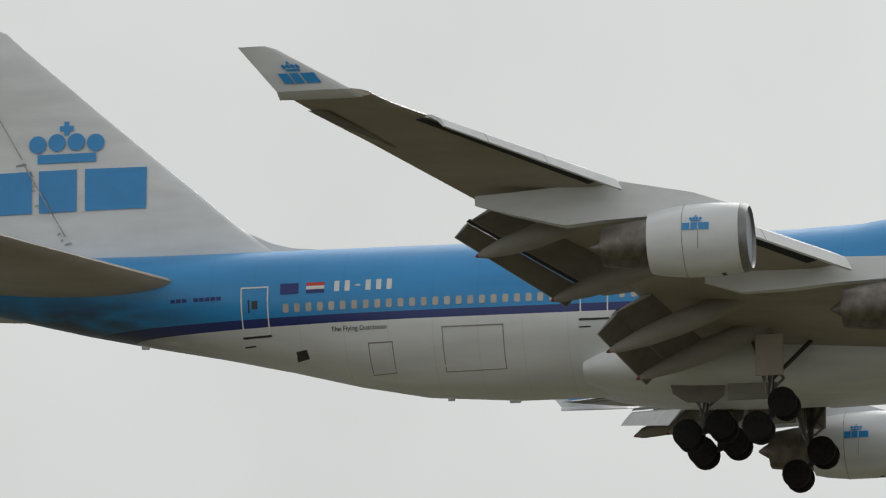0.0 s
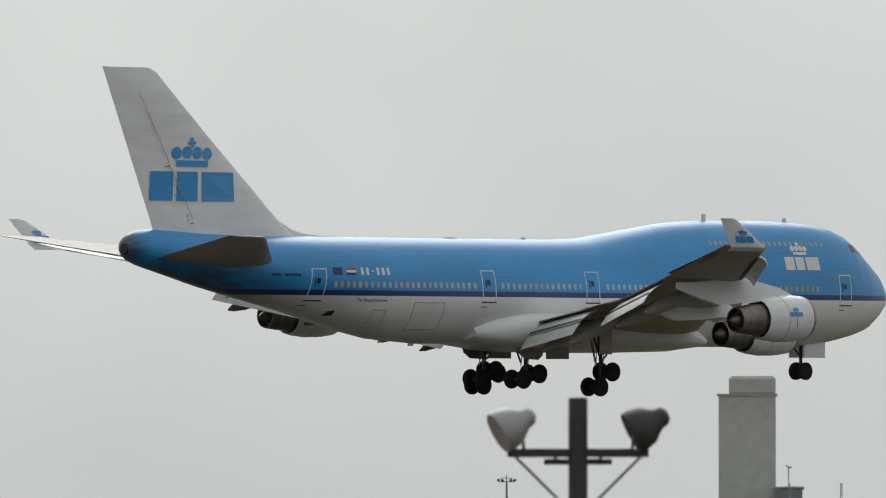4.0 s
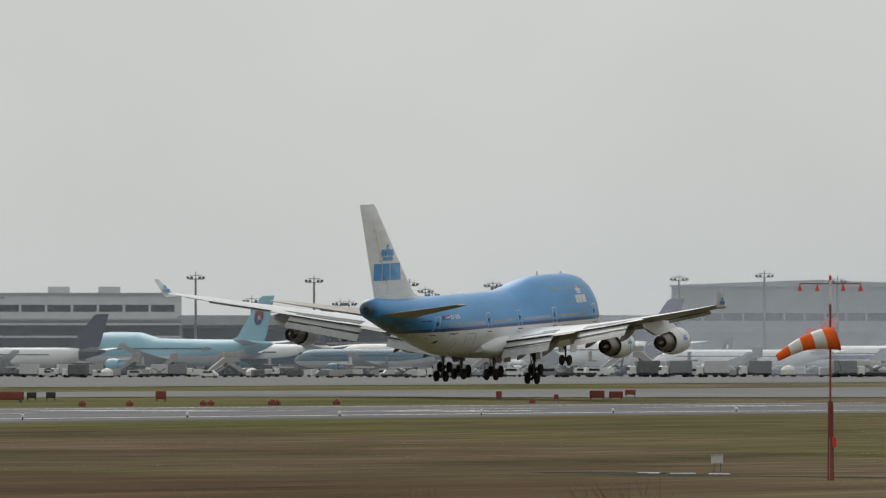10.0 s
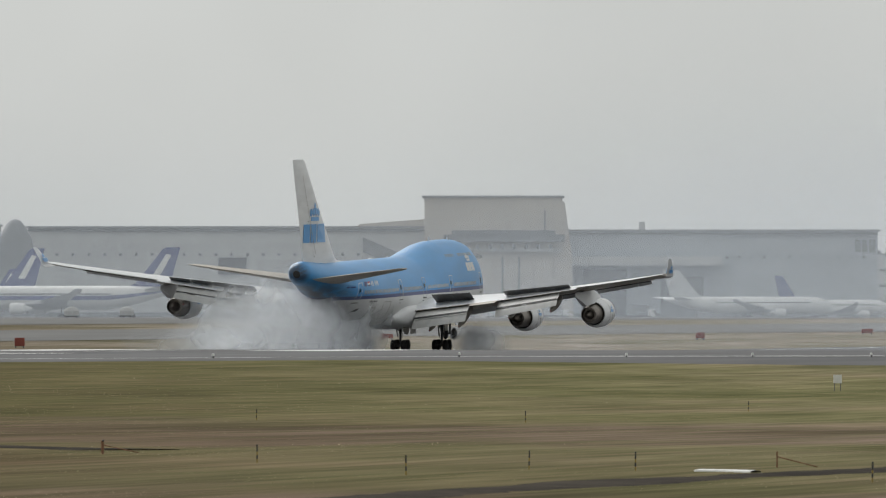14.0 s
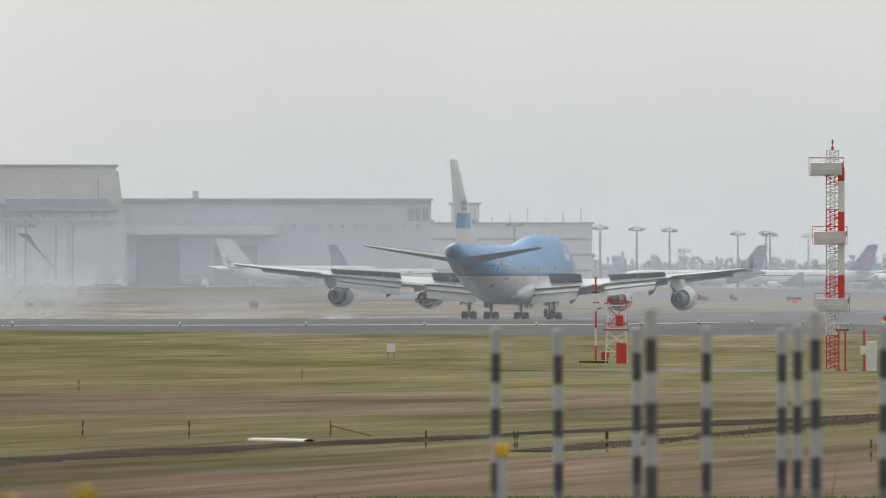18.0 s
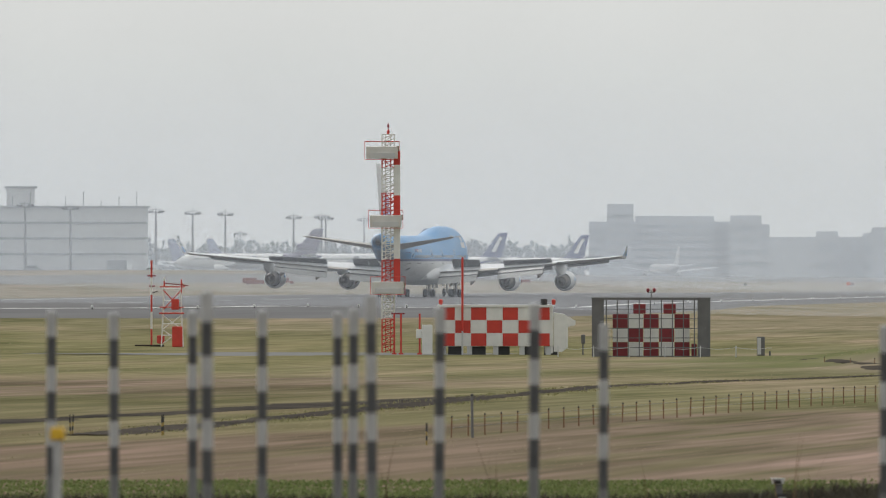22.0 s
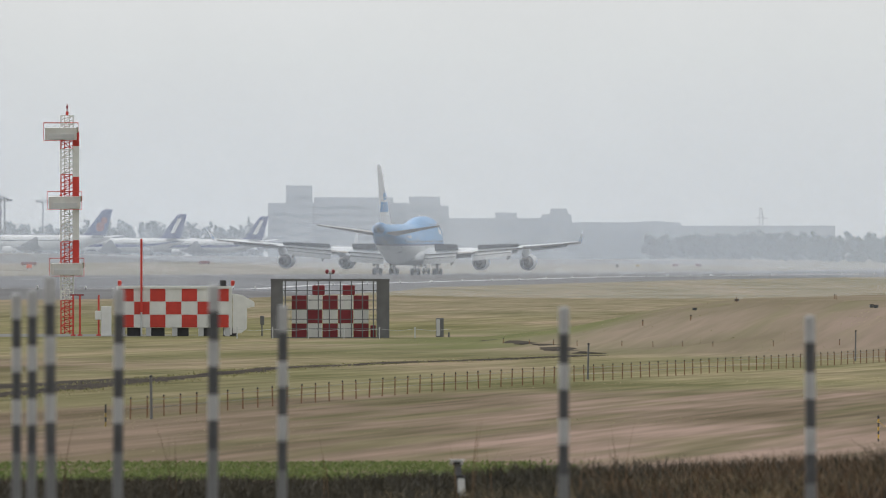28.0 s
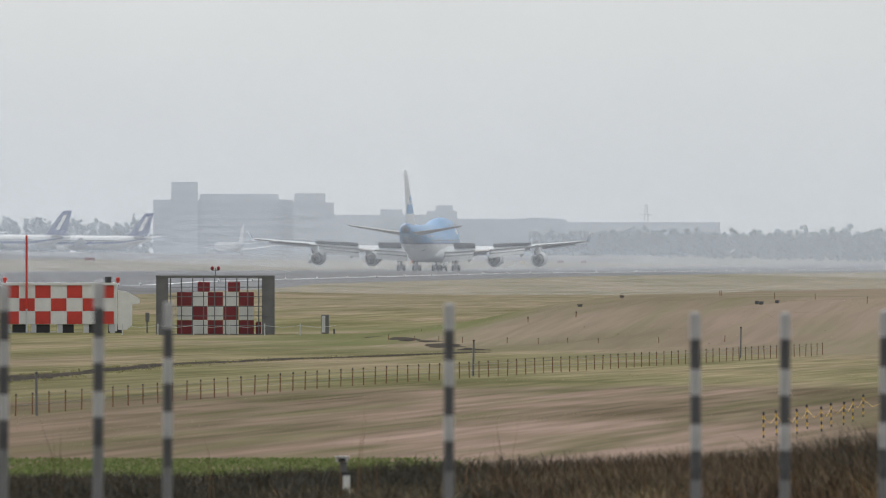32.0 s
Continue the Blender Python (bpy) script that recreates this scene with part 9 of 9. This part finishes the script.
JET_ROWS = [
    (0, pose(-405.17, 106.31, 47.25, 1.28, -6.00, -32.42)),
    (0.5, pose(-394.16, 149.01, 43.97, 1.50, -4.87, -29.02)),
    (1, pose(-383.65, 193.81, 40.84, 1.72, -3.34, -25.65)),
    (1.5, pose(-374.09, 242.56, 37.35, 1.42, -1.89, -22.85)),
    (2, pose(-365.35, 293.99, 33.87, 1.11, -0.44, -20.21)),
    (2.5, pose(-360.40, 348.22, 30.69, 1.02, 0.05, -18.28)),
    (3.5, pose(-359.31, 468.22, 24.74, 0.84, 1.02, -15.35)),
    (4.5, pose(-360.88, 598.38, 19.52, 0.65, 1.99, -12.24)),
    (5, pose(-366.87, 660.19, 17.21, 0.56, 2.47, -11.65)),
    (5.5, pose(-376.03, 726.05, 14.94, 1.15, 1.89, -10.42)),
    (6, pose(-385.78, 794.36, 12.91, 1.74, 1.30, -9.45)),
    (6.5, pose(-394.41, 861.35, 11.22, 2.23, 0.88, -8.49)),
    (7, pose(-403.47, 928.28, 10.08, 2.71, 0.46, -7.59)),
    (7.5, pose(-411.69, 994.20, 9.16, 2.51, 0.46, -6.70)),
    (8, pose(-422.28, 1065.86, 8.12, 2.33, 0.45, -5.60)),
    (8.5, pose(-437.44, 1149.14, 7.32, 2.70, 0.68, -4.58)),
    (9, pose(-436.27, 1189.98, 6.20, 3.09, 0.91, -3.82)),
    (9.5, pose(-419.14, 1163.27, 6.91, 2.55, 1.11, -2.45)),
    (10, pose(-388.23, 1120.39, 5.11, 2.02, 1.30, -2.13)),
    (10.5, pose(-362.87, 1082.57, 4.13, 2.40, 1.64, -1.93)),
    (11, pose(-341.23, 1051.11, 4.41, 2.79, 1.98, -1.60)),
    (11.5, pose(-321.66, 1029.13, 2.71, 2.70, 1.96, -1.54)),
    (12, pose(-307.68, 1023.02, 4.18, 2.62, 1.92, -1.39)),
    (12.5, pose(-301.69, 1044.45, 3.84, 2.32, 1.49, -1.72)),
    (13, pose(-297.97, 1071.18, 3.38, 2.00, 1.04, -1.28)),
    (13.5, pose(-292.39, 1086.32, 2.48, 1.70, 0.79, -0.80)),
    (14, pose(-287.71, 1107.04, 2.26, 1.40, 1.10, -0.33)),
    (14.5, pose(-284.75, 1134.85, 1.98, 0.79, 0.99, -0.22)),
    (16.5, pose(-280.14, 1264.26, 1.11, 0.08, 0.56, -0.17)),
    (17, pose(-280.46, 1298.75, 0.91, 0.00, 0.53, -0.14)),
    (17.5, pose(-280.93, 1333.13, 0.84, 0.00, 0.52, -0.04)),
    (18, pose(-281.13, 1368.12, 0.78, 0.00, 0.52, 0.14)),
    (18.5, pose(-281.43, 1403.08, 0.72, 0.00, 0.52, 0.28)),
    (19, pose(-281.08, 1437.60, 0.65, 0.00, 0.51, 0.23)),
    (19.5, pose(-280.96, 1471.57, 0.61, 0.00, 0.50, 0.18)),
    (20, pose(-281.26, 1505.20, 0.56, 0.00, 0.50, 0.17)),
    (20.5, pose(-281.44, 1538.53, 0.52, 0.00, 0.50, 0.18)),
    (21, pose(-281.78, 1571.47, 0.47, 0.00, 0.49, 0.19)),
    (21.5, pose(-281.71, 1604.06, 0.43, 0.00, 0.48, 0.11)),
    (22.5, pose(-282.38, 1667.53, 0.34, 0.00, 0.47, 0.01)),
    (23, pose(-283.11, 1698.30, 0.30, 0.00, 0.47, -0.03)),
    (23.5, pose(-283.79, 1728.45, 0.23, 0.00, 0.47, -0.03)),
    (24, pose(-283.46, 1758.23, 0.15, 0.00, 0.46, -0.02)),
    (24.5, pose(-283.48, 1787.41, 0.08, 0.00, 0.47, -0.02)),
    (25, pose(-283.01, 1816.15, 0.01, 0.00, 0.46, 0.00)),
    (25.5, pose(-282.72, 1844.37, -0.06, 0.00, 0.46, 0.00)),
    (27.5, pose(-283.77, 1952.19, -0.33, 0.00, 0.44, 0.06)),
    (28, pose(-283.99, 1978.06, -0.40, 0.00, 0.44, 0.05)),
    (28.5, pose(-284.11, 2003.32, -0.47, 0.00, 0.43, 0.04)),
    (29, pose(-284.17, 2027.83, -0.55, 0.00, 0.43, 0.09)),
    (29.5, pose(-284.07, 2051.80, -0.63, 0.00, 0.42, 0.13)),
    (30, pose(-284.14, 2075.35, -0.70, 0.00, 0.42, 0.16)),
    (30.5, pose(-284.25, 2098.67, -0.77, 0.00, 0.41, 0.19)),
    (31, pose(-284.32, 2121.93, -0.85, 0.00, 0.40, 0.23)),
    (31.5, pose(-284.27, 2145.32, -0.92, 0.00, 0.40, 0.25)),
    (32, pose(-284.10, 2169.00, -1.00, 0.00, 0.39, 0.21)),
]


# ---- what moves ----
def motions():
    walk(jet, JET_ROWS)
    for tr, x, y, wing in trucks:
        tilt = -42 if wing else -14
        hang = 0.05 if wing else 0.2
        walk(tr, [(0, pose(x, y, hang, -tilt)), (12.8, pose(x, y, hang, -tilt)), (13.5, pose(x, y, 0.15, 0)), (17, pose(x, y, 0.15, 0)), (19, pose(x, y, 0.40, 0)), (22, pose(x, y, 0.60, 0)), (32, pose(x, y, 0.63, 0))])
    for wing, sd in wings:
        hub = Matrix.Translation((sd * 3.2, 0, 3.75))
        walk(wing, [(t, hub @ pose(0, 0, 0, 0, -sd * a, 0) @ hub.inverted()) for t, a in ((0, 1.6), (13.2, 1.6), (14, 0.8), (15.5, -1.2), (17, -2.2), (20, -2.8), (24, -3.1), (32, -3.2))])
    for sp, h, along, sd in spoilers:
        ax = along.normalized() * sd
        up = Matrix.Rotation(radians(-46), 4, ax)
        m0, m1 = Matrix.Translation(h), Matrix.Translation(h) @ up
        walk(sp, [(0, m0), (13.6, m0), (14.2, m1), (32, m1)])
    # smoke lies below the runway till the tyres touch, then boils up and drifts off on the wind
    for puff, born, rise, x, y, dx, dy, high in PUFFS:
        def at(t):
            k = t - born
            u, v = x + dx * (0.3 * k + 0.25 * k * k), y + dy * k
            return u, v, ground_z(u, v) + 0.05
        below = pose(x, y, ground_z(x, y) - 1.3 * high)
        rows = [(0, below), (born - 0.1, below), (born + rise, pose(*at(born + rise)))]
        for t in (15, 17, 20, 24, 32):
            if t > born + rise + 0.4:
                rows.append((t, pose(*at(t))))
        walk(puff, rows)


motions()
